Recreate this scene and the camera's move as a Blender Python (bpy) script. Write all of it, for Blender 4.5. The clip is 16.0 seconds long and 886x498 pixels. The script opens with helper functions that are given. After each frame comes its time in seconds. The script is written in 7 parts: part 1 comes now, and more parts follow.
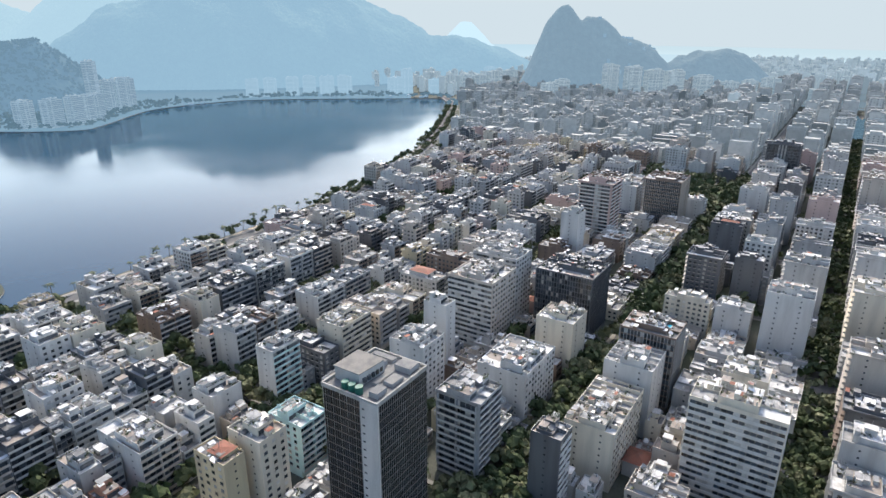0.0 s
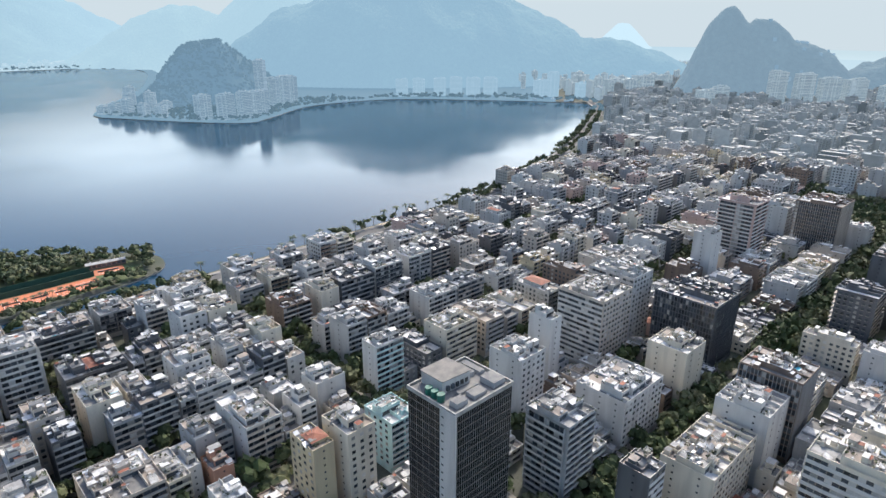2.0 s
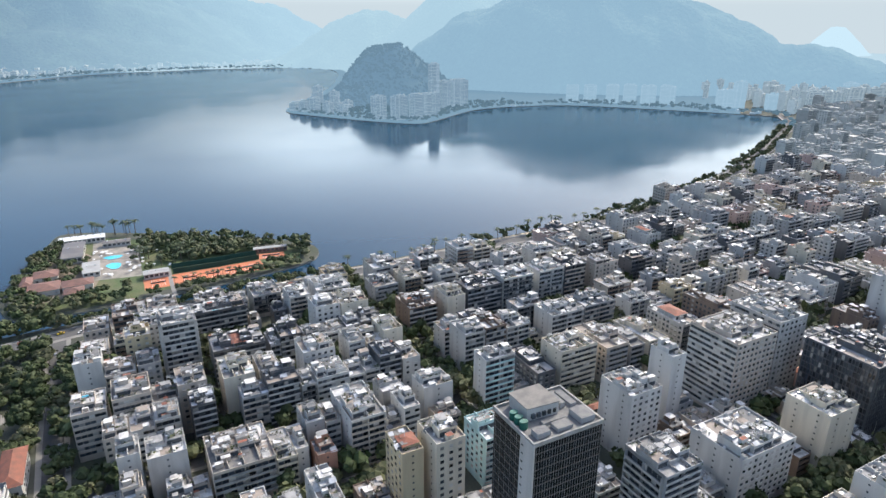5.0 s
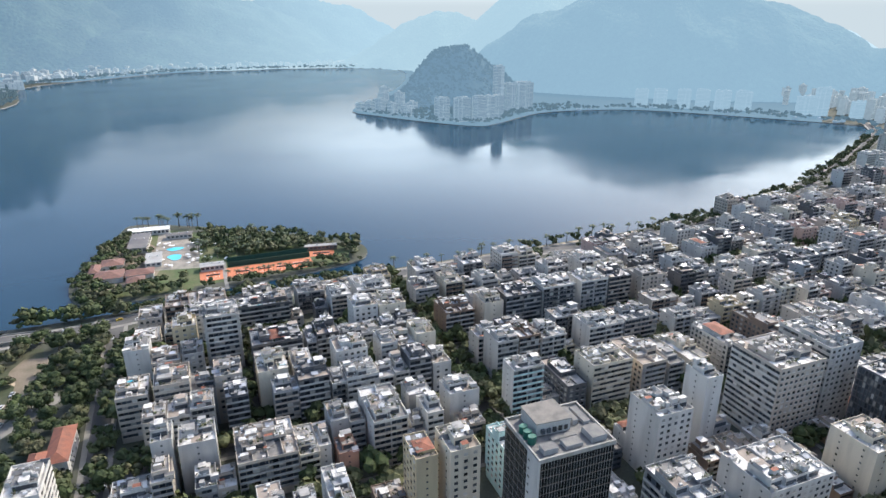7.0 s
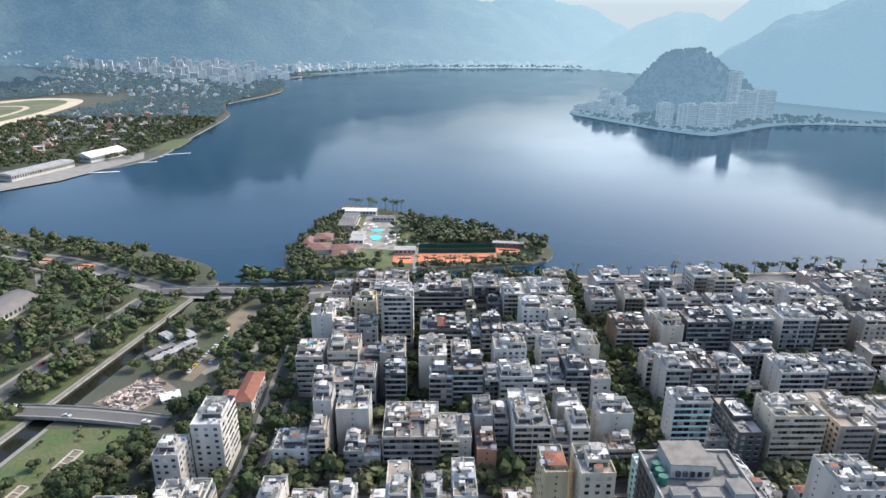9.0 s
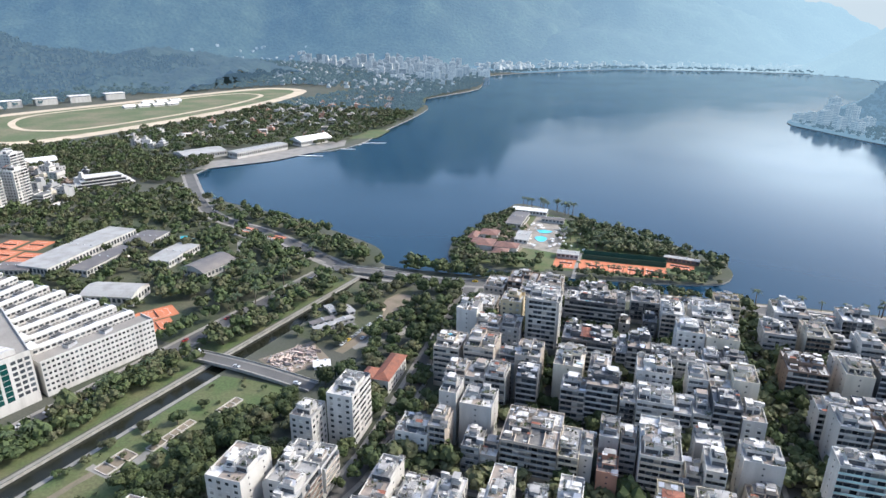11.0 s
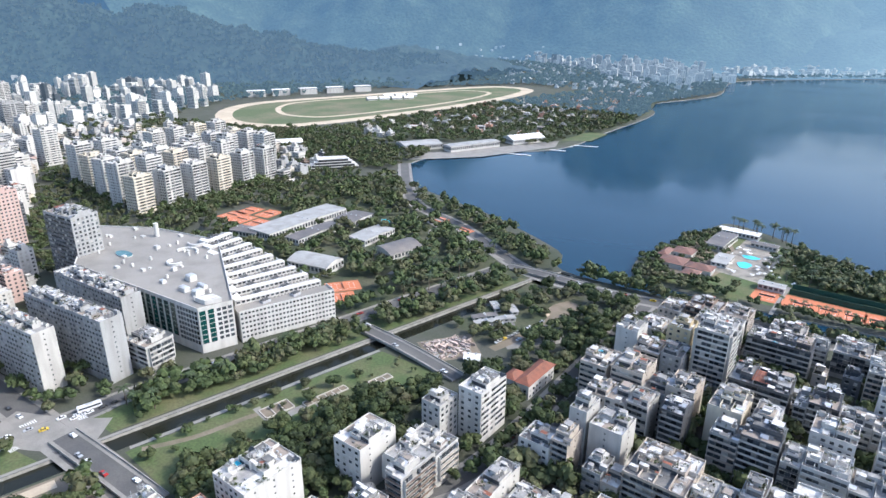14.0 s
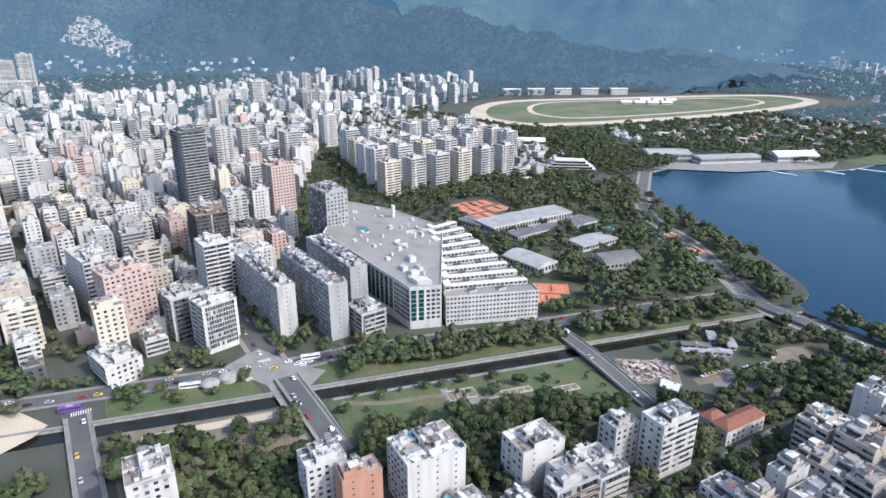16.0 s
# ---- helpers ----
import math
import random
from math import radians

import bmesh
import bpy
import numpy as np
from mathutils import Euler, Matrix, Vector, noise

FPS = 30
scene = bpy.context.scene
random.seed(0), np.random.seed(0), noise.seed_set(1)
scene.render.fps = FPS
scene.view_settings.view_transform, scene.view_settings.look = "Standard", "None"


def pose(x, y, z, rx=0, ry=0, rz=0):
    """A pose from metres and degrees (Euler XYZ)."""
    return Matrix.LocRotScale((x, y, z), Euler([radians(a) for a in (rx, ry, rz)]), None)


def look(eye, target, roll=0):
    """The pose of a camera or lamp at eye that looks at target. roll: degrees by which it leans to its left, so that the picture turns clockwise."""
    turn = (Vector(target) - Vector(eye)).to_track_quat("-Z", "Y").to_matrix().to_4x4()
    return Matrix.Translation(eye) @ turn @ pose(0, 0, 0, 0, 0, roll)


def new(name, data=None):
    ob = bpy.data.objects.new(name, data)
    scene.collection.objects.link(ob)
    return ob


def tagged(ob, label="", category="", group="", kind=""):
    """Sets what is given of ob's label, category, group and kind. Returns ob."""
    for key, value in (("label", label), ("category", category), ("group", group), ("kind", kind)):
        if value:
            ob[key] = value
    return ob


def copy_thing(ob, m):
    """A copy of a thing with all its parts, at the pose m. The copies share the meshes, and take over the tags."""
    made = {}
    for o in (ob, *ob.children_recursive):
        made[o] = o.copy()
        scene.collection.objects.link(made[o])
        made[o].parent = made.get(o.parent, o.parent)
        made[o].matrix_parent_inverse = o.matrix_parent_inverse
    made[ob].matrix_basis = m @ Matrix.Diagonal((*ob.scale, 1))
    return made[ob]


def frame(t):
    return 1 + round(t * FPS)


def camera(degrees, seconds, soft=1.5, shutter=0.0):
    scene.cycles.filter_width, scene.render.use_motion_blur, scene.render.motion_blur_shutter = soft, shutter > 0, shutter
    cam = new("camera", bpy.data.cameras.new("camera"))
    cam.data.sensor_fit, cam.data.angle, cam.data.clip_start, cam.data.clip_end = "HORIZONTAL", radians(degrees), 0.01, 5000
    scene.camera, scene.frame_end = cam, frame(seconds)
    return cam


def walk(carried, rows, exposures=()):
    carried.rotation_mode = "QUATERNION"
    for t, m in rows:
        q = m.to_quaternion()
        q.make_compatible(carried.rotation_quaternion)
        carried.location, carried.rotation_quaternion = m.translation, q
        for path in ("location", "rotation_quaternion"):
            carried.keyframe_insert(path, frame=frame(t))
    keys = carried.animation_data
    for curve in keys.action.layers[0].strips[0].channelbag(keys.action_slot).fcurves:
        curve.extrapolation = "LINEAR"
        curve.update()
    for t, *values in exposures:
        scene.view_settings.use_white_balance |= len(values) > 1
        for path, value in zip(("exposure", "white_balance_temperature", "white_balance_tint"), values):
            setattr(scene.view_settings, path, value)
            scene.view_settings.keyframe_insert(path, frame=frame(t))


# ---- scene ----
cam = camera(70.6, 16.0, soft=1.5)
# seconds, metres east, north and up, then yaw, pitch and roll in degrees
ROWS = [
    (0.0, 0.00, -0.00, 180.00, -57.06, -20.27, -0.18),
    (0.5, 2.62, -2.70, 180.79, -53.60, -20.26, -0.16),
    (1.0, 5.25, -5.35, 181.65, -50.26, -20.24, -0.13),
    (1.5, 7.88, -7.77, 182.59, -46.92, -20.24, -0.17),
    (2.0, 10.61, -10.00, 183.57, -43.66, -20.24, -0.14),
    (2.5, 13.48, -12.15, 184.57, -40.52, -20.22, -0.13),
    (3.0, 16.34, -14.20, 185.65, -37.47, -20.22, -0.10),
    (3.5, 19.20, -16.12, 186.77, -34.45, -20.19, -0.10),
    (4.0, 22.04, -17.90, 187.89, -31.49, -20.16, -0.10),
    (4.5, 25.14, -19.63, 188.88, -29.15, -20.12, -0.10),
    (7.0, 43.26, -27.68, 192.64, -21.45, -20.03, -0.17),
    (7.5, 47.70, -29.02, 192.90, -16.57, -20.07, -0.35),
    (8.0, 52.61, -29.80, 192.80, -11.32, -20.06, -0.40),
    (8.5, 57.62, -29.94, 192.57, -6.25, -20.07, -0.43),
    (9.0, 62.75, -29.52, 192.33, -1.24, -20.08, -0.41),
    (9.5, 67.91, -28.74, 192.13, 3.45, -20.09, -0.43),
    (10.0, 73.02, -27.48, 192.01, 8.29, -20.16, -0.44),
    (12.5, 97.62, -17.36, 192.14, 27.40, -20.30, -0.31),
    (13.0, 102.24, -14.69, 192.24, 30.78, -20.30, -0.34),
    (13.5, 106.57, -11.58, 192.38, 34.05, -20.32, -0.30),
    (14.0, 110.59, -8.25, 192.54, 37.83, -20.38, -0.30),
    (14.5, 114.24, -4.76, 192.73, 43.52, -20.41, -0.29),
    (15.0, 117.39, -0.99, 192.91, 49.50, -20.43, -0.33),
    (15.5, 120.17, 2.90, 193.06, 55.11, -20.45, -0.25),
    (16.0, 122.76, 6.75, 193.20, 60.90, -20.42, -0.17),
]
walk(cam, [(t, pose(x, y, z, 90 + pitch, roll, yaw)) for t, x, y, z, yaw, pitch, roll in ROWS],
     exposures=[(0.0, 0.58, 6400, 10), (4.0, 0.50, 6380, 10), (8.0, 0.53, 6350, 10), (10.0, 0.54, 6230, 10), (13.5, 0.62, 5900, 10), (16.0, 0.40, 5750, 10)])

# ---- light ----
SUN_AZ, SUN_EL = 62.0, 42.0          # degrees east of north, degrees up
world = bpy.data.worlds.new("sky")
scene.world = world
world.use_nodes = True
_n = world.node_tree.nodes
_sky = _n.new("ShaderNodeTexSky")
_sky.sky_type, _sky.sun_disc = "NISHITA", False
_sky.sun_elevation, _sky.sun_rotation = radians(SUN_EL), radians(SUN_AZ)
_sky.air_density, _sky.dust_density, _sky.ozone_density = 1.0, 2.6, 1.15
_n["Background"].inputs[1].default_value = 0.235
world.node_tree.links.new(_sky.outputs[0], _n["Background"].inputs[0])
sun = new("sun", bpy.data.lights.new("sun", "SUN"))
sun.data.energy, sun.data.angle, sun.data.color = 2.75, radians(0.6), (1.0, 0.93, 0.82)
_a, _e = radians(SUN_AZ), radians(SUN_EL)
SUN_DIR = Vector((math.sin(_a) * math.cos(_e), math.cos(_a) * math.cos(_e), math.sin(_e)))
sun.matrix_world = look(SUN_DIR * 1000, (0, 0, 0))


# ---- materials ----
def material(name, base, rough=0.8, metal=0.0, scale=(0.15, 2.0), vary=0.25, stain=None, island=0.0, objrand=0.0, bump=0.0, streak=False, spec=0.5, glow=None):
    """A surface of one base colour, varied at a coarse and a fine scale; stain: a second colour that the coarse noise brings in."""
    m = bpy.data.materials.new(name)
    m.use_nodes = True
    nt = m.node_tree
    N, L = nt.nodes.new, nt.links.new
    p = nt.nodes["Principled BSDF"]
    p.inputs["Roughness"].default_value = rough
    p.inputs["Metallic"].default_value = metal
    p.inputs["Specular IOR Level"].default_value = spec
    geo = N("ShaderNodeNewGeometry")
    src = geo.outputs["Position"]
    coarse = N("ShaderNodeTexNoise")
    coarse.inputs["Scale"].default_value = scale[0]
    coarse.inputs["Detail"].default_value = 4
    if streak:
        mp = N("ShaderNodeMapping")
        mp.inputs["Scale"].default_value = (1, 1, 0.15)
        L(src, mp.inputs[0])
        L(mp.outputs[0], coarse.inputs["Vector"])
    else:
        L(src, coarse.inputs["Vector"])
    fine = N("ShaderNodeTexNoise")
    fine.inputs["Scale"].default_value = scale[1]
    fine.inputs["Detail"].default_value = 3
    L(src, fine.inputs["Vector"])
    mix = N("ShaderNodeMix")
    mix.data_type = "RGBA"
    mix.inputs[6].default_value = (*base, 1)
    mix.inputs[7].default_value = (*(stain or [c * (1 - vary) for c in base]), 1)
    ramp = N("ShaderNodeMapRange")
    ramp.inputs[1].default_value, ramp.inputs[2].default_value = 0.42, 0.68
    L(coarse.outputs[0], ramp.inputs[0])
    L(ramp.outputs[0], mix.inputs[0])
    value = N("ShaderNodeMapRange")
    value.inputs[1].default_value, value.inputs[2].default_value = 0.25, 0.75
    value.inputs[3].default_value, value.inputs[4].default_value = 1 - vary * 0.6, 1 + vary * 0.4
    L(fine.outputs[0], value.inputs[0])
    out = value.outputs[0]
    for node, sock, amount in ((geo, "Random Per Island", island), (None, "Random", objrand)):
        if amount:
            if node is None:
                node = N("ShaderNodeObjectInfo")
            r = N("ShaderNodeMapRange")
            r.inputs[3].default_value, r.inputs[4].default_value = 1 - amount, 1 + amount * 0.6
            L(node.outputs[sock], r.inputs[0])
            mul = N("ShaderNodeMath")
            mul.operation = "MULTIPLY"
            L(out, mul.inputs[0])
            L(r.outputs[0], mul.inputs[1])
            out = mul.outputs[0]
    vm = N("ShaderNodeVectorMath")
    vm.operation = "SCALE"
    L(mix.outputs[2], vm.inputs[0])
    L(out, vm.inputs["Scale"])
    L(vm.outputs[0], p.inputs["Base Color"])
    if bump:
        b = N("ShaderNodeBump")
        b.inputs["Strength"].default_value = 0.6
        b.inputs["Distance"].default_value = bump
        L(fine.outputs[0], b.inputs["Height"])
        L(b.outputs[0], p.inputs["Normal"])
    if glow:                       # painted haze: emission mixed into the surface of far things
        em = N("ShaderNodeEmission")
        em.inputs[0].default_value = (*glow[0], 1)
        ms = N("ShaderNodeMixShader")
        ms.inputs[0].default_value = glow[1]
        if len(glow) > 2:          # thin painted haze west of glow[4], bright haze east of glow[5]
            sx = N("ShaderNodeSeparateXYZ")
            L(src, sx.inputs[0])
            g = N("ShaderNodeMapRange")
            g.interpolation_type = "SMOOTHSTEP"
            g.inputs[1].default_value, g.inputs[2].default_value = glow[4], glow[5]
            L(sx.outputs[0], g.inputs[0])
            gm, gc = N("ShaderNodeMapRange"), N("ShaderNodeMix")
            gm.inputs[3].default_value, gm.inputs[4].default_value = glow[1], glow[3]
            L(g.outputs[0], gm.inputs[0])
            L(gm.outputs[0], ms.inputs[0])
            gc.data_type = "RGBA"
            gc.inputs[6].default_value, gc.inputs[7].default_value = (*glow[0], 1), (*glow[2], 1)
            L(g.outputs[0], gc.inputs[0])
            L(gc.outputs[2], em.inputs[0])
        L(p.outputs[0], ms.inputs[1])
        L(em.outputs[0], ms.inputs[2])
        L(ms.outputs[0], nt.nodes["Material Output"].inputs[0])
    return m


WALLS = {
    "white": material("white_paint", (0.53, 0.515, 0.475), 0.75, stain=(0.42, 0.40, 0.365), streak=True, scale=(0.25, 3), vary=0.15),
    "chalk": material("chalk_paint", (0.45, 0.435, 0.40), 0.75, stain=(0.35, 0.335, 0.305), streak=True, scale=(0.25, 3), vary=0.18),
    "cream": material("cream_paint", (0.59, 0.525, 0.41), 0.75, stain=(0.46, 0.41, 0.32), streak=True, scale=(0.25, 3), vary=0.15),
    "ochre": material("ochre_paint", (0.52, 0.43, 0.27), 0.75, stain=(0.42, 0.34, 0.22), streak=True, scale=(0.25, 3), vary=0.15),
    "grey": material("grey_render", (0.33, 0.33, 0.32), 0.8, stain=(0.25, 0.245, 0.235), streak=True, scale=(0.25, 3), vary=0.2),
    "beige": material("beige_tile", (0.46, 0.40, 0.33), 0.6, stain=(0.37, 0.32, 0.265), streak=True, scale=(0.25, 3), vary=0.15),
    "brown": material("brown_tile", (0.20, 0.14, 0.10), 0.5, stain=(0.14, 0.10, 0.08), streak=True, scale=(0.25, 3), vary=0.2),
    "slate": material("slate_cladding", (0.10, 0.105, 0.11), 0.45, stain=(0.07, 0.07, 0.075), streak=True, scale=(0.25, 3), vary=0.2),
    "pink": material("pink_tile", (0.46, 0.33, 0.285), 0.65, stain=(0.41, 0.295, 0.25), streak=True, scale=(0.25, 3), vary=0.15),
    "brick": material("terracotta_render", (0.42, 0.22, 0.15), 0.75, stain=(0.35, 0.19, 0.13), streak=True, scale=(0.25, 3), vary=0.15),
    "aqua": material("aqua_paint", (0.45, 0.62, 0.60), 0.75, stain=(0.38, 0.52, 0.50), streak=True, scale=(0.25, 3), vary=0.15),
}
GLASS = material("window_glass", (0.066, 0.074, 0.082), 0.12, island=0.75, vary=0.3, spec=0.6)
GREEN_GLASS = material("green_glass", (0.010, 0.060, 0.054), 0.1, island=0.4, vary=0.2, spec=0.6)
SHADE = material("window_blind", (0.42, 0.40, 0.36), 0.6, island=0.5, vary=0.2)
ROOF_GREY = material("roof_membrane", (0.33, 0.32, 0.30), 0.85, stain=(0.22, 0.21, 0.20), scale=(0.35, 3), vary=0.3)
ROOF_LIGHT = material("roof_white_coat", (0.64, 0.62, 0.58), 0.8, stain=(0.34, 0.32, 0.295), scale=(0.35, 3), vary=0.25)
ROOF_DARK = material("roof_bitumen", (0.13, 0.128, 0.125), 0.8, stain=(0.20, 0.19, 0.17), scale=(0.35, 3), vary=0.35)
ROOF_TAN = material("roof_tiles_terrace", (0.30, 0.25, 0.205), 0.8, stain=(0.22, 0.185, 0.155), scale=(0.35, 3), vary=0.25)
TILE = material("red_roof_tile", (0.25, 0.090, 0.052), 0.8, stain=(0.17, 0.07, 0.045), scale=(0.3, 4), vary=0.35, bump=0.1)
CONCRETE = material("concrete", (0.33, 0.315, 0.285), 0.85, stain=(0.22, 0.21, 0.18), scale=(0.3, 3), vary=0.25)
STEEL = material("painted_metal", (0.55, 0.56, 0.57), 0.4, metal=0.4, island=0.4, vary=0.2)
POOL = material("pool_water", (0.06, 0.50, 0.62), 0.08, vary=0.15, spec=0.6)
ASPHALT = material("asphalt", (0.088, 0.086, 0.083), 0.9, stain=(0.122, 0.117, 0.108), scale=(0.06, 1.5), vary=0.3)
PAVING = material("stone_paving", (0.25, 0.235, 0.21), 0.85, stain=(0.19, 0.18, 0.16), scale=(0.1, 2), vary=0.25)
SAND = material("sand", (0.52, 0.43, 0.31), 0.95, stain=(0.40, 0.33, 0.24), scale=(0.03, 1), vary=0.2)
EARTH = material("bare_earth", (0.21, 0.17, 0.125), 0.95, stain=(0.13, 0.115, 0.075), scale=(0.08, 1.2), vary=0.3)
GRASS = material("grass", (0.070, 0.102, 0.033), 0.9, stain=(0.120, 0.118, 0.054), scale=(0.05, 0.7), vary=0.55, bump=0.1)
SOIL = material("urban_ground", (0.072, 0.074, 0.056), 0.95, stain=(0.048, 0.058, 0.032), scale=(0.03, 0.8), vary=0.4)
CLAY = material("clay_court", (0.50, 0.17, 0.08), 0.9, stain=(0.42, 0.15, 0.075), scale=(0.1, 2), vary=0.15)
WHITE_LINE = material("road_paint", (0.72, 0.72, 0.70), 0.7, vary=0.15)
BARK = material("bark", (0.13, 0.10, 0.075), 0.95, vary=0.3, bump=0.05)
LEAF = [
    material("leaves_dark", (0.049, 0.068, 0.027), 0.75, stain=(0.056, 0.078, 0.025), scale=(0.2, 2), island=0.3, objrand=0.3, vary=0.3, spec=0.25),
    material("leaves_mid", (0.070, 0.089, 0.036), 0.75, stain=(0.083, 0.098, 0.036), scale=(0.2, 2), island=0.3, objrand=0.3, vary=0.3, spec=0.25),
    material("leaves_olive", (0.090, 0.100, 0.046), 0.75, stain=(0.107, 0.100, 0.054), scale=(0.2, 2), island=0.3, objrand=0.3, vary=0.3, spec=0.25),
]
PALM_LEAF = material("palm_fronds", (0.050, 0.075, 0.025), 0.7, island=0.4, vary=0.3)


def water_material(name, deep, rough, wave, ior=1.6):
    m = bpy.data.materials.new(name)
    m.use_nodes = True
    nt = m.node_tree
    N, L = nt.nodes.new, nt.links.new
    p = nt.nodes["Principled BSDF"]
    p.inputs["Base Color"].default_value = (*deep, 1)
    p.inputs["IOR"].default_value = ior
    geo = N("ShaderNodeNewGeometry")
    broad = N("ShaderNodeTexNoise")
    broad.inputs["Scale"].default_value, broad.inputs["Detail"].default_value = 0.006, 3
    L(geo.outputs["Position"], broad.inputs["Vector"])
    mr = N("ShaderNodeMapRange")
    mr.inputs[1].default_value, mr.inputs[2].default_value = 0.35, 0.7
    mr.inputs[3].default_value, mr.inputs[4].default_value = rough * 0.6, rough * 1.6
    L(broad.outputs[0], mr.inputs[0])
    L(mr.outputs[0], p.inputs["Roughness"])
    ripple = N("ShaderNodeTexNoise")
    ripple.inputs["Scale"].default_value, ripple.inputs["Detail"].default_value = 0.12, 5
    L(geo.outputs["Position"], ripple.inputs["Vector"])
    b = N("ShaderNodeBump")
    b.inputs["Strength"].default_value, b.inputs["Distance"].default_value = 0.5, wave
    L(ripple.outputs[0], b.inputs["Height"])
    L(b.outputs[0], p.inputs["Normal"])
    return m


LAGOON = water_material("lagoon_water", (0.010, 0.036, 0.064), 0.10, 0.09, 1.2)
CANAL_WATER = water_material("canal_water", (0.016, 0.017, 0.011), 0.2, 0.08, 1.33)


# ---- mesh building ----
class Kit:
    """Collects boxes, quads and polygons, each with a material, and links them as one mesh."""

    def __init__(self):
        self.v, self.f, self.m, self.mats = [], [], [], []

    def slot(self, mat):
        if mat not in self.mats:
            self.mats.append(mat)
        return self.mats.index(mat)

    def poly(self, pts, mat):
        n = len(self.v)
        self.v += [tuple(p) for p in pts]
        self.f.append(tuple(range(n, n + len(pts))))
        self.m.append(self.slot(mat))

    def box(self, x0, y0, z0, x1, y1, z1, mat, top=None, base=False):
        x0, x1, y0, y1 = min(x0, x1), max(x0, x1), min(y0, y1), max(y0, y1)
        n, s = len(self.v), self.slot(mat)
        self.v += [(x0, y0, z0), (x1, y0, z0), (x1, y1, z0), (x0, y1, z0), (x0, y0, z1), (x1, y0, z1), (x1, y1, z1), (x0, y1, z1)]
        self.f += [(n, n + 1, n + 5, n + 4), (n + 1, n + 2, n + 6, n + 5), (n + 2, n + 3, n + 7, n + 6), (n + 3, n, n + 4, n + 7), (n + 4, n + 5, n + 6, n + 7)]
        self.m += [s] * 4 + [self.slot(top) if top else s]
        if base:
            self.f.append((n + 3, n + 2, n + 1, n))
            self.m.append(s)

    def side(self, face, w, d, u0, u1, o0, o1, z0, z1, mat):
        """A box on one face of a w by d block round the origin: u along the face, o outwards."""
        if face == "S":
            self.box(u0, -d / 2 - o0, z0, u1, -d / 2 - o1, z1, mat, base=True)
        elif face == "N":
            self.box(u0, d / 2 + o0, z0, u1, d / 2 + o1, z1, mat, base=True)
        elif face == "E":
            self.box(w / 2 + o0, u0, z0, w / 2 + o1, u1, z1, mat, base=True)
        else:
            self.box(-w / 2 - o0, u0, z0, -w / 2 - o1, u1, z1, mat, base=True)

    def pane(self, face, w, d, u0, u1, o, z0, z1, mat):
        """One flat panel on a face of a w by d block."""
        if face == "S":
            self.poly([(u0, -d / 2 - o, z0), (u1, -d / 2 - o, z0), (u1, -d / 2 - o, z1), (u0, -d / 2 - o, z1)], mat)
        elif face == "N":
            self.poly([(u1, d / 2 + o, z0), (u0, d / 2 + o, z0), (u0, d / 2 + o, z1), (u1, d / 2 + o, z1)], mat)
        elif face == "E":
            self.poly([(w / 2 + o, u0, z0), (w / 2 + o, u1, z0), (w / 2 + o, u1, z1), (w / 2 + o, u0, z1)], mat)
        else:
            self.poly([(-w / 2 - o, u1, z0), (-w / 2 - o, u0, z0), (-w / 2 - o, u0, z1), (-w / 2 - o, u1, z1)], mat)

    def prism(self, pts, z0, z1, mat, top=None):
        n = len(pts)
        for i in range(n):
            a, b = pts[i], pts[(i + 1) % n]
            self.poly([(*a, z0), (*b, z0), (*b, z1), (*a, z1)], mat)
        self.poly([(*p, z1) for p in pts], top or mat)

    def hip(self, x0, y0, x1, y1, z, rise, mat):
        """A hipped roof over a rectangle."""
        if x1 - x0 >= y1 - y0:
            e = (y1 - y0) / 2
            a, b = (x0 + e, (y0 + y1) / 2, z + rise), (x1 - e, (y0 + y1) / 2, z + rise)
            self.poly([(x0, y0, z), (x1, y0, z), b, a], mat)
            self.poly([(x1, y1, z), (x0, y1, z), a, b], mat)
            self.poly([(x0, y1, z), (x0, y0, z), a], mat)
            self.poly([(x1, y0, z), (x1, y1, z), b], mat)
        else:
            e = (x1 - x0) / 2
            a, b = ((x0 + x1) / 2, y0 + e, z + rise), ((x0 + x1) / 2, y1 - e, z + rise)
            self.poly([(x1, y0, z), (x1, y1, z), b, a], mat)
            self.poly([(x0, y1, z), (x0, y0, z), a, b], mat)
            self.poly([(x0, y0, z), (x1, y0, z), a], mat)
            self.poly([(x1, y1, z), (x0, y1, z), b], mat)

    def add(self, other, x, y, rot=0.0, z=0.0):
        c, s, n = math.cos(rot), math.sin(rot), len(self.v)
        self.v += [(x + c * a - s * b, y + s * a + c * b, z + h) for a, b, h in other.v]
        self.f += [tuple(i + n for i in f) for f in other.f]
        idx = [self.slot(m) for m in other.mats]
        self.m += [idx[i] for i in other.m]

    def mesh(self, name):
        me = bpy.data.meshes.new(name)
        me.from_pydata(self.v, [], self.f)
        for mat in self.mats:
            me.materials.append(mat)
        me.polygons.foreach_set("material_index", self.m)
        me.update()
        return me

    def link(self, name, parent=None, at=None, label="", kind="", category=""):
        ob = new(name, self.mesh(name))
        if parent is not None:
            ob.parent = parent
        if at is not None:
            ob.matrix_basis = at
        return tagged(ob, label, category, "", kind)


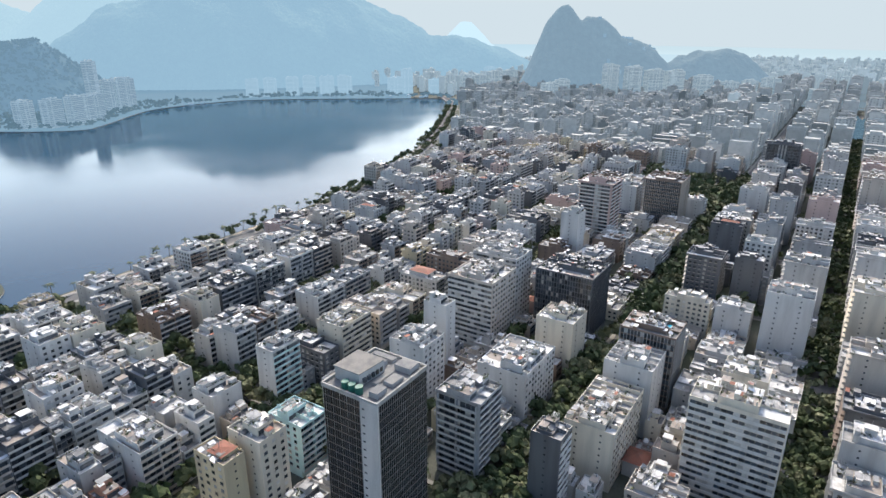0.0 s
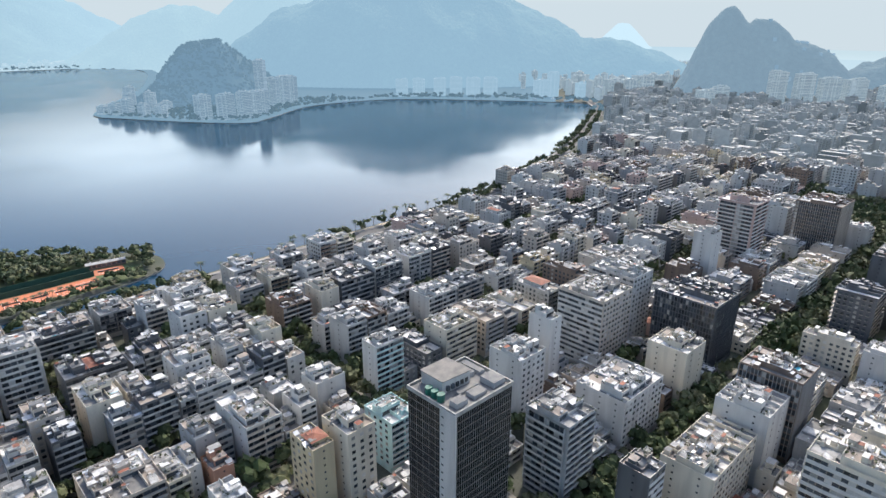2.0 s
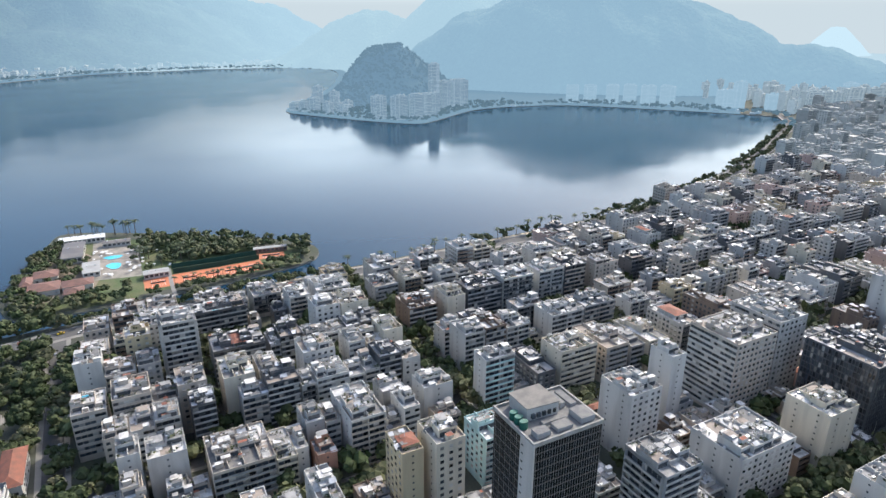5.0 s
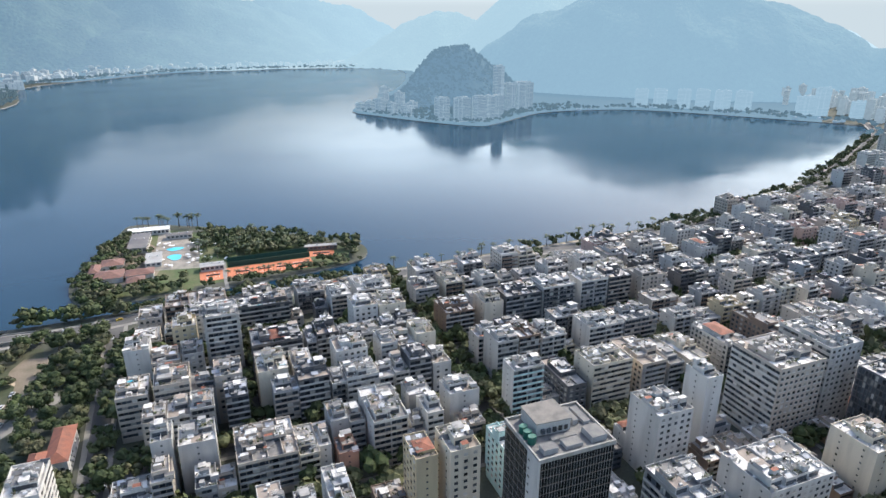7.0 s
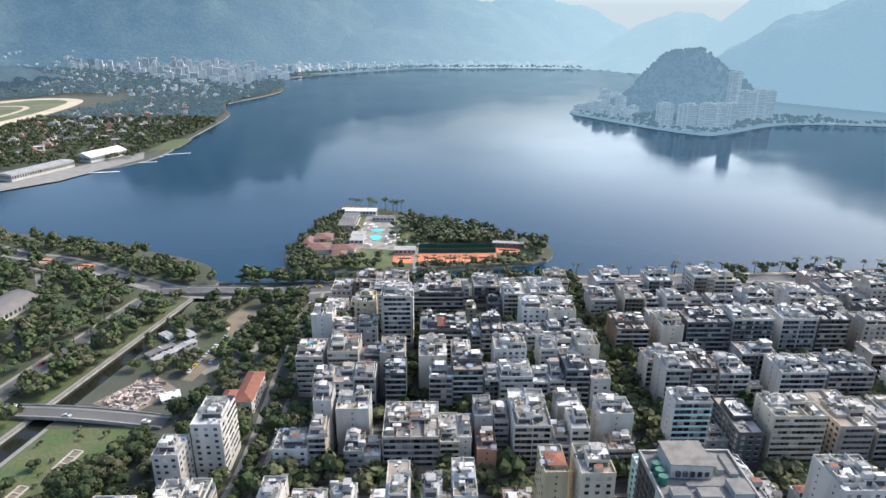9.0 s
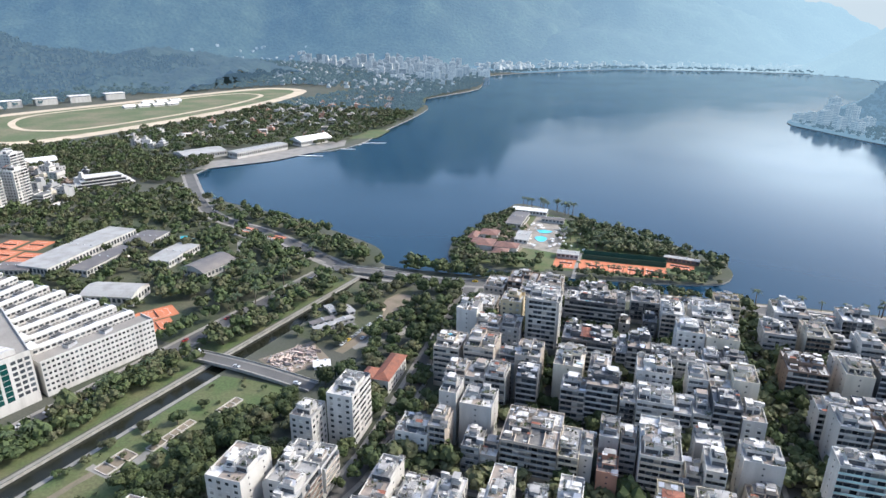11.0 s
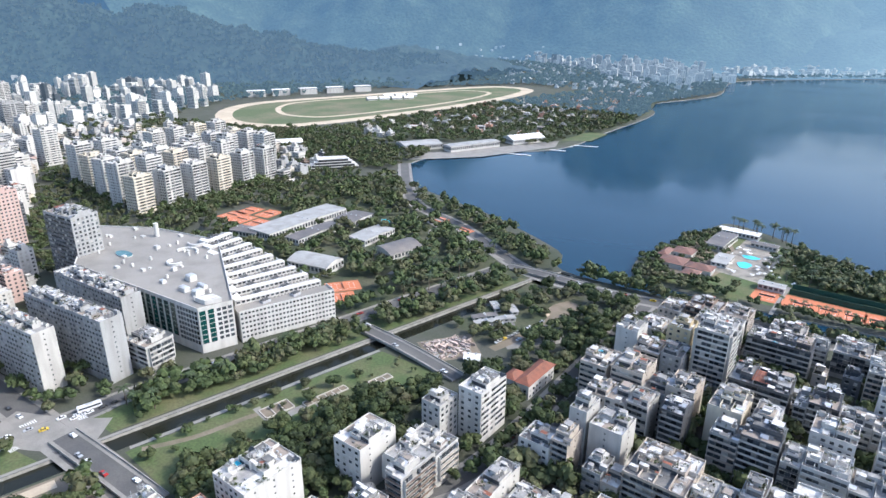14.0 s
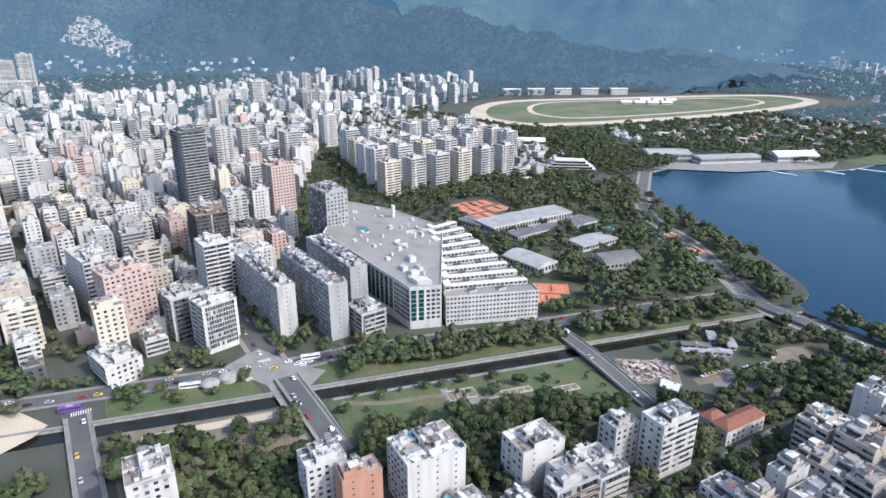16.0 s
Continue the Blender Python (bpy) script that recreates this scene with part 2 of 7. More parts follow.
def spline(pts, steps, closed=True):
    """A smooth curve through plan points."""
    out, n = [], len(pts)
    P = [Vector(p) for p in pts]
    for i in range(n if closed else n - 1):
        if closed:
            a, b, c, d = P[i - 1], P[i], P[(i + 1) % n], P[(i + 2) % n]
        else:
            a, b, c, d = P[max(i - 1, 0)], P[i], P[i + 1], P[min(i + 2, n - 1)]
        for k in range(steps):
            t = k / steps
            out.append(tuple(0.5 * ((2 * b) + (c - a) * t + (2 * a - 5 * b + 4 * c - d) * t * t + (3 * b - a - 3 * c + d) * t ** 3)))
    if not closed:
        out.append(tuple(P[-1]))
    return out


def inside(x, y, poly):
    hit, n = False, len(poly)
    for i in range(n):
        (xa, ya), (xb, yb) = poly[i - 1], poly[i]
        if (ya > y) != (yb > y) and x < (xb - xa) * (y - ya) / (yb - ya) + xa:
            hit = not hit
    return hit


# ---- land and water ----
def canal_x(y):
    """The west bank of the canal at y; it is CANAL metres wide."""
    return -173 + 0.207 * (y - 85)


CANAL = 13.0
SHORE_PLAN = [(-100, 423), (-12, 424), (127, 432), (267, 439), (450, 449), (650, 494), (900, 600), (1050, 678), (1205, 765), (1275, 814),
              (1190, 956), (1021, 1164), (900, 1215), (763, 1212), (612, 1112), (555, 1094), (482, 1177), (410, 1298), (378, 1383), (456, 1540),
              (656, 1902), (850, 2440), (790, 2690), (488, 2765), (20, 2695), (-227, 2490), (-420, 2220), (-355, 1790), (-424, 1500), (-360, 1330),
              (-345, 1050), (-343, 866), (-452, 725), (-432, 590), (-322, 540), (-231, 513), (-125, 462)]
SHORE = spline(SHORE_PLAN, 5)
ISLAND = spline([(-48, 446), (-62, 490), (-53, 545), (-38, 610), (-24, 638), (30, 614), (88, 576), (131, 547), (171, 505), (163, 466), (115, 451), (60, 444), (0, 441)], 5)
CANAL_PLAN = [(canal_x(-400), -400), (canal_x(-400) + CANAL, -400), (canal_x(395) + CANAL, 395), (-88, 421), (-100, 421), (canal_x(395), 395)]
COAST = [(2950, -3500), (3000, -800), (3150, -100), (3500, 500), (3950, 1150), (4480, 1990), (4900, 0), (3470, -3460)]
RIM = [(4900 * math.cos(2 * math.pi * k / 96), 4900 * math.sin(2 * math.pi * k / 96)) for k in range(96)]


def wet(x, y):
    return (inside(x, y, SHORE) and not inside(x, y, ISLAND)) or inside(x, y, CANAL_PLAN)


def build_land():
    from mathutils.geometry import delaunay_2d_cdt
    verts, edges = [], []
    for loop in (SHORE, ISLAND, CANAL_PLAN, RIM, COAST[:6]):
        n = len(verts)
        verts += [Vector(p) for p in loop]
        edges += [(n + i, n + (i + 1) % len(loop)) for i in range(len(loop))]
    verts += [Vector((x, y)) for x in range(-4000, 4001, 400) for y in range(-4000, 4001, 400) if math.hypot(x, y) < 4500]
    vo, _, fo, *_ = delaunay_2d_cdt(verts, edges, [], 0, 0.01)
    ground, lagoon, canal, sea, far = Kit(), Kit(), Kit(), Kit(), Kit()
    # Far sea and ground carry their haze as pale blue emission.
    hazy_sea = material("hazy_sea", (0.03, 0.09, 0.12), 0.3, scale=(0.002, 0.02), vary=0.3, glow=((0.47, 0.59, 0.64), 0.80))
    faint = material("faint_hazy_ground", (0.12, 0.12, 0.10), 0.95, scale=(0.004, 0.03), vary=0.3, glow=((0.42, 0.56, 0.64), 0.86))
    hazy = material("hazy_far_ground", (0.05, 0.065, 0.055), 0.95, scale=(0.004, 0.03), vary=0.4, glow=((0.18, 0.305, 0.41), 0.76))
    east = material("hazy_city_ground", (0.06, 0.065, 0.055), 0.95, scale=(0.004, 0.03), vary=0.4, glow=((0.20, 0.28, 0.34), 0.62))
    for f in fo:
        p = [vo[i] for i in f]
        c = (p[0] + p[1] + p[2]) / 3
        if inside(c.x, c.y, CANAL_PLAN):
            canal.poly([(*q, -1.6) for q in p], CANAL_WATER)
        elif inside(c.x, c.y, SHORE) and not inside(c.x, c.y, ISLAND):
            lagoon.poly([(*q, -1.0) for q in p], LAGOON)
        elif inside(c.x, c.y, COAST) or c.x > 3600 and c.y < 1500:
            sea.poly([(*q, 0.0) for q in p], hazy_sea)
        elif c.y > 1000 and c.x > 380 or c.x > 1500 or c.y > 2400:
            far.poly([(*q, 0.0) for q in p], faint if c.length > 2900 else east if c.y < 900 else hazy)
        else:
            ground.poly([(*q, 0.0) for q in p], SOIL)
    for k, name, label in ((lagoon, "water_lagoon", "calm blue lagoon water mirroring sky and hills"), (canal, "water_canal", "dark still water of the straight canal"), (sea, "water_sea", "hazy pale sea beyond the city")):
        tagged(k.link(name), label, "water", kind="structure")
    tagged(ground.link("ground"), "dark urban ground between streets and gardens", "ground", kind="structure")
    tagged(far.link("backdrop_far_ground"), "far low ground pale blue in haze", "ground", kind="structure")
    bank = Kit()
    for loop in (SHORE, ISLAND, CANAL_PLAN):
        for i in range(len(loop)):
            a, b = loop[i], loop[(i + 1) % len(loop)]
            bank.poly([(*a, -2.2), (*b, -2.2), (*b, 0.02), (*a, 0.02)], CONCRETE)
    tagged(bank.link("embankment"), "weathered concrete and stone banks along the water", "embankment", kind="structure")


build_land()


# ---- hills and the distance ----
# Haze painted on the northern massifs: emission tint and share, west then east.
NORTH_HAZE = ((0.108, 0.208, 0.335), 0.61, (0.38, 0.55, 0.65), 0.84, -1400, 1300)


# Forest colour with distance haze mixed in as bluish emission.
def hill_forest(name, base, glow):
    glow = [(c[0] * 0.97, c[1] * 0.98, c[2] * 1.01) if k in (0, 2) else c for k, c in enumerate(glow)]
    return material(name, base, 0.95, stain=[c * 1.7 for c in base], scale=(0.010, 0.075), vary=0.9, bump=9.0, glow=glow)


def massif(name, label, peaks, mat, x0, x1, y0, y1, step, rough, seed=0.0, canopy=0.0):
    """A hill as a height field: each peak is (x, y, height, half width across, half width along, turn in degrees, steepness)."""
    nx, ny = int((x1 - x0) / step) + 1, int((y1 - y0) / step) + 1
    v, z = [], {}
    for j in range(ny):
        for i in range(nx):
            x, y = x0 + i * step, y0 + j * step
            h = 0.0
            for px, py, ph, a, b, turn, steep in peaks:
                c, s = math.cos(radians(turn)), math.sin(radians(turn))
                dx, dy = x - px, y - py
                r = (((c * dx + s * dy) / a) ** 2 + ((c * dy - s * dx) / b) ** 2) ** 0.5
                q = ph * (0.5 + 0.5 * math.cos(math.pi * min(r / 1.7, 1.0))) ** (2 / steep)
                h = max(h, q) + 0.12 * min(h, q)
            f = noise.fractal(Vector((x / 320 + seed, y / 320, seed)), 1.0, 2.1, 5)
            g = noise.fractal(Vector((x / 60, y / 60, seed)), 1.0, 2.0, 4)
            crease = 1 - abs(noise.noise(Vector((x / 150 + seed, y / 150, 2 * seed)))) * 2
            h = h * (1 + 0.26 * rough * f + 0.09 * rough * crease) + min(h, 30) * 0.38 * g - 4
            if canopy and h > 0:
                h += canopy * (abs(noise.noise(Vector((x / 31, y / 31, seed)))) * 2.2 + noise.noise(Vector((x / 70, y / 70, seed))))
            if inside(x, y, SHORE):
                h = -8
            v.append((x, y, max(h, -8)))
    f = []
    for j in range(ny - 1):
        for i in range(nx - 1):
            q = (j * nx + i, j * nx + i + 1, (j + 1) * nx + i + 1, (j + 1) * nx + i)
            if max(v[k][2] for k in q) > -6.5:
                f.append(q)
    me = bpy.data.meshes.new(name)
    me.from_pydata(v, [], f)
    me.materials.append(mat)
    me.polygons.foreach_set("use_smooth", [True] * len(f))
    me.update()
    return tagged(new(name, me), label, "mountain", kind="structure")


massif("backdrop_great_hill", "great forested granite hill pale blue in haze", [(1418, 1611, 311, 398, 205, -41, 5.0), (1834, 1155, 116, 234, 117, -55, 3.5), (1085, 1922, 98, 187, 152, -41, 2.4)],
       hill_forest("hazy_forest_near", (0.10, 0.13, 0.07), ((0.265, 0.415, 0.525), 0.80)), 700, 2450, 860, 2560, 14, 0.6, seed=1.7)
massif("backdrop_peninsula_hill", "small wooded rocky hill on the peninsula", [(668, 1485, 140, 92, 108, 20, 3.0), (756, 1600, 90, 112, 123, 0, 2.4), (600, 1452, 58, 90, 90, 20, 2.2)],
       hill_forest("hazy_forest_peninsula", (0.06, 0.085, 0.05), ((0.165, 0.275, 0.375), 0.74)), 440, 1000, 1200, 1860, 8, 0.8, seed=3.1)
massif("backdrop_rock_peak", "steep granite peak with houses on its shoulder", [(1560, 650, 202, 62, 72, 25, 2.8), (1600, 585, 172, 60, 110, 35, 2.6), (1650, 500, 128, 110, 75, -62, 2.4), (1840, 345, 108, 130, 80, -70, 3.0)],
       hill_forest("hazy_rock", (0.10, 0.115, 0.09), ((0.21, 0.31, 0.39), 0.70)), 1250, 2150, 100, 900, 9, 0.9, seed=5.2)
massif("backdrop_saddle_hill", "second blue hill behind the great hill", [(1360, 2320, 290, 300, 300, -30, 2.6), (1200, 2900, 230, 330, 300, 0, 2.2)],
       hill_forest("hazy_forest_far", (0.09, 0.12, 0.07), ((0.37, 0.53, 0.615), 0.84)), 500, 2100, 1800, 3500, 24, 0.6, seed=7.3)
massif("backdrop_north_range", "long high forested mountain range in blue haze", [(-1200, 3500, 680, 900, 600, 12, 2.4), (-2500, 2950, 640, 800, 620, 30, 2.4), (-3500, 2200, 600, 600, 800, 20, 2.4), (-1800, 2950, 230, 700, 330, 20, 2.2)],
       hill_forest("hazy_forest_range", (0.07, 0.10, 0.06), NORTH_HAZE), -4500, 400, 1500, 4800, 34, 1.1, seed=2.4)
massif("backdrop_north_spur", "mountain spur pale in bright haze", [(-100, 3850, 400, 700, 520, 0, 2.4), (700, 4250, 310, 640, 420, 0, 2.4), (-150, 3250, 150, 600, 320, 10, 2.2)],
       hill_forest("hazy_forest_spur", (0.07, 0.10, 0.06), NORTH_HAZE), -1300, 1700, 2650, 4800, 34, 1.0, seed=8.4)
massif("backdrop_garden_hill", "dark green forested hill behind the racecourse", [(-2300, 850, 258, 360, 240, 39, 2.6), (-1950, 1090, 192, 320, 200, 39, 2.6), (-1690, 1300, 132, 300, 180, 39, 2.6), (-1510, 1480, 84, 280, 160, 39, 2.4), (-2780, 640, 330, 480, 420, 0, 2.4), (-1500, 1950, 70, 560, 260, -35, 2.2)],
       hill_forest("hazy_forest_hill", (0.030, 0.045, 0.026), ((0.125, 0.215, 0.325), 0.50)), -3650, -1050, -150, 2100, 14, 1.0, seed=4.4, canopy=9.0)
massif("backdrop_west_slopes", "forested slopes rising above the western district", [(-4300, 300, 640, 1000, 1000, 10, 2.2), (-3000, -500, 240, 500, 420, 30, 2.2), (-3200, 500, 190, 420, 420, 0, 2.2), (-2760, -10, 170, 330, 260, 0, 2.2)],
       hill_forest("hazy_forest_slopes", (0.042, 0.062, 0.032), ((0.145, 0.25, 0.37), 0.56)), -4700, -1900, -1600, 1700, 20, 1.0, seed=6.6, canopy=7.0)
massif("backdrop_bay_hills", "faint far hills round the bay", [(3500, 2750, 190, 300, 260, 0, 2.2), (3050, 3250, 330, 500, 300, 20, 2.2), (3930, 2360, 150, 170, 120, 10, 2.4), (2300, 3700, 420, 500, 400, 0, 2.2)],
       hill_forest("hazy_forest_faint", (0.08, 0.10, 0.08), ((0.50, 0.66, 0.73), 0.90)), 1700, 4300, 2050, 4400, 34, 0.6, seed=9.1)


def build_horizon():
    """The far horizon: an added emissive haze ring, thinning upwards and brightest on the sun's side."""
    m = bpy.data.materials.new("horizon_haze_glow")
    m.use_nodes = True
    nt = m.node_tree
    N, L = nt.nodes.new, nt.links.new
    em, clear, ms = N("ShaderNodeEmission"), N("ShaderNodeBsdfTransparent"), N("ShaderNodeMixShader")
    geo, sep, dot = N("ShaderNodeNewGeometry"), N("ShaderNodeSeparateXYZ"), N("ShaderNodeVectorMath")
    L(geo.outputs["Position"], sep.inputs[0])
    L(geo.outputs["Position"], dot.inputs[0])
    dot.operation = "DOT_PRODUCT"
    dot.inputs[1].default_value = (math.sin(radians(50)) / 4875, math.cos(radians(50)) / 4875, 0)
    # Sun-side glow is added to put a bright patch into the lagoon's reflection.
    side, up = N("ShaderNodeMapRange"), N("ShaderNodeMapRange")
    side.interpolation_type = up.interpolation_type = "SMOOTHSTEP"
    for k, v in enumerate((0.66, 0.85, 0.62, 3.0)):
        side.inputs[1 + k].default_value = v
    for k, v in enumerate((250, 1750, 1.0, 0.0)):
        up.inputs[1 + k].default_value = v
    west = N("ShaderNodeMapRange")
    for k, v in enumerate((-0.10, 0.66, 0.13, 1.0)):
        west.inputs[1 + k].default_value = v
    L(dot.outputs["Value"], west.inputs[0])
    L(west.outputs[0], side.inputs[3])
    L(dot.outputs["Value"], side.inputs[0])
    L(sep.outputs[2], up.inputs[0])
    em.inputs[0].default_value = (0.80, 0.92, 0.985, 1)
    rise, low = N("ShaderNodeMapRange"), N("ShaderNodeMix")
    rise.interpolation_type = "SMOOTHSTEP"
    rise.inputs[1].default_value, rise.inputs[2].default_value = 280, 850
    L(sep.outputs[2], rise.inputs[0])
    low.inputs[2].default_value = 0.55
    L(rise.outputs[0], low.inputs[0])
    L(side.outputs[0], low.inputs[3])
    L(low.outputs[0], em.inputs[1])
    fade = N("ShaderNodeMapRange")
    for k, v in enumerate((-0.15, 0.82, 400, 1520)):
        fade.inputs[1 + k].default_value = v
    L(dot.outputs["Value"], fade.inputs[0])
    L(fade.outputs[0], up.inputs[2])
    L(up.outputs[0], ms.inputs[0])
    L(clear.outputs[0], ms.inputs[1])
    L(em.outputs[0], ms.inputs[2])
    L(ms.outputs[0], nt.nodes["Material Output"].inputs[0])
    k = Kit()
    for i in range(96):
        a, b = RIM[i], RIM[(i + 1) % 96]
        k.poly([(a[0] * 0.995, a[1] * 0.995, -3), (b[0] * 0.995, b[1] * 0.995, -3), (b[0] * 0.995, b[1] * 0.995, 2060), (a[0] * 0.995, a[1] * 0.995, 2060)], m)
    tagged(k.link("backdrop_horizon"), "glowing haze ring added along the far horizon", "sky", kind="structure")


build_horizon()

# ---- buildings ----
STOREY = 3.1
TAKEN = []          # footprints: centre, half sizes along its own axes, turn


def free(x, y, w, d, rot=0.0, gap=0.6):
    r = 0.5 * math.hypot(w, d)
    for bx, by, bw, bd, brot in TAKEN:
        if abs(bx - x) > r + 60 or abs(by - y) > r + 60:
            continue
        c, s = math.cos(brot), math.sin(brot)
        for px, py in ((0, 0), (-w / 2, -d / 2), (w / 2, -d / 2), (w / 2, d / 2), (-w / 2, d / 2), (0, d / 2), (0, -d / 2), (w / 2, 0), (-w / 2, 0)):
            cx, sx = math.cos(rot), math.sin(rot)
            qx, qy = x + cx * px - sx * py - bx, y + sx * px + cx * py - by
            if abs(c * qx + s * qy) < bw / 2 + gap and abs(c * qy - s * qx) < bd / 2 + gap:
                return False
        c2, s2 = math.cos(rot), math.sin(rot)
        for px, py in ((0, 0), (-bw / 2, -bd / 2), (bw / 2, -bd / 2), (bw / 2, bd / 2), (-bw / 2, bd / 2)):
            qx, qy = bx + c * px - s * py - x, by + s * px + c * py - y
            if abs(c2 * qx + s2 * qy) < w / 2 + gap and abs(c2 * qy - s2 * qx) < d / 2 + gap:
                return False
    return True


def storey_front(style, face, w, d, rng, wall, trim, coarse=False):
    """One storey of one face as (windows, trim): kits with z from 0."""
    glass, band = Kit(), Kit()
    span = w if face in "NS" else d
    u0, u1 = -span / 2 + 0.35, span / 2 - 0.35
    if style == "balcony":
        n = max(1, round((u1 - u0) / (10 if coarse else 2.6)))
        for i in range(n):
            a, b = u0 + (u1 - u0) * i / n, u0 + (u1 - u0) * (i + 1) / n
            glass.pane(face, w, d, a + 0.06, b - 0.06, 0.05, 0.1, 2.55, SHADE if rng.random() < 0.16 else GLASS)
        if coarse:
            band.side(face, w, d, u0 - 0.3, u1 + 0.3, 0.0, 1.45, -0.22, 0.9, trim)
        else:
            band.side(face, w, d, u0 - 0.3, u1 + 0.3, 0.0, 1.45, -0.22, 0.0, wall)
            band.side(face, w, d, u0 - 0.3, u1 + 0.3, 1.33, 1.45, 0.0, 0.95, trim)
            band.side(face, w, d, u0 - 0.3, u0 - 0.1, 0.0, 1.33, 0.0, 2.88, wall)
            band.side(face, w, d, u1 + 0.1, u1 + 0.3, 0.0, 1.33, 0.0, 2.88, wall)
            if u1 - u0 > 13:
                band.side(face, w, d, -0.12, 0.12, 0.0, 1.33, 0.0, 2.88, wall)
    elif style == "strip":
        n = max(1, round((u1 - u0) / (10 if coarse else 2.2)))
        for i in range(n):
            a, b = u0 + (u1 - u0) * i / n, u0 + (u1 - u0) * (i + 1) / n
            glass.pane(face, w, d, a + 0.05, b - 0.05, 0.05, 1.0, 2.5, SHADE if rng.random() < 0.22 else GLASS)
        if not coarse:
            band.side(face, w, d, u0, u1, 0.0, 0.28, -0.3, 0.95, trim)
    elif style == "punched":
        n = max(1, int((u1 - u0 - 0.6) / (4.2 if coarse else 3.0)))
        for i in range(n):
            c = (i + 0.5) * (u1 - u0) / n + u0
            hw = 0.95 if coarse else 0.8
            glass.pane(face, w, d, c - hw, c + hw, 0.05, 0.95, 2.35, SHADE if rng.random() < 0.25 else GLASS)
            if not coarse:
                band.side(face, w, d, c - 0.95, c + 0.95, 0.0, 0.3, 0.72, 0.9, trim)
    elif style == "few":
        n = max(1, int((u1 - u0) / 8))
        for i in range(n):
            c = (i + 0.5) * (u1 - u0) / n + u0
            glass.pane(face, w, d, c - 0.4, c + 0.4, 0.05, 1.3, 2.1, GLASS)
    elif style == "grid":
        n = max(3, round((u1 - u0) / (2.7 if coarse else 1.6)))
        for i in range(n):
            a, b = u0 + (u1 - u0) * i / n, u0 + (u1 - u0) * (i + 1) / n
            glass.pane(face, w, d, a + 0.1, b - 0.1, 0.05, 0.5, 2.95, SHADE if rng.random() < 0.12 else GLASS)
            if not coarse:
                band.side(face, w, d, a - 0.09, a + 0.09, 0.0, 0.45, 0.0, STOREY, trim)
    return glass, band


ROOFS = [ROOF_GREY, ROOF_LIGHT, ROOF_LIGHT, ROOF_DARK, ROOF_LIGHT, ROOF_GREY, ROOF_LIGHT, ROOF_GREY, ROOF_TAN, ROOF_DARK, ROOF_TAN]


def planter(kit, x, y, z, r, rng):
    """A clump of roof-garden leaves: a few tilted blades of green round a centre."""
    leaf = LEAF[rng.randrange(3)]
    for _ in range(7):
        a, t = rng.uniform(0, 6.28), rng.uniform(0.3, 1)
        px, py, pz = x + r * 0.5 * math.cos(a) * t, y + r * 0.5 * math.sin(a) * t, z + rng.uniform(0.2, 0.9)
        q = [(px + rng.uniform(-r, r) * 0.6, py + rng.uniform(-r, r) * 0.6, pz + rng.uniform(-0.3, 0.6)) for _ in range(3)]
        kit.poly(q, leaf)


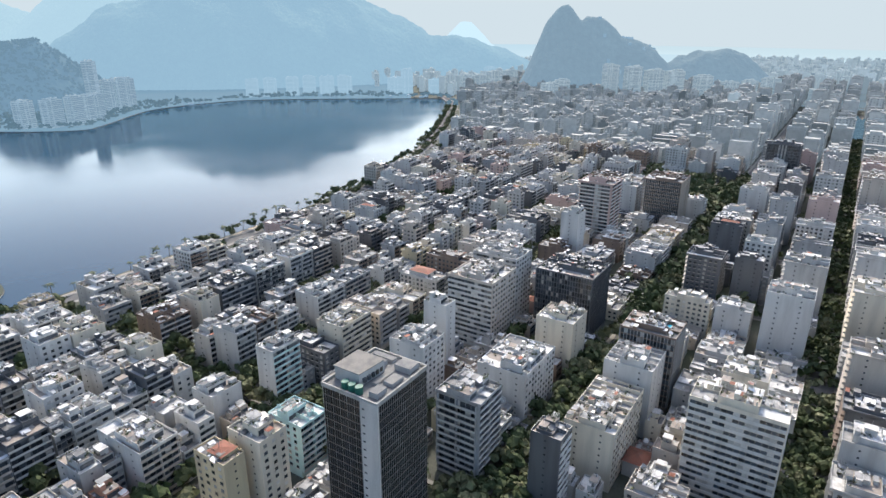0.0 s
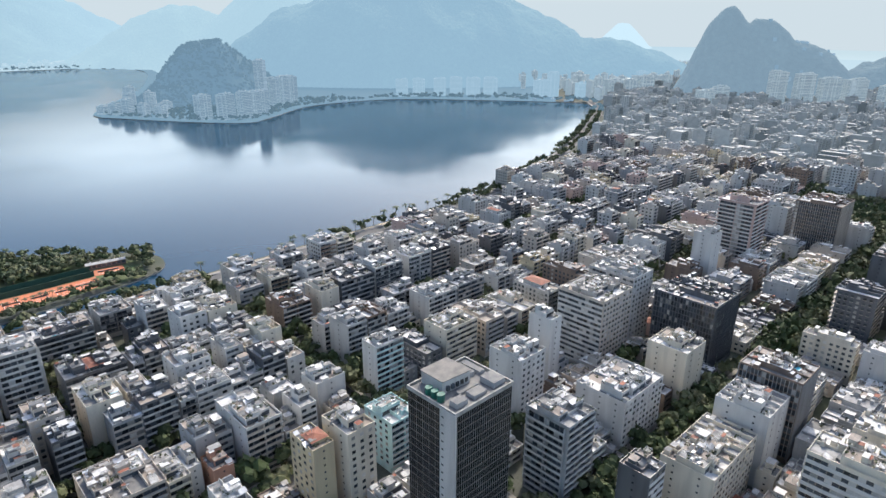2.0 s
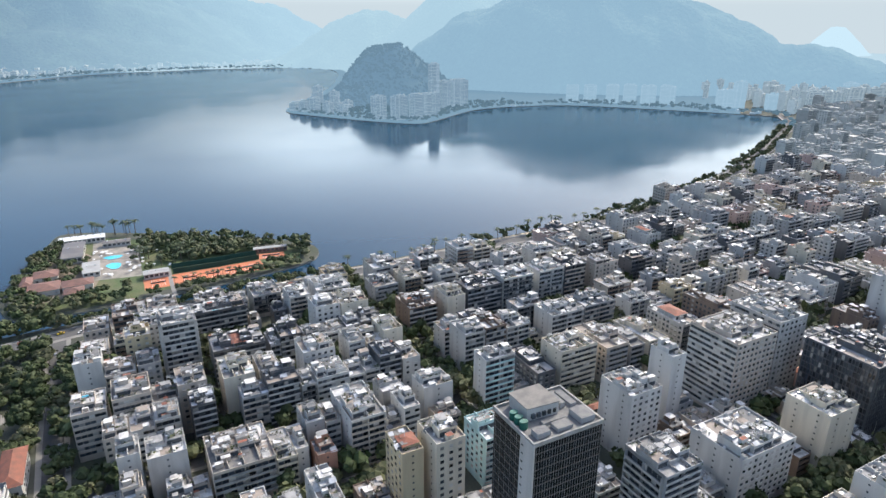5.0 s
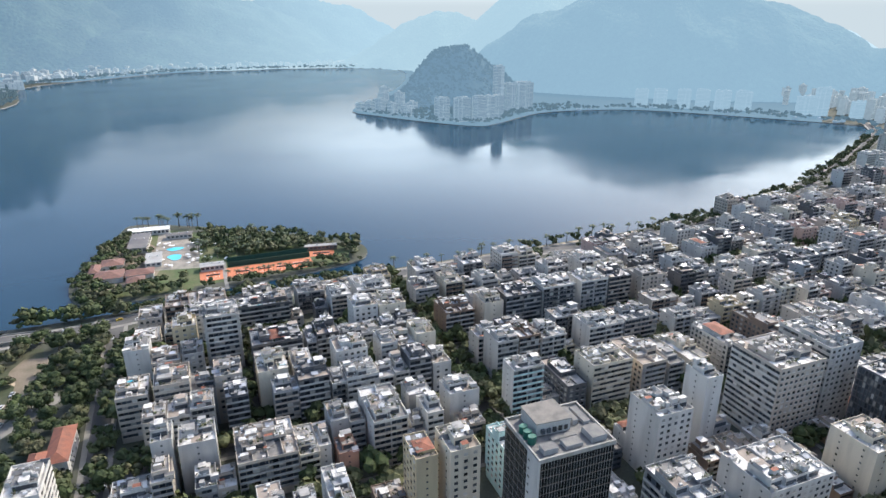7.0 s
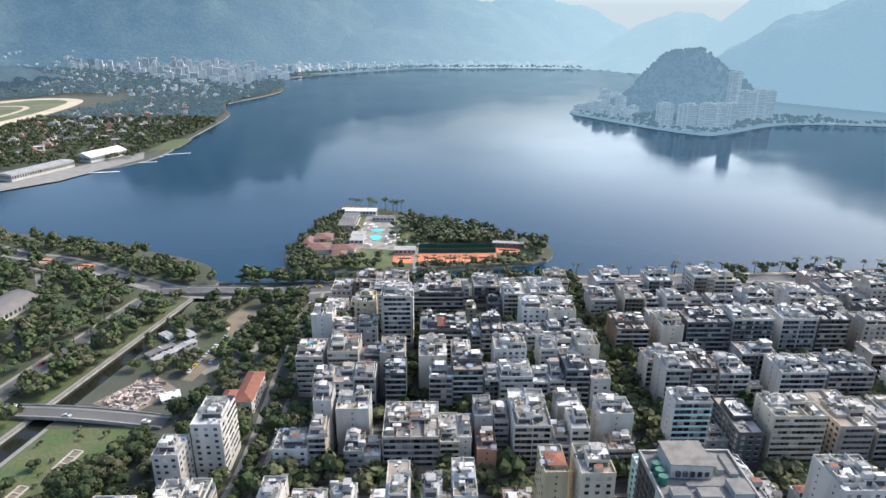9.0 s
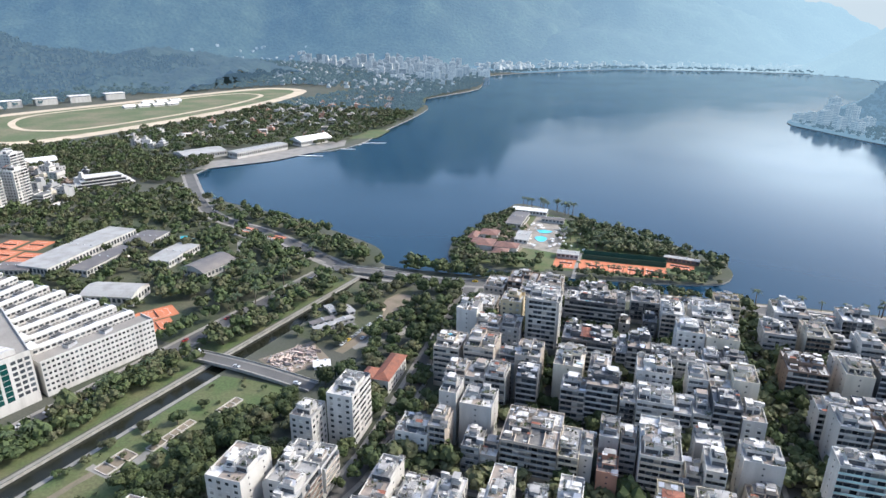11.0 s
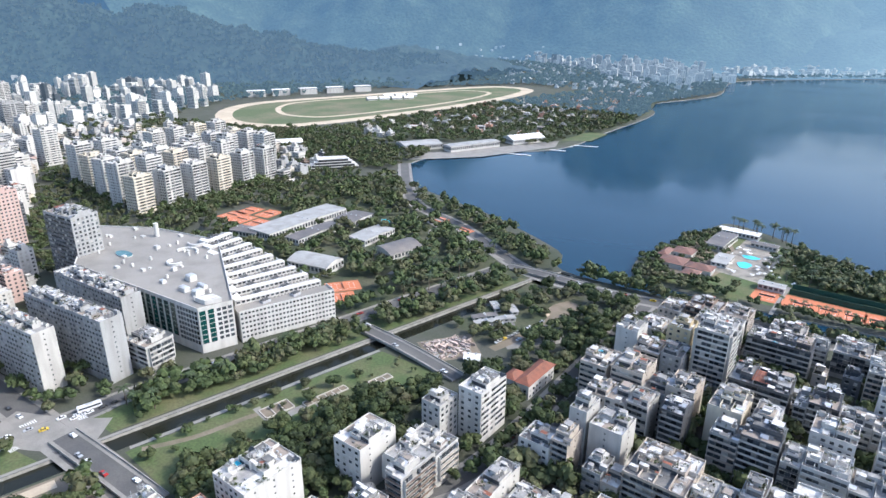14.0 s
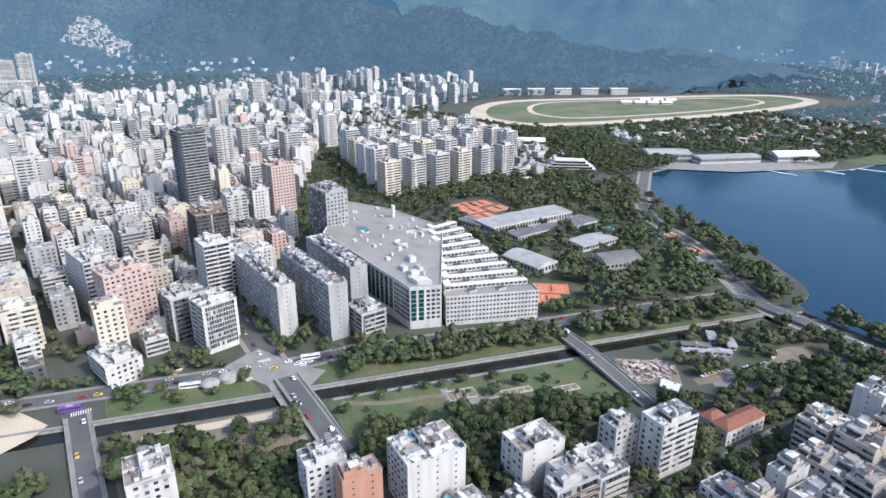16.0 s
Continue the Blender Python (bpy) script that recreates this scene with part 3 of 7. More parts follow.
def roofscape(parts, w, d, h, rng, wall, detail, fancy=True):
    """Everything on the roof of one block: parapet, penthouse, tank, machines, terraces."""
    deck = rng.choice(ROOFS)
    par, tank, bits, decks = (parts[k] for k in ("parapet", "water_tank", "rooftop_clutter", "roof_terrace"))
    t = 0.22
    ph = rng.uniform(0.7, 1.15)
    for x0, y0, x1, y1 in ((-w / 2, -d / 2, w / 2, -d / 2 + t), (-w / 2, d / 2 - t, w / 2, d / 2), (-w / 2, -d / 2 + t, -w / 2 + t, d / 2 - t), (w / 2 - t, -d / 2 + t, w / 2, d / 2 - t)):
        par.box(x0, y0, h, x1, y1, h + ph, wall)
    if detail == 0:
        if rng.random() < 0.8:
            a, b = w * rng.uniform(0.35, 0.7), d * rng.uniform(0.35, 0.65)
            cx, cy = rng.uniform(-1, 1) * (w - a) * 0.4, rng.uniform(-1, 1) * (d - b) * 0.4
            bits.box(cx - a / 2, cy - b / 2, h, cx + a / 2, cy + b / 2, h + rng.uniform(2.4, 4.5), wall, rng.choice(ROOFS))
            bits.box(cx - 1.5, cy - 1.5, h + 2, cx + 1.5, cy + 1.5, h + rng.uniform(4, 7), wall, rng.choice(ROOFS))
        return deck
    # terraces, each with its own deck, parted by low walls
    nx = max(1, round(w / rng.uniform(4.5, 8)))
    for i in range(nx):
        xa, xb = -w / 2 + t + (w - 2 * t) * i / nx, -w / 2 + t + (w - 2 * t) * (i + 1) / nx
        ys = rng.uniform(-0.25, 0.25) * d
        for ya, yb in ((-d / 2 + t, ys), (ys, d / 2 - t)):
            decks.box(xa, ya, h, xb, yb, h + rng.uniform(0.02, 0.12), rng.choice(ROOFS))
        if i and rng.random() < 0.7:
            bits.box(xa - 0.1, -d / 2 + t, h, xa + 0.1, d / 2 - t, h + rng.uniform(0.9, 2.2), wall)
    # penthouse in several stepped boxes
    a, b = w * rng.uniform(0.6, 0.9), d * rng.uniform(0.45, 0.72)
    cx, cy = rng.uniform(-1, 1) * (w - a) * 0.42, rng.uniform(-1, 1) * (d - b) * 0.38
    m = max(1, round(a / rng.uniform(4, 8)))
    top = h
    cells = []
    for i in range(m):
        xa, xb = cx - a / 2 + a * i / m, cx - a / 2 + a * (i + 1) / m
        ya, yb = cy - b / 2 * rng.uniform(0.55, 1.05), cy + b / 2 * rng.uniform(0.55, 1.05)
        ya, yb = max(ya, -d / 2 + 0.4), min(yb, d / 2 - 0.4)
        hh = rng.choice([1.6, 2.4, 2.6, 2.8, 2.9, 3.1]) if h > 12 else 2.4
        tiled = fancy and rng.random() < 0.015
        pent = Kit()
        parts["penthouse"].append(pent)
        pent.box(xa, ya, h, xb, yb, h + hh, wall, rng.choice(ROOFS))
        if tiled:
            pent.hip(xa - 0.3, ya - 0.3, xb + 0.3, yb + 0.3, h + hh + 0.02, 1.0, TILE)
        else:
            cells.append((xa, xb, ya, yb, h + hh))
            if rng.random() < 0.6:
                for x0, y0, x1, y1 in ((xa, ya, xb, ya + 0.15), (xa, yb - 0.15, xb, yb), (xa, ya + 0.15, xa + 0.15, yb - 0.15), (xb - 0.15, ya + 0.15, xb, yb - 0.15)):
                    pent.box(x0, y0, h + hh, x1, y1, h + hh + rng.uniform(0.3, 1.0), wall)
        for z in (h + 0.2, h + 3.0):
            if z + 2 < h + hh + 0.3:
                pent.pane("S", 0, -2 * ya, xa + 0.4, xb - 0.4, 0.05, z, z + 2.0, GLASS)
                pent.pane("N", 0, 2 * yb, xa + 0.4, xb - 0.4, 0.05, z, z + 2.0, GLASS)
    if not cells:
        cells = [(-2, 2, -2, 2, h)]
    # lift house and water tank
    xa, xb, ya, yb, top = rng.choice(cells)
    lw, ld = min(rng.uniform(2.6, 4.6), (xb - xa) * 0.95), min(rng.uniform(2.6, 4.6), (yb - ya) * 0.9)
    lx, ly = (xa + xb) / 2, ya + ld / 2 + rng.random() * (yb - ya - ld)
    lz = top + rng.uniform(1.0, 2.6)
    tank.box(lx - lw / 2, ly - ld / 2, top, lx + lw / 2, ly + ld / 2, lz, wall, rng.choice(ROOFS))
    tank.box(lx - lw / 2 - 0.2, ly - ld / 2 - 0.2, lz, lx + lw / 2 + 0.2, ly + ld / 2 + 0.2, lz + 0.18, CONCRETE, rng.choice(ROOFS))
    # machines, hatches, plants, lean-to roofs, panels
    area = w * d
    for _ in range(int(area / (7 if detail == 2 else 16)) + 4):
        if rng.random() < 0.45:
            xa, xb, ya, yb, z = rng.choice(cells)
            px, py = rng.uniform(xa + 0.5, xb - 0.5), rng.uniform(ya + 0.5, yb - 0.5)
        else:
            px, py, z = rng.uniform(-0.46, 0.46) * w, rng.uniform(-0.46, 0.46) * d, h + 0.1
            if any(c[0] - 0.5 < px < c[1] + 0.5 and c[2] - 0.5 < py < c[3] + 0.5 for c in cells):
                continue
        r = rng.random()
        if r < 0.34:
            s = rng.uniform(0.3, 0.75)
            bits.box(px - s, py - s * 0.7, z, px + s, py + s * 0.7, z + rng.uniform(0.5, 1.2), rng.choice([STEEL, STEEL, ROOF_LIGHT, ROOF_DARK]))
        elif r < 0.50:
            sx, sy, zz = rng.uniform(0.7, 2.0), rng.uniform(0.6, 1.3), rng.uniform(1.6, 2.5)
            bits.box(px - sx, py - sy, z, px + sx, py + sy, z + zz, wall, rng.choice([ROOF_LIGHT] * 5 + [ROOF_DARK] * 3 + [ROOF_GREY] * 3 + [TILE]))
        elif r < 0.62:
            sx, sy = rng.uniform(0.9, 2.0), rng.uniform(0.7, 1.4)
            tone = rng.choice([STEEL, GLASS, ROOF_LIGHT, ROOF_DARK])
            bits.poly([(px - sx, py - sy, z + 0.4), (px + sx, py - sy, z + 0.4), (px + sx, py + sy, z + 1.3), (px - sx, py + sy, z + 1.3)], tone)
            bits.box(px - sx, py + sy - 0.1, z, px + sx, py + sy, z + 1.29, CONCRETE)
        elif r < 0.86:
            for _ in range(4):
                planter(bits, px + rng.uniform(-1.6, 1.6), py + rng.uniform(-1, 1), z, rng.uniform(0.6, 1.1), rng)
        elif r < 0.862 and detail == 2 and w > 12:
            bits.box(px - 1.7, py - 1.1, z, px + 1.7, py + 1.1, z + 0.45, ROOF_LIGHT)
            bits.poly([(px - 1.5, py - 0.9, z + 0.48), (px + 1.5, py - 0.9, z + 0.48), (px + 1.5, py + 0.9, z + 0.48), (px - 1.5, py + 0.9, z + 0.48)], POOL)
        elif r < 0.93:
            bits.box(px - 0.25, py - 0.25, z, px + 0.25, py + 0.25, z + rng.uniform(1.2, 2.6), wall)
        else:
            for i in range(5):
                bits.box(px - 1.5, py - 1.1 + i * 0.5, z + 2.2, px + 1.5, py - 1.0 + i * 0.5, z + 2.32, WALLS["white"])
            for ex, ey in ((-1.45, -1.1), (1.45, -1.1), (-1.45, 1.0), (1.45, 1.0)):
                bits.box(px + ex - 0.06, py + ey - 0.06, z, px + ex + 0.06, py + ey + 0.06, z + 2.2, WALLS["white"])
    if rng.random() < 0.7:
        q = lz + 0.18
        bits.box(lx - 0.05, ly - 0.05, q, lx + 0.05, ly + 0.05, q + rng.uniform(1.5, 4), STEEL)
    return deck


WALL_WORDS = {"white": "white-painted", "chalk": "off-white", "cream": "cream-coloured", "ochre": "ochre yellow", "grey": "grey rendered", "beige": "beige tiled", "brown": "dark brown", "slate": "dark slate-clad",
              "pink": "pink tiled", "brick": "terracotta-coloured", "aqua": "pale aqua"}
STYLE_WORDS = {"balcony": "balconies along every storey", "strip": "long window bands", "punched": "rows of small windows", "grid": "a close grid of dark windows", "few": "nearly blank walls"}
FAR = {}


def building(x, y, w, d, h, wall="white", front="balcony", ends="few", rot=0.0, detail=1, seed=0, trim=None, name="apartment_building", roof=True, extra="", back=None, district="far_district", group="", joined=False):
    """One block w (along x) by d (along y), turned by rot degrees. detail 2: every storey a part; 1: joined storeys; 0: into the district."""
    rng = random.Random(seed * 7919 + int(x * 13) + int(y * 7))
    r = radians(rot)
    TAKEN.append((x, y, w, d, r))
    wm = WALLS[wall]
    tm = WALLS[trim] if trim else wm
    n = max(1, int((h - 0.6) / STOREY))
    h = max(h, n * STOREY + 0.3)
    z0 = h - n * STOREY - 0.1
    keys = ("outer_wall", "parapet", "water_tank", "rooftop_clutter", "roof_terrace")
    parts = {k: Kit() for k in keys}
    parts["penthouse"] = []
    deep = 1.45 if front == "balcony" else 0.0
    dd = d - deep * (2 if back is None or back == "balcony" else 1)
    deck = roofscape(parts, w, d, h, rng, wm, detail) if roof else ROOF_GREY
    off = 0.0 if dd == d - 2 * deep or dd == d else deep / 2
    parts["outer_wall"].box(-w / 2, -dd / 2 + off, -0.5, w / 2, dd / 2 + off, h, wm, deck)
    if deep:
        parts["outer_wall"].box(-w / 2, -d / 2, h - 0.3, w / 2, d / 2, h + 0.004, wm, deck, base=True)
    faces = [("S", front), ("N", back or front), ("E", ends), ("W", ends)]
    at = pose(x, y, 0, 0, 0, rot)
    if detail == 2:
        top = new(name)
        top.empty_display_size = 1
        top.matrix_basis = at
        tagged(top, f"{extra + ' ' if extra else ''}{WALL_WORDS[wall]} {'tower' if n > 11 else 'apartment block'} with {STYLE_WORDS[front]}", "building", group)
        for k in keys:
            if parts[k].f:
                parts[k].link(k, top, kind="stuff" if k.startswith("roof") else "")
        for k in parts["penthouse"]:
            k.link("penthouse", top)
        for face, style in faces:
            panes, one = Kit(), None
            for i in range(n):
                if i == 0 and style == "balcony" and rng.random() < 0.5:
                    continue
                g, b = storey_front(style, face, w, dd, rng, wm, tm)
                panes.add(g, 0, off, z=z0 + i * STOREY)
                if style == "balcony" and b.f:
                    one = one or b.mesh("balcony")
                    ob = new("balcony", one)
                    ob.parent = top
                    ob.matrix_basis = pose(0, off, z0 + i * STOREY)
                else:
                    panes.add(b, 0, off, z=z0 + i * STOREY)
            if panes.f:
                panes.link("window_face", top, kind="stuff")
        return top
    block = Kit()
    for k in keys:
        block.add(parts[k], 0, 0)
    for k in parts["penthouse"]:
        block.add(k, 0, 0)
    shell = Kit()
    for face, style in faces:
        if detail == 0 and style == "few":
            continue
        away = face == "N" or face == ("W" if x < 0 else "E")
        g, b = storey_front(style, face, w, dd, rng, wm, tm, coarse=detail == 0 or away)
        for i in range(n):
            shell.add(g, 0, off, z=z0 + i * STOREY)
            if detail == 1 or style == "balcony" and not away:
                shell.add(b, 0, off, z=z0 + i * STOREY)
    if detail == 1 and not joined:
        ob = block.link(name, at=at)
        tagged(ob, f"{extra + ' ' if extra else ''}{WALL_WORDS[wall]} {'tower' if n > 11 else 'apartment block'} with {STYLE_WORDS[front]}", "building", group)
        if shell.f:
            shell.link("facade", ob, kind="stuff")
        return ob
    k = FAR.setdefault(district, Kit())
    k.add(block, x, y, r)
    k.add(shell, x, y, r)


def rect(x0, x1, y0, y1, h, wall="white", front="balcony", ends="few", **kw):
    return building((x0 + x1) / 2, (y0 + y1) / 2, x1 - x0, y1 - y0, h, wall, front, ends, **kw)


# the towers and blocks that stand out
rect(279, 308, 148, 177, 42.5, "beige", "punched", "strip", detail=2, trim="white", extra="tall")
rect(316, 338, 152, 182, 44, "chalk", "punched", "strip", detail=2)
rect(321, 352, 106, 141, 40, "slate", "grid", "grid", detail=2, trim="slate")
rect(243, 252, 155, 169, 42, "white", "few", "few", detail=2)
rect(211, 229, 147, 167, 35, "white", "punched", "few", detail=2)
rect(182, 200, 100, 121, 38, "grey", "balcony", "balcony", detail=2, trim="chalk")
rect(225, 258, 101, 126, 28, "white", "punched", "few", detail=2)
rect(281, 301, 101, 122, 30, "cream", "few", "few", detail=2)
rect(181, 192, 66, 78, 36, "slate", "strip", "few", detail=2, trim="white")
rect(207, 246, 54, 75, 27, "cream", "punched", "few", detail=2)
rect(250, 272, 52, 74, 34, "white", "few", "few", detail=2)
rect(275, 296, 49, 75, 40, "brown", "grid", "grid", detail=2, trim="grey")
rect(224, 240, -2, 32, 44, "cream", "strip", "strip", detail=2, trim="white")
rect(257, 272, 8, 26, 40, "cream", "few", "few", detail=2)
rect(358, 378, -2, 21, 40, "white", "punched", "few", detail=1)
rect(105, 114, 156, 172, 37, "ochre", "few", "punched", detail=2)
rect(117.5, 130, 152, 169, 39.5, "cream", "punched", "few", detail=2)
rect(146, 161, 162, 181, 25, "aqua", "balcony", "punched", detail=2, trim="white")
rect(488, 513, 152, 181, 53, "pink", "balcony", "balcony", detail=1, trim="white")
rect(437, 452, 160, 174, 40, "white", "few", "few", detail=1)
rect(560, 594, 114, 147, 45, "brown", "grid", "grid", detail=1, trim="beige")
rect(766, 792, 40, 76, 52, "slate", "grid", "grid", detail=1, trim="slate")
rect(-40, -27, 199.3, 221, 27.5, "white", "punched", "strip", detail=2, trim="white")
rect(-52, -41, 186, 200, 22, "chalk", "punched", "punched", detail=2)
rect(-80, -60, 93, 120, 26, "white", "punched", "few", detail=2)
rect(-76, -66.5, 68, 85, 24, "brick", "few", "few", detail=2)
rect(-93, -80, 58, 75, 24, "white", "punched", "punched", detail=2)
rect(-108, -90, -5, 12, 34, "white", "balcony", "punched", detail=2)
rect(-63, -47, 140, 162, 23, "white", "punched", "few", detail=2)
rect(-43, -33.5, 150, 177, 17.5, "white", "punched", "balcony", detail=2)
rect(-33, -24.5, 140, 162, 20, "chalk", "balcony", "balcony", detail=2, trim="brown")
rect(-33, -25, 163, 179, 16.5, "white", "balcony", "balcony", detail=2, trim="beige")
rect(172, 189, 205, 217, 33.5, "white", "balcony", "few", detail=2, trim="aqua")
# houses along the streets, row by row: x from, x to, roof height, walls, front, y of the front, depth
ROW_C = [(-6, 9.3, 14.6, "white", "punched", 199, 15), (9.4, 17.4, 20.2, "beige", "balcony", 200, 15), (9.7, 18.1, 28, "chalk", "few", 216, 14), (20, 35.2, 24.1, "chalk", "few", 215, 16), (25.2, 33.6, 13.4, "grey", "strip", 199, 15), (33.8, 41.3, 10.8, "beige", "punched", 199, 15),
         (42.3, 67.3, 20.4, "beige", "balcony", 199, 27), (67.6, 76.2, 17.8, "cream", "balcony", 199, 22), (76.4, 81.8, 17.2, "white", "few", 203, 18), (83.6, 91.9, 22.9, "grey", "few", 211, 17), (84, 92.5, 15.5, "brick", "few", 197, 12), (92.6, 99.6, 19.5, "chalk", "strip", 212, 16),
         (100.3, 116.6, 25.5, "white", "balcony", 199.5, 29), (117.8, 125.4, 15, "chalk", "balcony", 199.5, 18), (125.6, 133.5, 23.9, "white", "strip", 199.5, 16), (123.1, 134.7, 22.6, "grey", "few", 219, 13), (140.5, 156, 24.5, "white", "few", 209.5, 14), (142.4, 154.3, 14, "beige", "strip", 198, 11)]
ROW_B = [(3.9, 14.7, 20, "beige", "punched", 244, 16), (14.9, 24.8, 20.5, "chalk", "strip", 244, 16), (25, 35.6, 22.5, "chalk", "balcony", 244, 16), (40.7, 51.3, 24.6, "slate", "balcony", 245, 16), (62.9, 74.8, 22, "grey", "balcony", 245, 13), (75, 90.4, 26.5, "slate", "balcony", 245, 16), (91.3, 98.6, 20.5, "chalk", "balcony", 245, 17),
         (98.9, 115.7, 22.2, "white", "strip", 245, 18), (116, 124, 18.8, "white", "balcony", 245, 17), (124.3, 132.2, 19.9, "chalk", "strip", 245, 17), (132.5, 144.8, 25.5, "slate", "balcony", 245, 17), (145.4, 155.6, 20.9, "white", "punched", 245, 16),
         (-7.9, 6.5, 23.8, "beige", "strip", 263, 20), (9, 25.4, 26.9, "beige", "strip", 263, 20), (25.6, 36.8, 20.3, "grey", "punched", 263, 18), (36.9, 50.1, 26.6, "beige", "punched", 263, 18), (57.4, 72.2, 26.5, "cream", "few", 259.5, 22), (75, 85.7, 23.8, "chalk", "strip", 264, 18), (98.1, 115.1, 26.7, "white", "punched", 265, 18),
         (122.5, 131.8, 27.5, "chalk", "strip", 264, 18), (132.7, 142.5, 24.6, "cream", "few", 264, 18), (142.7, 154, 29.5, "cream", "few", 264, 18),
         (184, 197, 25, "chalk", "balcony", 246, 19), (197.5, 211, 26, "brown", "balcony", 246, 19), (212, 228, 23, "white", "balcony", 246, 19), (244, 268, 23, "white", "balcony", 246, 19), (269, 293, 24, "grey", "balcony", 246, 19)]
ROW_A = [(-7.4, 5.3, 25.3, "white", "few", 308, 16), (5.7, 20.3, 18.7, "beige", "balcony", 302, 17), (16.8, 29.8, 28.6, "ochre", "punched", 322, 14), (21.1, 32.2, 21, "grey", "punched", 302, 17), (57.6, 85.1, 23.5, "slate", "balcony", 294, 20), (87.6, 93.1, 20, "grey", "balcony", 294, 18), (93.3, 105.8, 24, "slate", "balcony", 294, 18),
         (106.4, 119.7, 19.8, "chalk", "strip", 294, 16), (119.9, 131.4, 19.9, "white", "strip", 294, 16), (131.7, 140.4, 21.4, "grey", "balcony", 294, 15), (140.6, 154.8, 21.9, "slate", "balcony", 294, 15), (119, 134, 29, "white", "punched", 311, 18), (134.5, 151.5, 28, "cream", "few", 310, 20), (173.1, 192.6, 22.6, "brown", "balcony", 296, 22),
         (199, 212, 25, "cream", "few", 295, 19), (214, 240, 27, "slate", "balcony", 295, 19), (241, 265, 29, "white", "balcony", 295, 19), (270, 291, 29, "white", "balcony", 295, 19), (292, 310, 29, "slate", "balcony", 295, 19)]
ROW_SHORE = [(53, 86, 21, "slate", "balcony", 352, 18), (112.6, 126, 22.4, "white", "balcony", 347, 20), (130, 153, 24, "white", "balcony", 346, 22), (171.4, 189, 16.8, "grey", "strip", 349, 20)]
for _row in (ROW_C, ROW_B, ROW_A, ROW_SHORE):
    for _a, _b, _h, _w, _f, _y, _d in _row:
        rect(_a, _b, _y, _y + _d, _h, _w, _f, "few", detail=2, seed=int(_a + _y), trim="chalk" if _w in ("slate", "brown") and int(_a) % 2 else ("slate", "grey", None, "beige")[int(_a + _y) % 4] if _f == "balcony" else None)
rect(35.4, 52, 311, 332, 37, "chalk", "balcony", "balcony", detail=2, trim="white", extra="tall")
rect(47.5, 55.8, 141, 164, 36.6, "white", "few", "few", detail=2)
rect(71.5, 80.2, 149, 170, 32.6, "white", "few", "few", detail=2)
rect(60.1, 67.8, 148, 165, 28.9, "grey", "few", "few", detail=2)
rect(217, 241, 203, 221, 27, "cream", "strip", "few", detail=2)
# across the canal
SLAB = 7.5
building(-273, 90, 76, 12, 36, "chalk", "punched", "few", rot=SLAB, detail=2, extra="long slab-like")
building(-255, 118, 74, 13, 37.5, "grey", "punched", "few", rot=SLAB, detail=2, extra="long slab-like")
building(-286, 145, 76, 13, 34, "grey", "punched", "few", rot=5, detail=2, extra="long slab-like")
building(-370, 170, 34, 20, 58, "grey", "strip", "punched", rot=8, detail=2, trim="slate")
building(-300, 8, 18, 30, 42, "pink", "punched", "punched", rot=18, detail=2, trim="white")
building(-249, 53, 19, 22, 31, "white", "balcony", "grid", rot=15, detail=2, trim="white")
building(-272, 40, 14, 24, 29, "chalk", "balcony", "balcony", rot=15, detail=1, trim="slate")
building(-239, -4, 26, 20, 13, "white", "balcony", "punched", rot=18, detail=2)
building(-219, 141, 20, 18, 18, "chalk", "balcony", "balcony", rot=7, detail=2)
building(-497, 162, 24, 24, 54, "pink", "punched", "punched", rot=10, detail=1, trim="white")
building(-560, 90, 27, 27, 84, "slate", "balcony", "balcony", rot=12, detail=1, trim="grey")
building(-397, 77, 24, 26, 44, "brown", "grid", "grid", rot=8, detail=1, trim="slate")
building(-318, 66, 20, 18, 45, "white", "punched", "balcony", rot=8, detail=1)
building(-345, 85, 44, 26, 26, "white", "balcony", "balcony", rot=8, detail=1)
building(-345, -10, 40, 20, 40, "chalk", "punched", "strip", rot=16, detail=1)
building(-1180, 410, 34, 34, 46, "grey", "strip", "strip", detail=1)
for (bx, by, bh) in ((-1180, 440, 38), (-1390, 470, 62), (-1290, 330, 60), (-1330, 350, 58), (-1050, 210, 56), (-1085, 215, 56), (-720, 150, 58), (-690, 230, 52), (-760, 190, 50), (-830, 330, 48), (-640, -60, 56), (-760, -120, 52), (-520, -130, 46)):
    building(bx, by, 20, 22, bh, "chalk" if bh % 3 else "white", "punched", "strip", rot=8, detail=1)

# the estate of tall white blocks
for i in range(7):
    for j in range(5):
        ex, ey = -515 - 46 * j - 4 * i, 292 + 34 * i + 6 * j
        if (i + j) % 7 == 6 or inside(ex, ey, [(-460, 250), (-505, 262), (-470, 330)]):
            continue
        building(ex, ey, 17, 21, 40 + 3 * ((i * 3 + j * 5) % 3), "white" if (i + j) % 3 else "cream", "punched", "balcony" if (i + 2 * j) % 3 else "strip", rot=10, detail=1, extra="slender", group="estate towers")


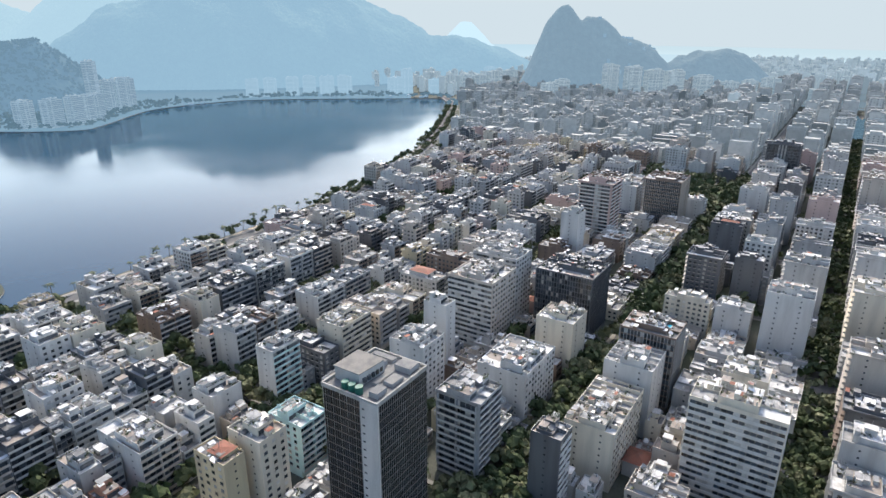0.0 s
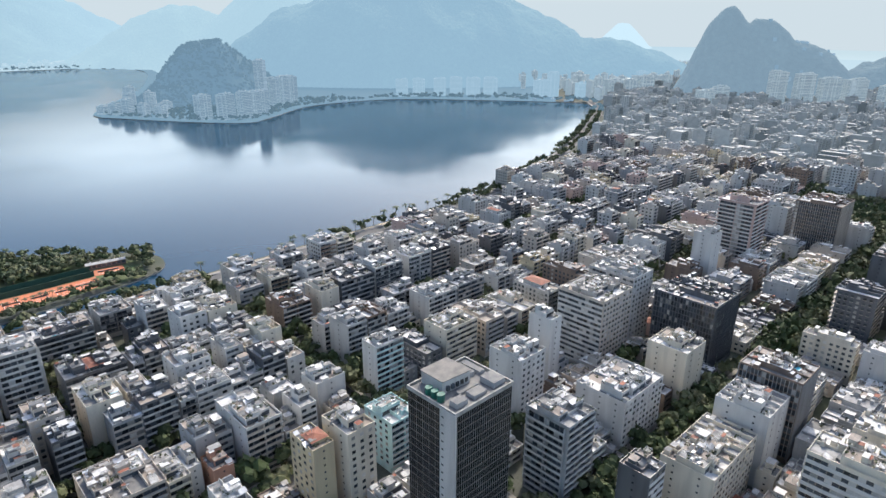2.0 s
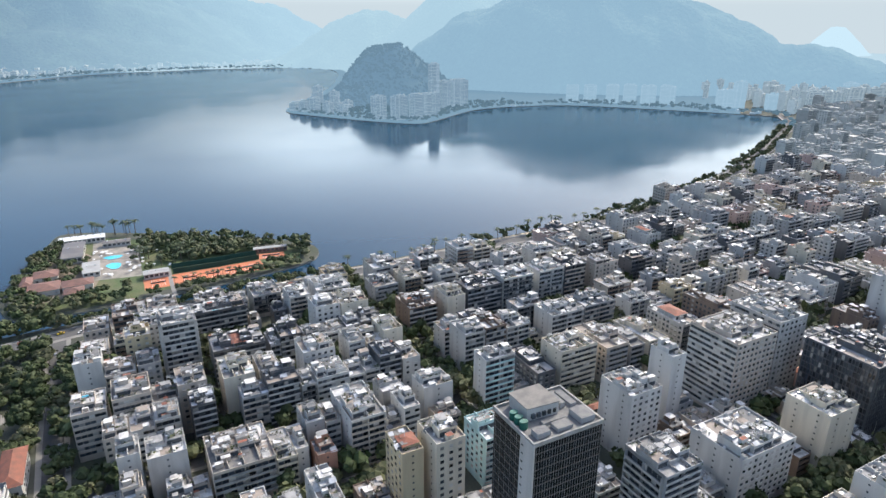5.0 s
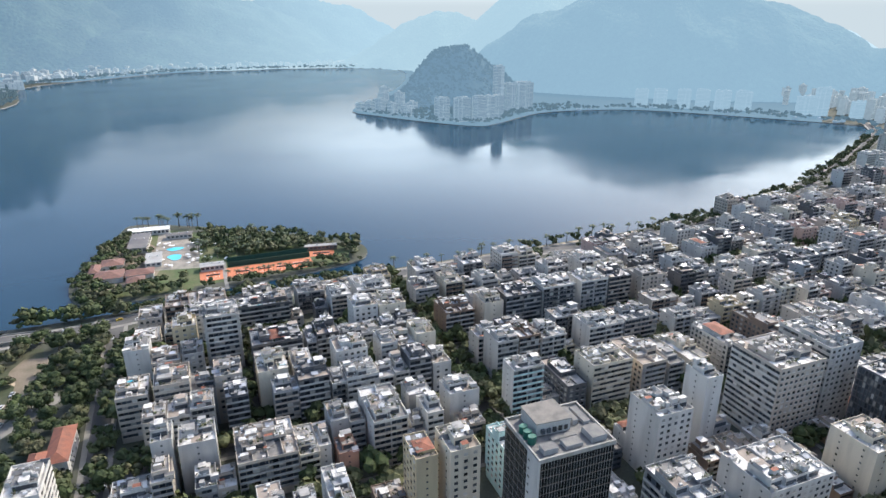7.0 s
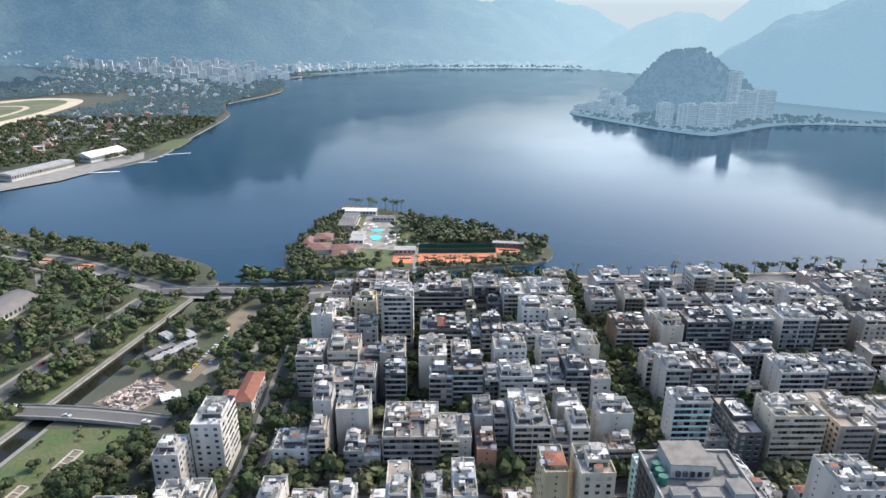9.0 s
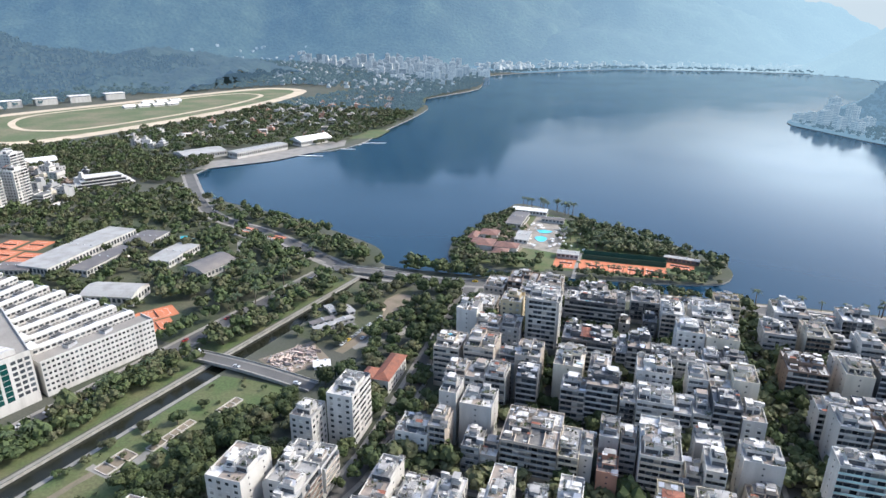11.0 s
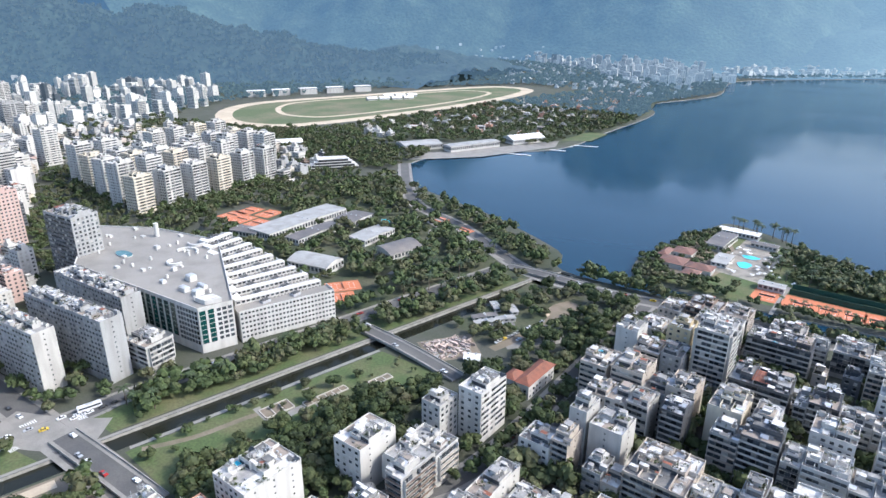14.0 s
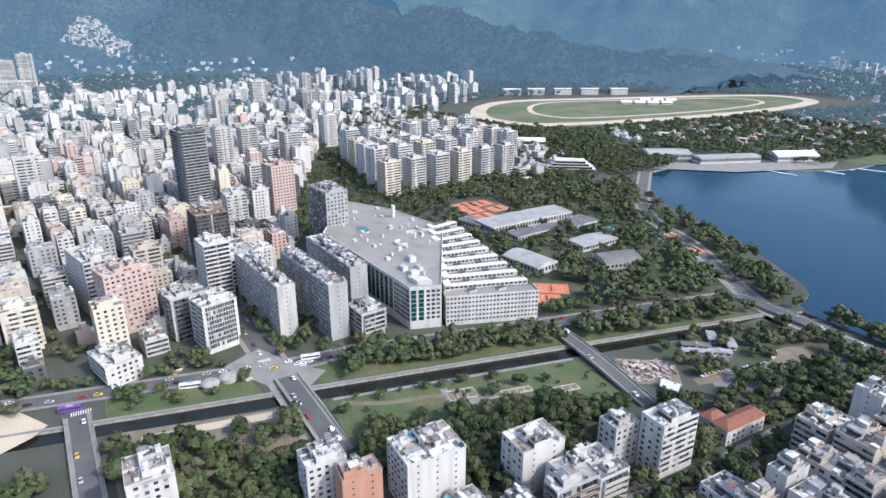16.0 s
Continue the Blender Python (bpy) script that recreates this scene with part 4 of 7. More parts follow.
# ---- the long white block with stepped terraces ----
def terraced_block():
    top = new("terraced_block")
    tagged(top, "huge white shopping and office block with stepped roof terraces", "building")
    white, grey = WALLS["white"], material("terrace_deck", (0.27, 0.25, 0.22), 0.85, stain=(0.21, 0.195, 0.17), scale=(0.05, 1.5), vary=0.2)
    WHITE_CAP = material("white_roof_coat", (0.72, 0.70, 0.66), 0.7, stain=(0.55, 0.53, 0.49), scale=(0.12, 1.5), vary=0.15)
    main = [(-208, 167), (-202, 187), (-306, 246), (-372, 231), (-421, 200), (-339, 154)]
    ROOF = 29.0
    k = Kit()
    k.prism(main, -0.5, ROOF, white, grey)
    k.link("outer_wall", top)
    rim = Kit()
    for i in range(6):
        a, b = Vector(main[i]), Vector(main[(i + 1) % 6])
        dirn = (b - a).normalized()
        nrm = Vector((dirn.y, -dirn.x))
        q = [a, b, b - nrm * 0.5, a - nrm * 0.5]
        rim.prism([tuple(p) for p in q], ROOF, ROOF + 1.2, white)
    rim.link("parapet", top)

    def face(a, b, z0, z1, floors, bays, pane, o=0.06, name="window_band", lo=0.28, hi=0.80):
        a, b = Vector(a), Vector(b)
        dirn = (b - a).normalized()
        nrm = Vector((dirn.y, -dirn.x))
        ln, fh = (b - a).length, (z1 - z0) / floors
        for fl in range(floors):
            w = Kit()
            for i in range(bays):
                p, q = a + dirn * (ln * (i + 0.14) / bays), a + dirn * (ln * (i + 0.86) / bays)
                z = z0 + fl * fh
                w.prism([tuple(p + nrm * o), tuple(q + nrm * o), tuple(q), tuple(p)][::-1], z + fh * lo, z + fh * hi, pane)
            w.link(name, top, kind="stuff")
    face((-339, 154), (-268, 161.0), 4, 27.5, 7, 24, GLASS, lo=0.2, hi=0.82)
    face((-266, 161.2), (-229, 164.9), 6, 28, 7, 6, GREEN_GLASS, name="glass_bay", lo=0.03, hi=0.95)
    face((-228, 165), (-209, 166.9), 5, 28, 7, 7, GLASS, lo=0.15, hi=0.85)
    face((-208, 167), (-205.2, 176.5), 6, 28, 7, 2, GREEN_GLASS, name="glass_bay", lo=0.03, hi=0.93)
    face((-205, 177), (-202.2, 186.5), 6, 28, 7, 3, GLASS, lo=0.2, hi=0.8)
    # terraces: rows that step up from the street towards the roof
    for i in range(10):
        f = i / 9
        s = Vector((-201 - 103 * f, 190 + 45 * f))
        e = Vector((-181 - 128 * f, 250 + 11 * f))
        z = 20.0 + 0.95 * i
        u = (e - s).normalized()
        n = Vector((u.y, -u.x))
        q = [s, e, e - n * 12.5, s - n * 12.5]
        row = Kit()
        row.prism([tuple(p) for p in q], -0.5, z, white, grey)
        ob = row.link("terrace", top)
        edge = Kit()
        edge.prism([tuple(s), tuple(e), tuple(e - n * 0.5), tuple(s - n * 0.5)], z, z + 1.3, white)
        edge.prism([tuple(e - u * 0.5), tuple(e), tuple(e - n * 12.5), tuple(e - u * 0.5 - n * 12.5)], z, z + 1.3, white)
        edge.link("parapet", ob)
        if i:
            zr = z + 2.3
            room = Kit()
            room.prism([tuple(s), tuple(e), tuple(e - n * 4.6), tuple(s - n * 4.6)], z, zr, white, WHITE_CAP)
            room.link("terrace_room", ob)
            strip = Kit()
            for b in range(int((e - s).length / 3.2)):
                p = s + u * (1.0 + 3.2 * b)
                q2 = p + u * 2.2
                strip.prism([tuple(p + n * 0.08), tuple(p), tuple(q2), tuple(q2 + n * 0.08)], z + 0.2, z + 1.5, GLASS)
            strip.link("window_band", ob, kind="stuff")
            saw = Kit()
            saw.prism([tuple(s + u * 0.2), tuple(s + u * 5), tuple(s + u * 5 - n * 11), tuple(s + u * 0.2 - n * 8)], z, z + 3.0, white, WHITE_CAP)
            saw.link("stair_head", ob)
        for kx in (0.3, 0.62):
            bits = Kit()
            c = s + (e - s) * kx - n * 8.4
            bits.box(c.x - 2.2, c.y - 3, z, c.x + 2.2, c.y + 3, z + 1.5, STEEL)
            for m in range(4):
                bits.box(c.x - 1.8, c.y - 2.6 + m * 1.5, z + 1.5, c.x + 1.8, c.y - 1.9 + m * 1.5, z + 2.3, ROOF_DARK)
            bits.link("air_conditioner", ob)
        floors = 6 if i == 0 else 1
        zb = 2.0 if i == 0 else z - 3.2
        for fl in range(floors):
            w = Kit()
            bays = int((e - s).length / 2.4)
            for b in range(bays):
                p, r2 = s + (e - s) * ((b + 0.2) / bays), s + (e - s) * ((b + 0.8) / bays)
                w.prism([tuple(p + n * 0.06), tuple(p), tuple(r2), tuple(r2 + n * 0.06)], zb + fl * 3.15 + 1.0, zb + fl * 3.15 + 2.3, GLASS)
            w.link("window_band", ob, kind="stuff")
        wn = Kit()
        for fl in range(3):
            for b in range(5):
                p, r2 = e - n * (12.5 * (b + 0.25) / 5), e - n * (12.5 * (b + 0.75) / 5)
                wn.prism([tuple(p), tuple(p + u * 0.06), tuple(r2 + u * 0.06), tuple(r2)], z - 3.2 * (fl + 1) + 0.8, z - 3.2 * (fl + 1) + 2.2, GLASS)
        wn.link("end_window_band", ob, kind="stuff")
    roof = Kit()
    rng = random.Random(5)
    for _ in range(46):
        px, py = rng.uniform(-385, -215), rng.uniform(158, 240)
        if not inside(px, py, main) or not inside(px + 8, py - 4, main) or not inside(px + 4, py + 6, main):
            continue
        s = rng.uniform(0.8, 2.4)
        if rng.random() < 0.5:
            roof.box(px - s, py - s * 0.6, ROOF, px + s, py + s * 0.6, ROOF + rng.uniform(0.8, 2.0), white)
        else:
            roof.box(px - 0.7, py - 0.7, ROOF, px + 0.7, py + 0.7, ROOF + 2.6, white)
    roof.link("rooftop_clutter", top, kind="stuff")
    sky = Kit()
    c = Vector((-333, 186))
    ring = [(c.x + 9 * math.cos(a), c.y + 4.5 * math.sin(a)) for a in [k * 0.3927 for k in range(16)]]
    sky.prism(ring, ROOF, ROOF + 0.7, white, material("skylight_glass", (0.10, 0.22, 0.22), 0.2, island=0.3, vary=0.3))
    sky.link("skylight", top)
    for cx, cy, r, a0, a1 in ((-300, 215, 9, 0.5, 3.4), (-288, 200, 6, 3.0, 6.6), (-312, 232, 7, 4.0, 7.4)):
        curb = Kit()
        n = 9
        for i in range(n):
            b0, b1 = a0 + (a1 - a0) * i / n, a0 + (a1 - a0) * (i + 1) / n
            curb.prism([(cx + r * math.cos(b0), cy + r * math.sin(b0)), (cx + r * math.cos(b1), cy + r * math.sin(b1)), (cx + (r - 1.2) * math.cos(b1), cy + (r - 1.2) * math.sin(b1)), (cx + (r - 1.2) * math.cos(b0), cy + (r - 1.2) * math.sin(b0))], ROOF, ROOF + 1.9, white, WHITE_CAP)
        curb.link("roof_curb", top, label="curved white roof upstand")
    for cx, cy, w2, d2, hh in ((-240, 178, 7, 4, 2.6), (-228, 180, 5, 6, 3.2), (-262, 176, 4, 3, 2.0), (-252, 190, 6, 5, 3.6), (-276, 192, 3, 3, 2.2), (-236, 188, 8, 3, 2.0)):
        unit = Kit()
        unit.box(cx - w2 / 2, cy - d2 / 2, ROOF, cx + w2 / 2, cy + d2 / 2, ROOF + hh, white, WHITE_CAP)
        for i in range(3):
            unit.box(cx - w2 / 2 + 0.3 + i * w2 / 3, cy - d2 / 2 + 0.4, ROOF + hh, cx - w2 / 2 - 0.3 + (i + 1) * w2 / 3, cy + d2 / 2 - 0.4, ROOF + 0.5 + hh, STEEL)
        unit.link("plant_room", top)
    stair = Kit()
    stair.prism([(-220, 173), (-211, 174), (-207, 183), (-216, 183)], ROOF, ROOF + 3, white, ROOF_LIGHT)
    stair.link("stair_house", top)
    chim = Kit()
    chim.prism([(-352 + 1.8 * math.cos(k * 0.785), 222 + 1.8 * math.sin(k * 0.785)) for k in range(8)], ROOF, ROOF + 11, white)
    chim.link("chimney", top)
    for cx, cy, w, d in ((-270, 185, 130, 40), (-320, 200, 100, 70), (-205, 225, 30, 60), (-250, 235, 90, 50)):
        TAKEN.append((cx, cy, w, d, 0.1))


terraced_block()

# red-tiled school by the park
def tiled_house(x0, x1, y0, y1, h, rise, name="tiled_house", label="white building with a hipped red tile roof", tile=TILE):
    top = new(name)
    top.matrix_basis = pose((x0 + x1) / 2, (y0 + y1) / 2, 0)
    tagged(top, label, "building")
    w, d = x1 - x0, y1 - y0
    TAKEN.append(((x0 + x1) / 2, (y0 + y1) / 2, w, d, 0.0))
    k = Kit()
    k.box(-w / 2, -d / 2, -0.5, w / 2, d / 2, h, WALLS["white"])
    k.link("outer_wall", top)
    r = Kit()
    r.hip(-w / 2 - 0.8, -d / 2 - 0.8, w / 2 + 0.8, d / 2 + 0.8, h + 0.01, rise, tile)
    r.link("roof", top)
    rng = random.Random(int(x0))
    for i in range(max(1, int(h / 3.2))):
        for face in "SEW":
            g, _ = storey_front("punched", face, w, d, rng, WALLS["white"], WALLS["white"])
            if g.f:
                ob = new("window_row", g.mesh("window_row"))
                tagged(ob, kind="stuff")
                ob.parent = top
                ob.matrix_basis = pose(0, 0, 0.2 + 3.1 * i)
    return top


tiled_house(-36.5, -28, 246, 274, 9, 2.6)
tiled_house(-43.5, -37.3, 246, 256, 9, 2.2)

# ---- the district between lagoon and sea ----
PALETTE = ["white"] * 8 + ["chalk"] * 8 + ["cream"] * 5 + ["grey"] * 6 + ["beige"] * 6 + ["brown", "brown", "slate", "slate", "slate", "ochre", "pink"]
def shore_y(x):
    pts = [(-100, 423), (-12, 424), (450, 449), (650, 494), (900, 600), (1050, 678), (1205, 765), (1400, 870), (2600, 900)]
    for (xa, ya), (xb, yb) in zip(pts, pts[1:]):
        if x <= xb:
            return ya + (yb - ya) * (x - xa) / (xb - xa)
    return 900


def street_y(k, x):
    """Street k from the sea; streets drift a little across the grid."""
    return (-12, 88, 191, 238.5, 288, 340, 404)[k] if k < 7 else 404 + 56 * (k - 6)


STREETS_X = [-13, 54, 168, 300, 415, 530, 650, 770, 890, 1010, 1130, 1250, 1370, 1500, 1640, 1790, 1950]
COUNT = {2: 0, 1: 0}


def row_of_houses(xa, xb, y0, y1, rng, zone, north):
    x = xa
    while x < xb - 8:
        w = rng.uniform(11, 22)
        if xb - (x + w) < 9:
            w = xb - x
        depth = (y1 - y0) * rng.uniform(0.8, 1.0)
        cy = (y1 - depth / 2 if north else y0 + depth / 2) + rng.uniform(-0.8, 0.8)
        cx = x + w / 2
        gap = rng.choice([0, 0, 0.3, 0.3, 1.5, 3.5])
        w2 = w - gap
        if zone == "low":
            h = rng.choice([10, 13, 16, 19, 19, 19, 22, 22, 22, 25])
        elif zone == "mid":
            h = rng.choice([7, 10, 13, 19, 22, 25, 28, 31, 34, 38])
        else:
            h = rng.choice([13, 19, 22, 25, 28, 31, 34, 40])
        if cx < 158 and 190 < cy < 340:
            h = min(h, rng.choice([7, 7, 10, 13]))      # sheds and low houses behind the street fronts
        elif cx < 420 and -12 < cy < 190:
            h = min(h, rng.choice([7, 7, 10, 13, 16, 22]))
        if 415 < cx < 560 and 90 < cy < 185:
            h = min(h, 16)                              # low houses round the tall pink tower
        if cx > 900:
            h += rng.choice([0, 0, 3, 6, 12])
        x += w
        if not free(cx, cy, w2, depth, gap=0.2):
            w2, depth = w2 * 0.62, depth * 0.62
            if not free(cx, cy, w2, depth, gap=0.2):
                continue
            h = min(h, 13)
        near = -110 < cx < 300 and -20 < cy < 430
        detail = 2 if near and COUNT[2] < 60 else 1 if cx < 850 else 0
        joined = detail == 1 and COUNT[1] >= 70
        COUNT[detail] = COUNT.get(detail, 0) + 1
        wall = rng.choice(PALETTE)
        front = rng.choice(["balcony"] * 6 + ["strip"] * 2 + ["punched"] * 2)
        trim = rng.choice([None, None, "grey", "beige", "chalk", "brown", "slate", "slate"])
        building(cx, cy, w2, depth, h, wall, front, rng.choice(["few", "few", "few", "punched"]), detail=detail, seed=int(cx), trim=trim, district="city_rooftops" if detail else "far_rooftops_east", joined=joined)


YARDS = []


def fill_blocks():
    rng = random.Random(11)
    for i in range(len(STREETS_X) - 1):
        for k in range(-1, 15):
            xa, xb = STREETS_X[i] + 5.5, STREETS_X[i + 1] - 5.5
            if STREETS_X[i] == 168:
                xa += 7
            xm = (xa + xb) / 2
            y0 = (street_y(k, xm) if k >= 0 else -118) + (12 if k == 1 else 7)
            y1 = street_y(k + 1, xm) - (12 if k == 0 else 7)
            lim = shore_y(xa) - 14
            if y0 > lim - 24:
                continue
            y1 = min(y1, lim)
            if i == 0 and k < 1:
                continue
            zone = "low" if k >= 2 else "mid" if k == 1 else "mid" if k == 0 else "high"
            if 600 < xm < 760 and k == 1:
                continue                                # the square with trees
            if k == -1 and xm < 150:
                continue
            depth = y1 - y0
            if depth > 80:
                row_of_houses(xa, xb, y0, y0 + 27, rng, zone, False)
                row_of_houses(xa, xb, y0 + 30, y1 - 30, rng, zone, True)
                row_of_houses(xa, xb, y1 - 27, y1, rng, zone, True)
            elif depth > 34:
                row_of_houses(xa, xb, y0, y0 + depth * 0.48, rng, zone, False)
                row_of_houses(xa, xb, y1 - depth * 0.48, y1, rng, zone, True)
            else:
                row_of_houses(xa, xb, y0, y1, rng, zone, True)
            YARDS.append((xa, xb, y0, y1))


# the near tower of dark windows with a white stair stripe
def dark_tower():
    x0, x1, y0, y1, h = 128.3, 155.6, 107.3, 130.0, 66.5
    w, d = x1 - x0, y1 - y0
    top = new("office_tower")
    top.matrix_basis = pose((x0 + x1) / 2, (y0 + y1) / 2, 0)
    tagged(top, "dark glass office tower with pale fins and a white stair stripe", "building")
    TAKEN.append(((x0 + x1) / 2, (y0 + y1) / 2, w, d, 0.0))
    rng = random.Random(3)
    k = Kit()
    k.box(-w / 2, -d / 2, -0.5, w / 2, d / 2, h, WALLS["slate"], ROOF_DARK)
    k.link("outer_wall", top)
    white = WALLS["chalk"]
    tinted = material("tinted_glass", (0.016, 0.017, 0.018), 0.25, island=0.6, vary=0.3, spec=0.3)
    rim = Kit()
    for a in ((-w / 2 - 0.4, -d / 2 - 0.4, w / 2 + 0.4, -d / 2 + 0.2), (-w / 2 - 0.4, d / 2 - 0.2, w / 2 + 0.4, d / 2 + 0.4), (-w / 2 - 0.4, -d / 2 + 0.2, -w / 2 + 0.2, d / 2 - 0.2), (w / 2 - 0.2, -d / 2 + 0.2, w / 2 + 0.4, d / 2 - 0.2)):
        rim.box(a[0], a[1], h - 0.6, a[2], a[3], h + 0.9, CONCRETE, base=True)
    rim.link("parapet", top)
    stripe = Kit()
    stripe.box(-w / 2 - 0.7, -d / 2 - 0.7, -0.5, -w / 2 + 0.02, -d / 2 + 6.4, h + 0.2, white)
    stripe_ob = stripe.link("stair_stripe", top, label="white rendered stair shaft")
    sw = Kit()
    for i in range(21):
        sw.box(-w / 2 - 0.75, -d / 2 + 4.6, 1.5 + i * STOREY, -w / 2 - 0.69, -d / 2 + 5.6, 2.1 + i * STOREY, GLASS, base=True)
    sw.link("stair_window", stripe_ob, kind="stuff")
    for face in "SNEW":
        span = w if face in "NS" else d
        g, b = Kit(), Kit()
        n = round(span / 1.05)
        for i in range(n):
            a, c = -span / 2 + span * i / n, -span / 2 + span * (i + 1) / n
            if face == "W" and a < -d / 2 + 6.4:
                continue
            g.pane(face, w, d, a + 0.04, c - 0.04, 0.05, 0.3, 3.05, tinted)
            b.side(face, w, d, a - 0.03, a + 0.03, 0.0, 0.12, 0.0, STOREY, WALLS["grey"] if face in "SE" or i % 3 == 0 else WALLS["slate"])
        lo = -span / 2 + (6.4 if face == "W" else 0)
        b.side(face, w, d, lo, span / 2, 0.0, 0.10, 0.0, 0.28, WALLS["slate"])
        b.side(face, w, d, lo, span / 2, 0.0, 0.13, 0.22, 0.30, WALLS["brown"])
        gm, bm_ = g.mesh("window_band"), b.mesh("fin_band")
        for i in range(21):
            for me, nm in ((gm, "window_band"), (bm_, "fin_band")):
                ob = new(nm, me)
                ob.parent = top
                ob.matrix_basis = pose(0, 0, 0.8 + i * STOREY)
                tagged(ob, kind="stuff")
    roof = material("tower_roof_screed", (0.21, 0.19, 0.165), 0.9, stain=(0.14, 0.13, 0.115), scale=(0.3, 2), vary=0.3)
    pent = Kit()
    pent.prism([(-8.5, 0), (3.5, -1.0), (3.5, 10.4), (-8.5, 10.4)], h, h + 4.6, WALLS["chalk"], roof)
    pent.prism([(-8.8, -0.3), (3.8, -1.3), (3.8, 10.7), (-8.8, 10.7)], h + 4.6, h + 5.0, CONCRETE, roof)
    for i in range(5):
        pent.box(-7 + i * 2.1, -1.1, h + 1, -5.8 + i * 2.1, 0.2, h + 2.6, GLASS)
    pent.link("penthouse", top)
    for a in ((-11, -9.5, -6, -6, 2.0), (-3, -9.5, 3, -5.5, 1.4), (6.5, -9.5, 12, -3, 2.2), (6, 1, 8, 9, 1.8), (9.5, 0, 12, 9, 1.2), (-5, -4.5, 4, -2.5, 0.9)):
        low = Kit()
        low.box(a[0], a[1], h, a[2], a[3], h + a[4], WALLS["grey"], ROOF_DARK)
        low.link("rooftop_room", top)
    green = material("green_tank_paint", (0.02, 0.13, 0.09), 0.5, vary=0.2)
    for i in range(3):
        t = Kit()
        cx, cy = -11.4, -2.4 + i * 2.9
        ring = [(cx + 1.5 * math.cos(q * 0.5236), cy + 1.2 * math.sin(q * 0.5236)) for q in range(12)]
        t.prism(ring, h, h + 2.8, green)
        t.link("cooling_tower", top, label="round green cooling tower")


dark_tower()
fill_blocks()


# ---- the western district across the canal, and the far shores ----
def scatter(poly, step, rng, heights, rot, detail, district, walls=PALETTE, size=(11, 21), keep=0.88, z=None):
    xs, ys = [p[0] for p in poly], [p[1] for p in poly]
    c, s = math.cos(radians(rot)), math.sin(radians(rot))
    made = 0
    R = max(max(xs) - min(xs), max(ys) - min(ys))
    mx, my = (min(xs) + max(xs)) / 2, (min(ys) + max(ys)) / 2
    n = int(R * 0.75 / step) + 1
    for i in range(-n, n + 1):
        for j in range(-n, n + 1):
            if i % 4 == 0 and j % 2 == 0 or rng.random() > keep:
                continue
            u, v = i * step + rng.uniform(-0.18, 0.18) * step, j * step * 0.95 + (4 if j % 3 == 0 else 0)
            x, y = mx + c * u - s * v, my + s * u + c * v
            if not inside(x, y, poly) or wet(x, y):
                continue
            w, d = rng.uniform(*size), rng.uniform(*size)
            if not free(x, y, w, d, radians(rot)):
                continue
            building(x, y, w, d, rng.choice(heights), rng.choice(walls), rng.choice(["balcony", "strip", "punched", "punched"]), rng.choice(["few", "punched", "strip"]), rot=rot, detail=detail(x, y) if callable(detail) else detail, seed=i * 31 + j, district=district, joined=True)
            made += 1
    return made


_rng = random.Random(23)
scatter([(-86, 40), (-14, 20), (-14, 182), (-44, 182), (-56, 120), (-72, 86)], 15, _rng, [5, 7, 7, 10, 10, 13], 2, 2, "city_rooftops", PALETTE, size=(11, 15.5), keep=0.95)
scatter([(-52, 92), (-14, 92), (-14, 145), (-50, 140)], 11.5, _rng, [5, 7, 10, 13, 16], 4, 1, "city_rooftops", PALETTE, size=(8, 11), keep=1.0)
scatter([(-20, 0), (100, 20), (100, 76), (-14, 76)], 17, _rng, [10, 13, 16, 19, 22, 28], 0, 1, "city_rooftops", PALETTE, size=(12, 17), keep=0.9)
def yard_houses(xa, xb, ya, yb, step, rng):
    """Low houses with tiled or flat roofs that fill the gaps inside the blocks."""
    y = ya
    while y < yb:
        x = xa
        while x < xb:
            w, d = rng.uniform(6.5, 11), rng.uniform(6.5, 11)
            px, py = x + rng.uniform(-2, 2), y + rng.uniform(-2, 2)
            x += step
            road = min(abs(px - s) for s in STREETS_X) < 8 + w / 2 or min(abs(py - street_y(k, px)) for k in range(8)) < 8 + d / 2
            if road or py > shore_y(px) - 22 or rng.random() > 0.8 or not free(px, py, w, d, 0, 0.4):
                continue
            wall = rng.choice(PALETTE)
            if rng.random() < 0.35:
                k = Kit()
                h = rng.uniform(4, 9)
                k.box(-w / 2, -d / 2, -0.3, w / 2, d / 2, h, WALLS[wall])
                k.hip(-w / 2 - 0.4, -d / 2 - 0.4, w / 2 + 0.4, d / 2 + 0.4, h + 0.02, 2.2, TILE)
                FAR.setdefault("city_rooftops", Kit()).add(k, px, py)
                TAKEN.append((px, py, w, d, 0.0))
            else:
                building(px, py, w, d, rng.choice([4, 7, 7, 10, 10, 13]), wall, "punched", "few", detail=1, seed=int(px * 7 + py), district="city_rooftops", joined=True)
        y += step


yard_houses(60, 420, -100, 420, 10.5, _rng)
PALE = ["white"] * 7 + ["chalk"] * 6 + ["cream"] * 3 + ["beige"] * 2 + ["grey"] * 4 + ["pink", "slate"]
scatter([(-235, -330), (-262, 20), (-300, 40), (-330, 130), (-420, 150), (-480, 160), (-700, 260), (-1100, 420), (-1100, -330)], 22, _rng, [10, 13, 13, 16, 19, 22, 25, 28, 34], 8, lambda x, y: 1 if x > -640 else 0, "far_rooftops_west", PALE)
scatter([(-240, -330), (-262, 20), (-300, 40), (-330, 130), (-480, 160), (-700, 260), (-1100, 420), (-1100, -330)], 14, _rng, [4, 5, 7, 7, 10, 13], 8, 0, "far_rooftops_west", PALETTE, size=(8, 12), keep=0.75)
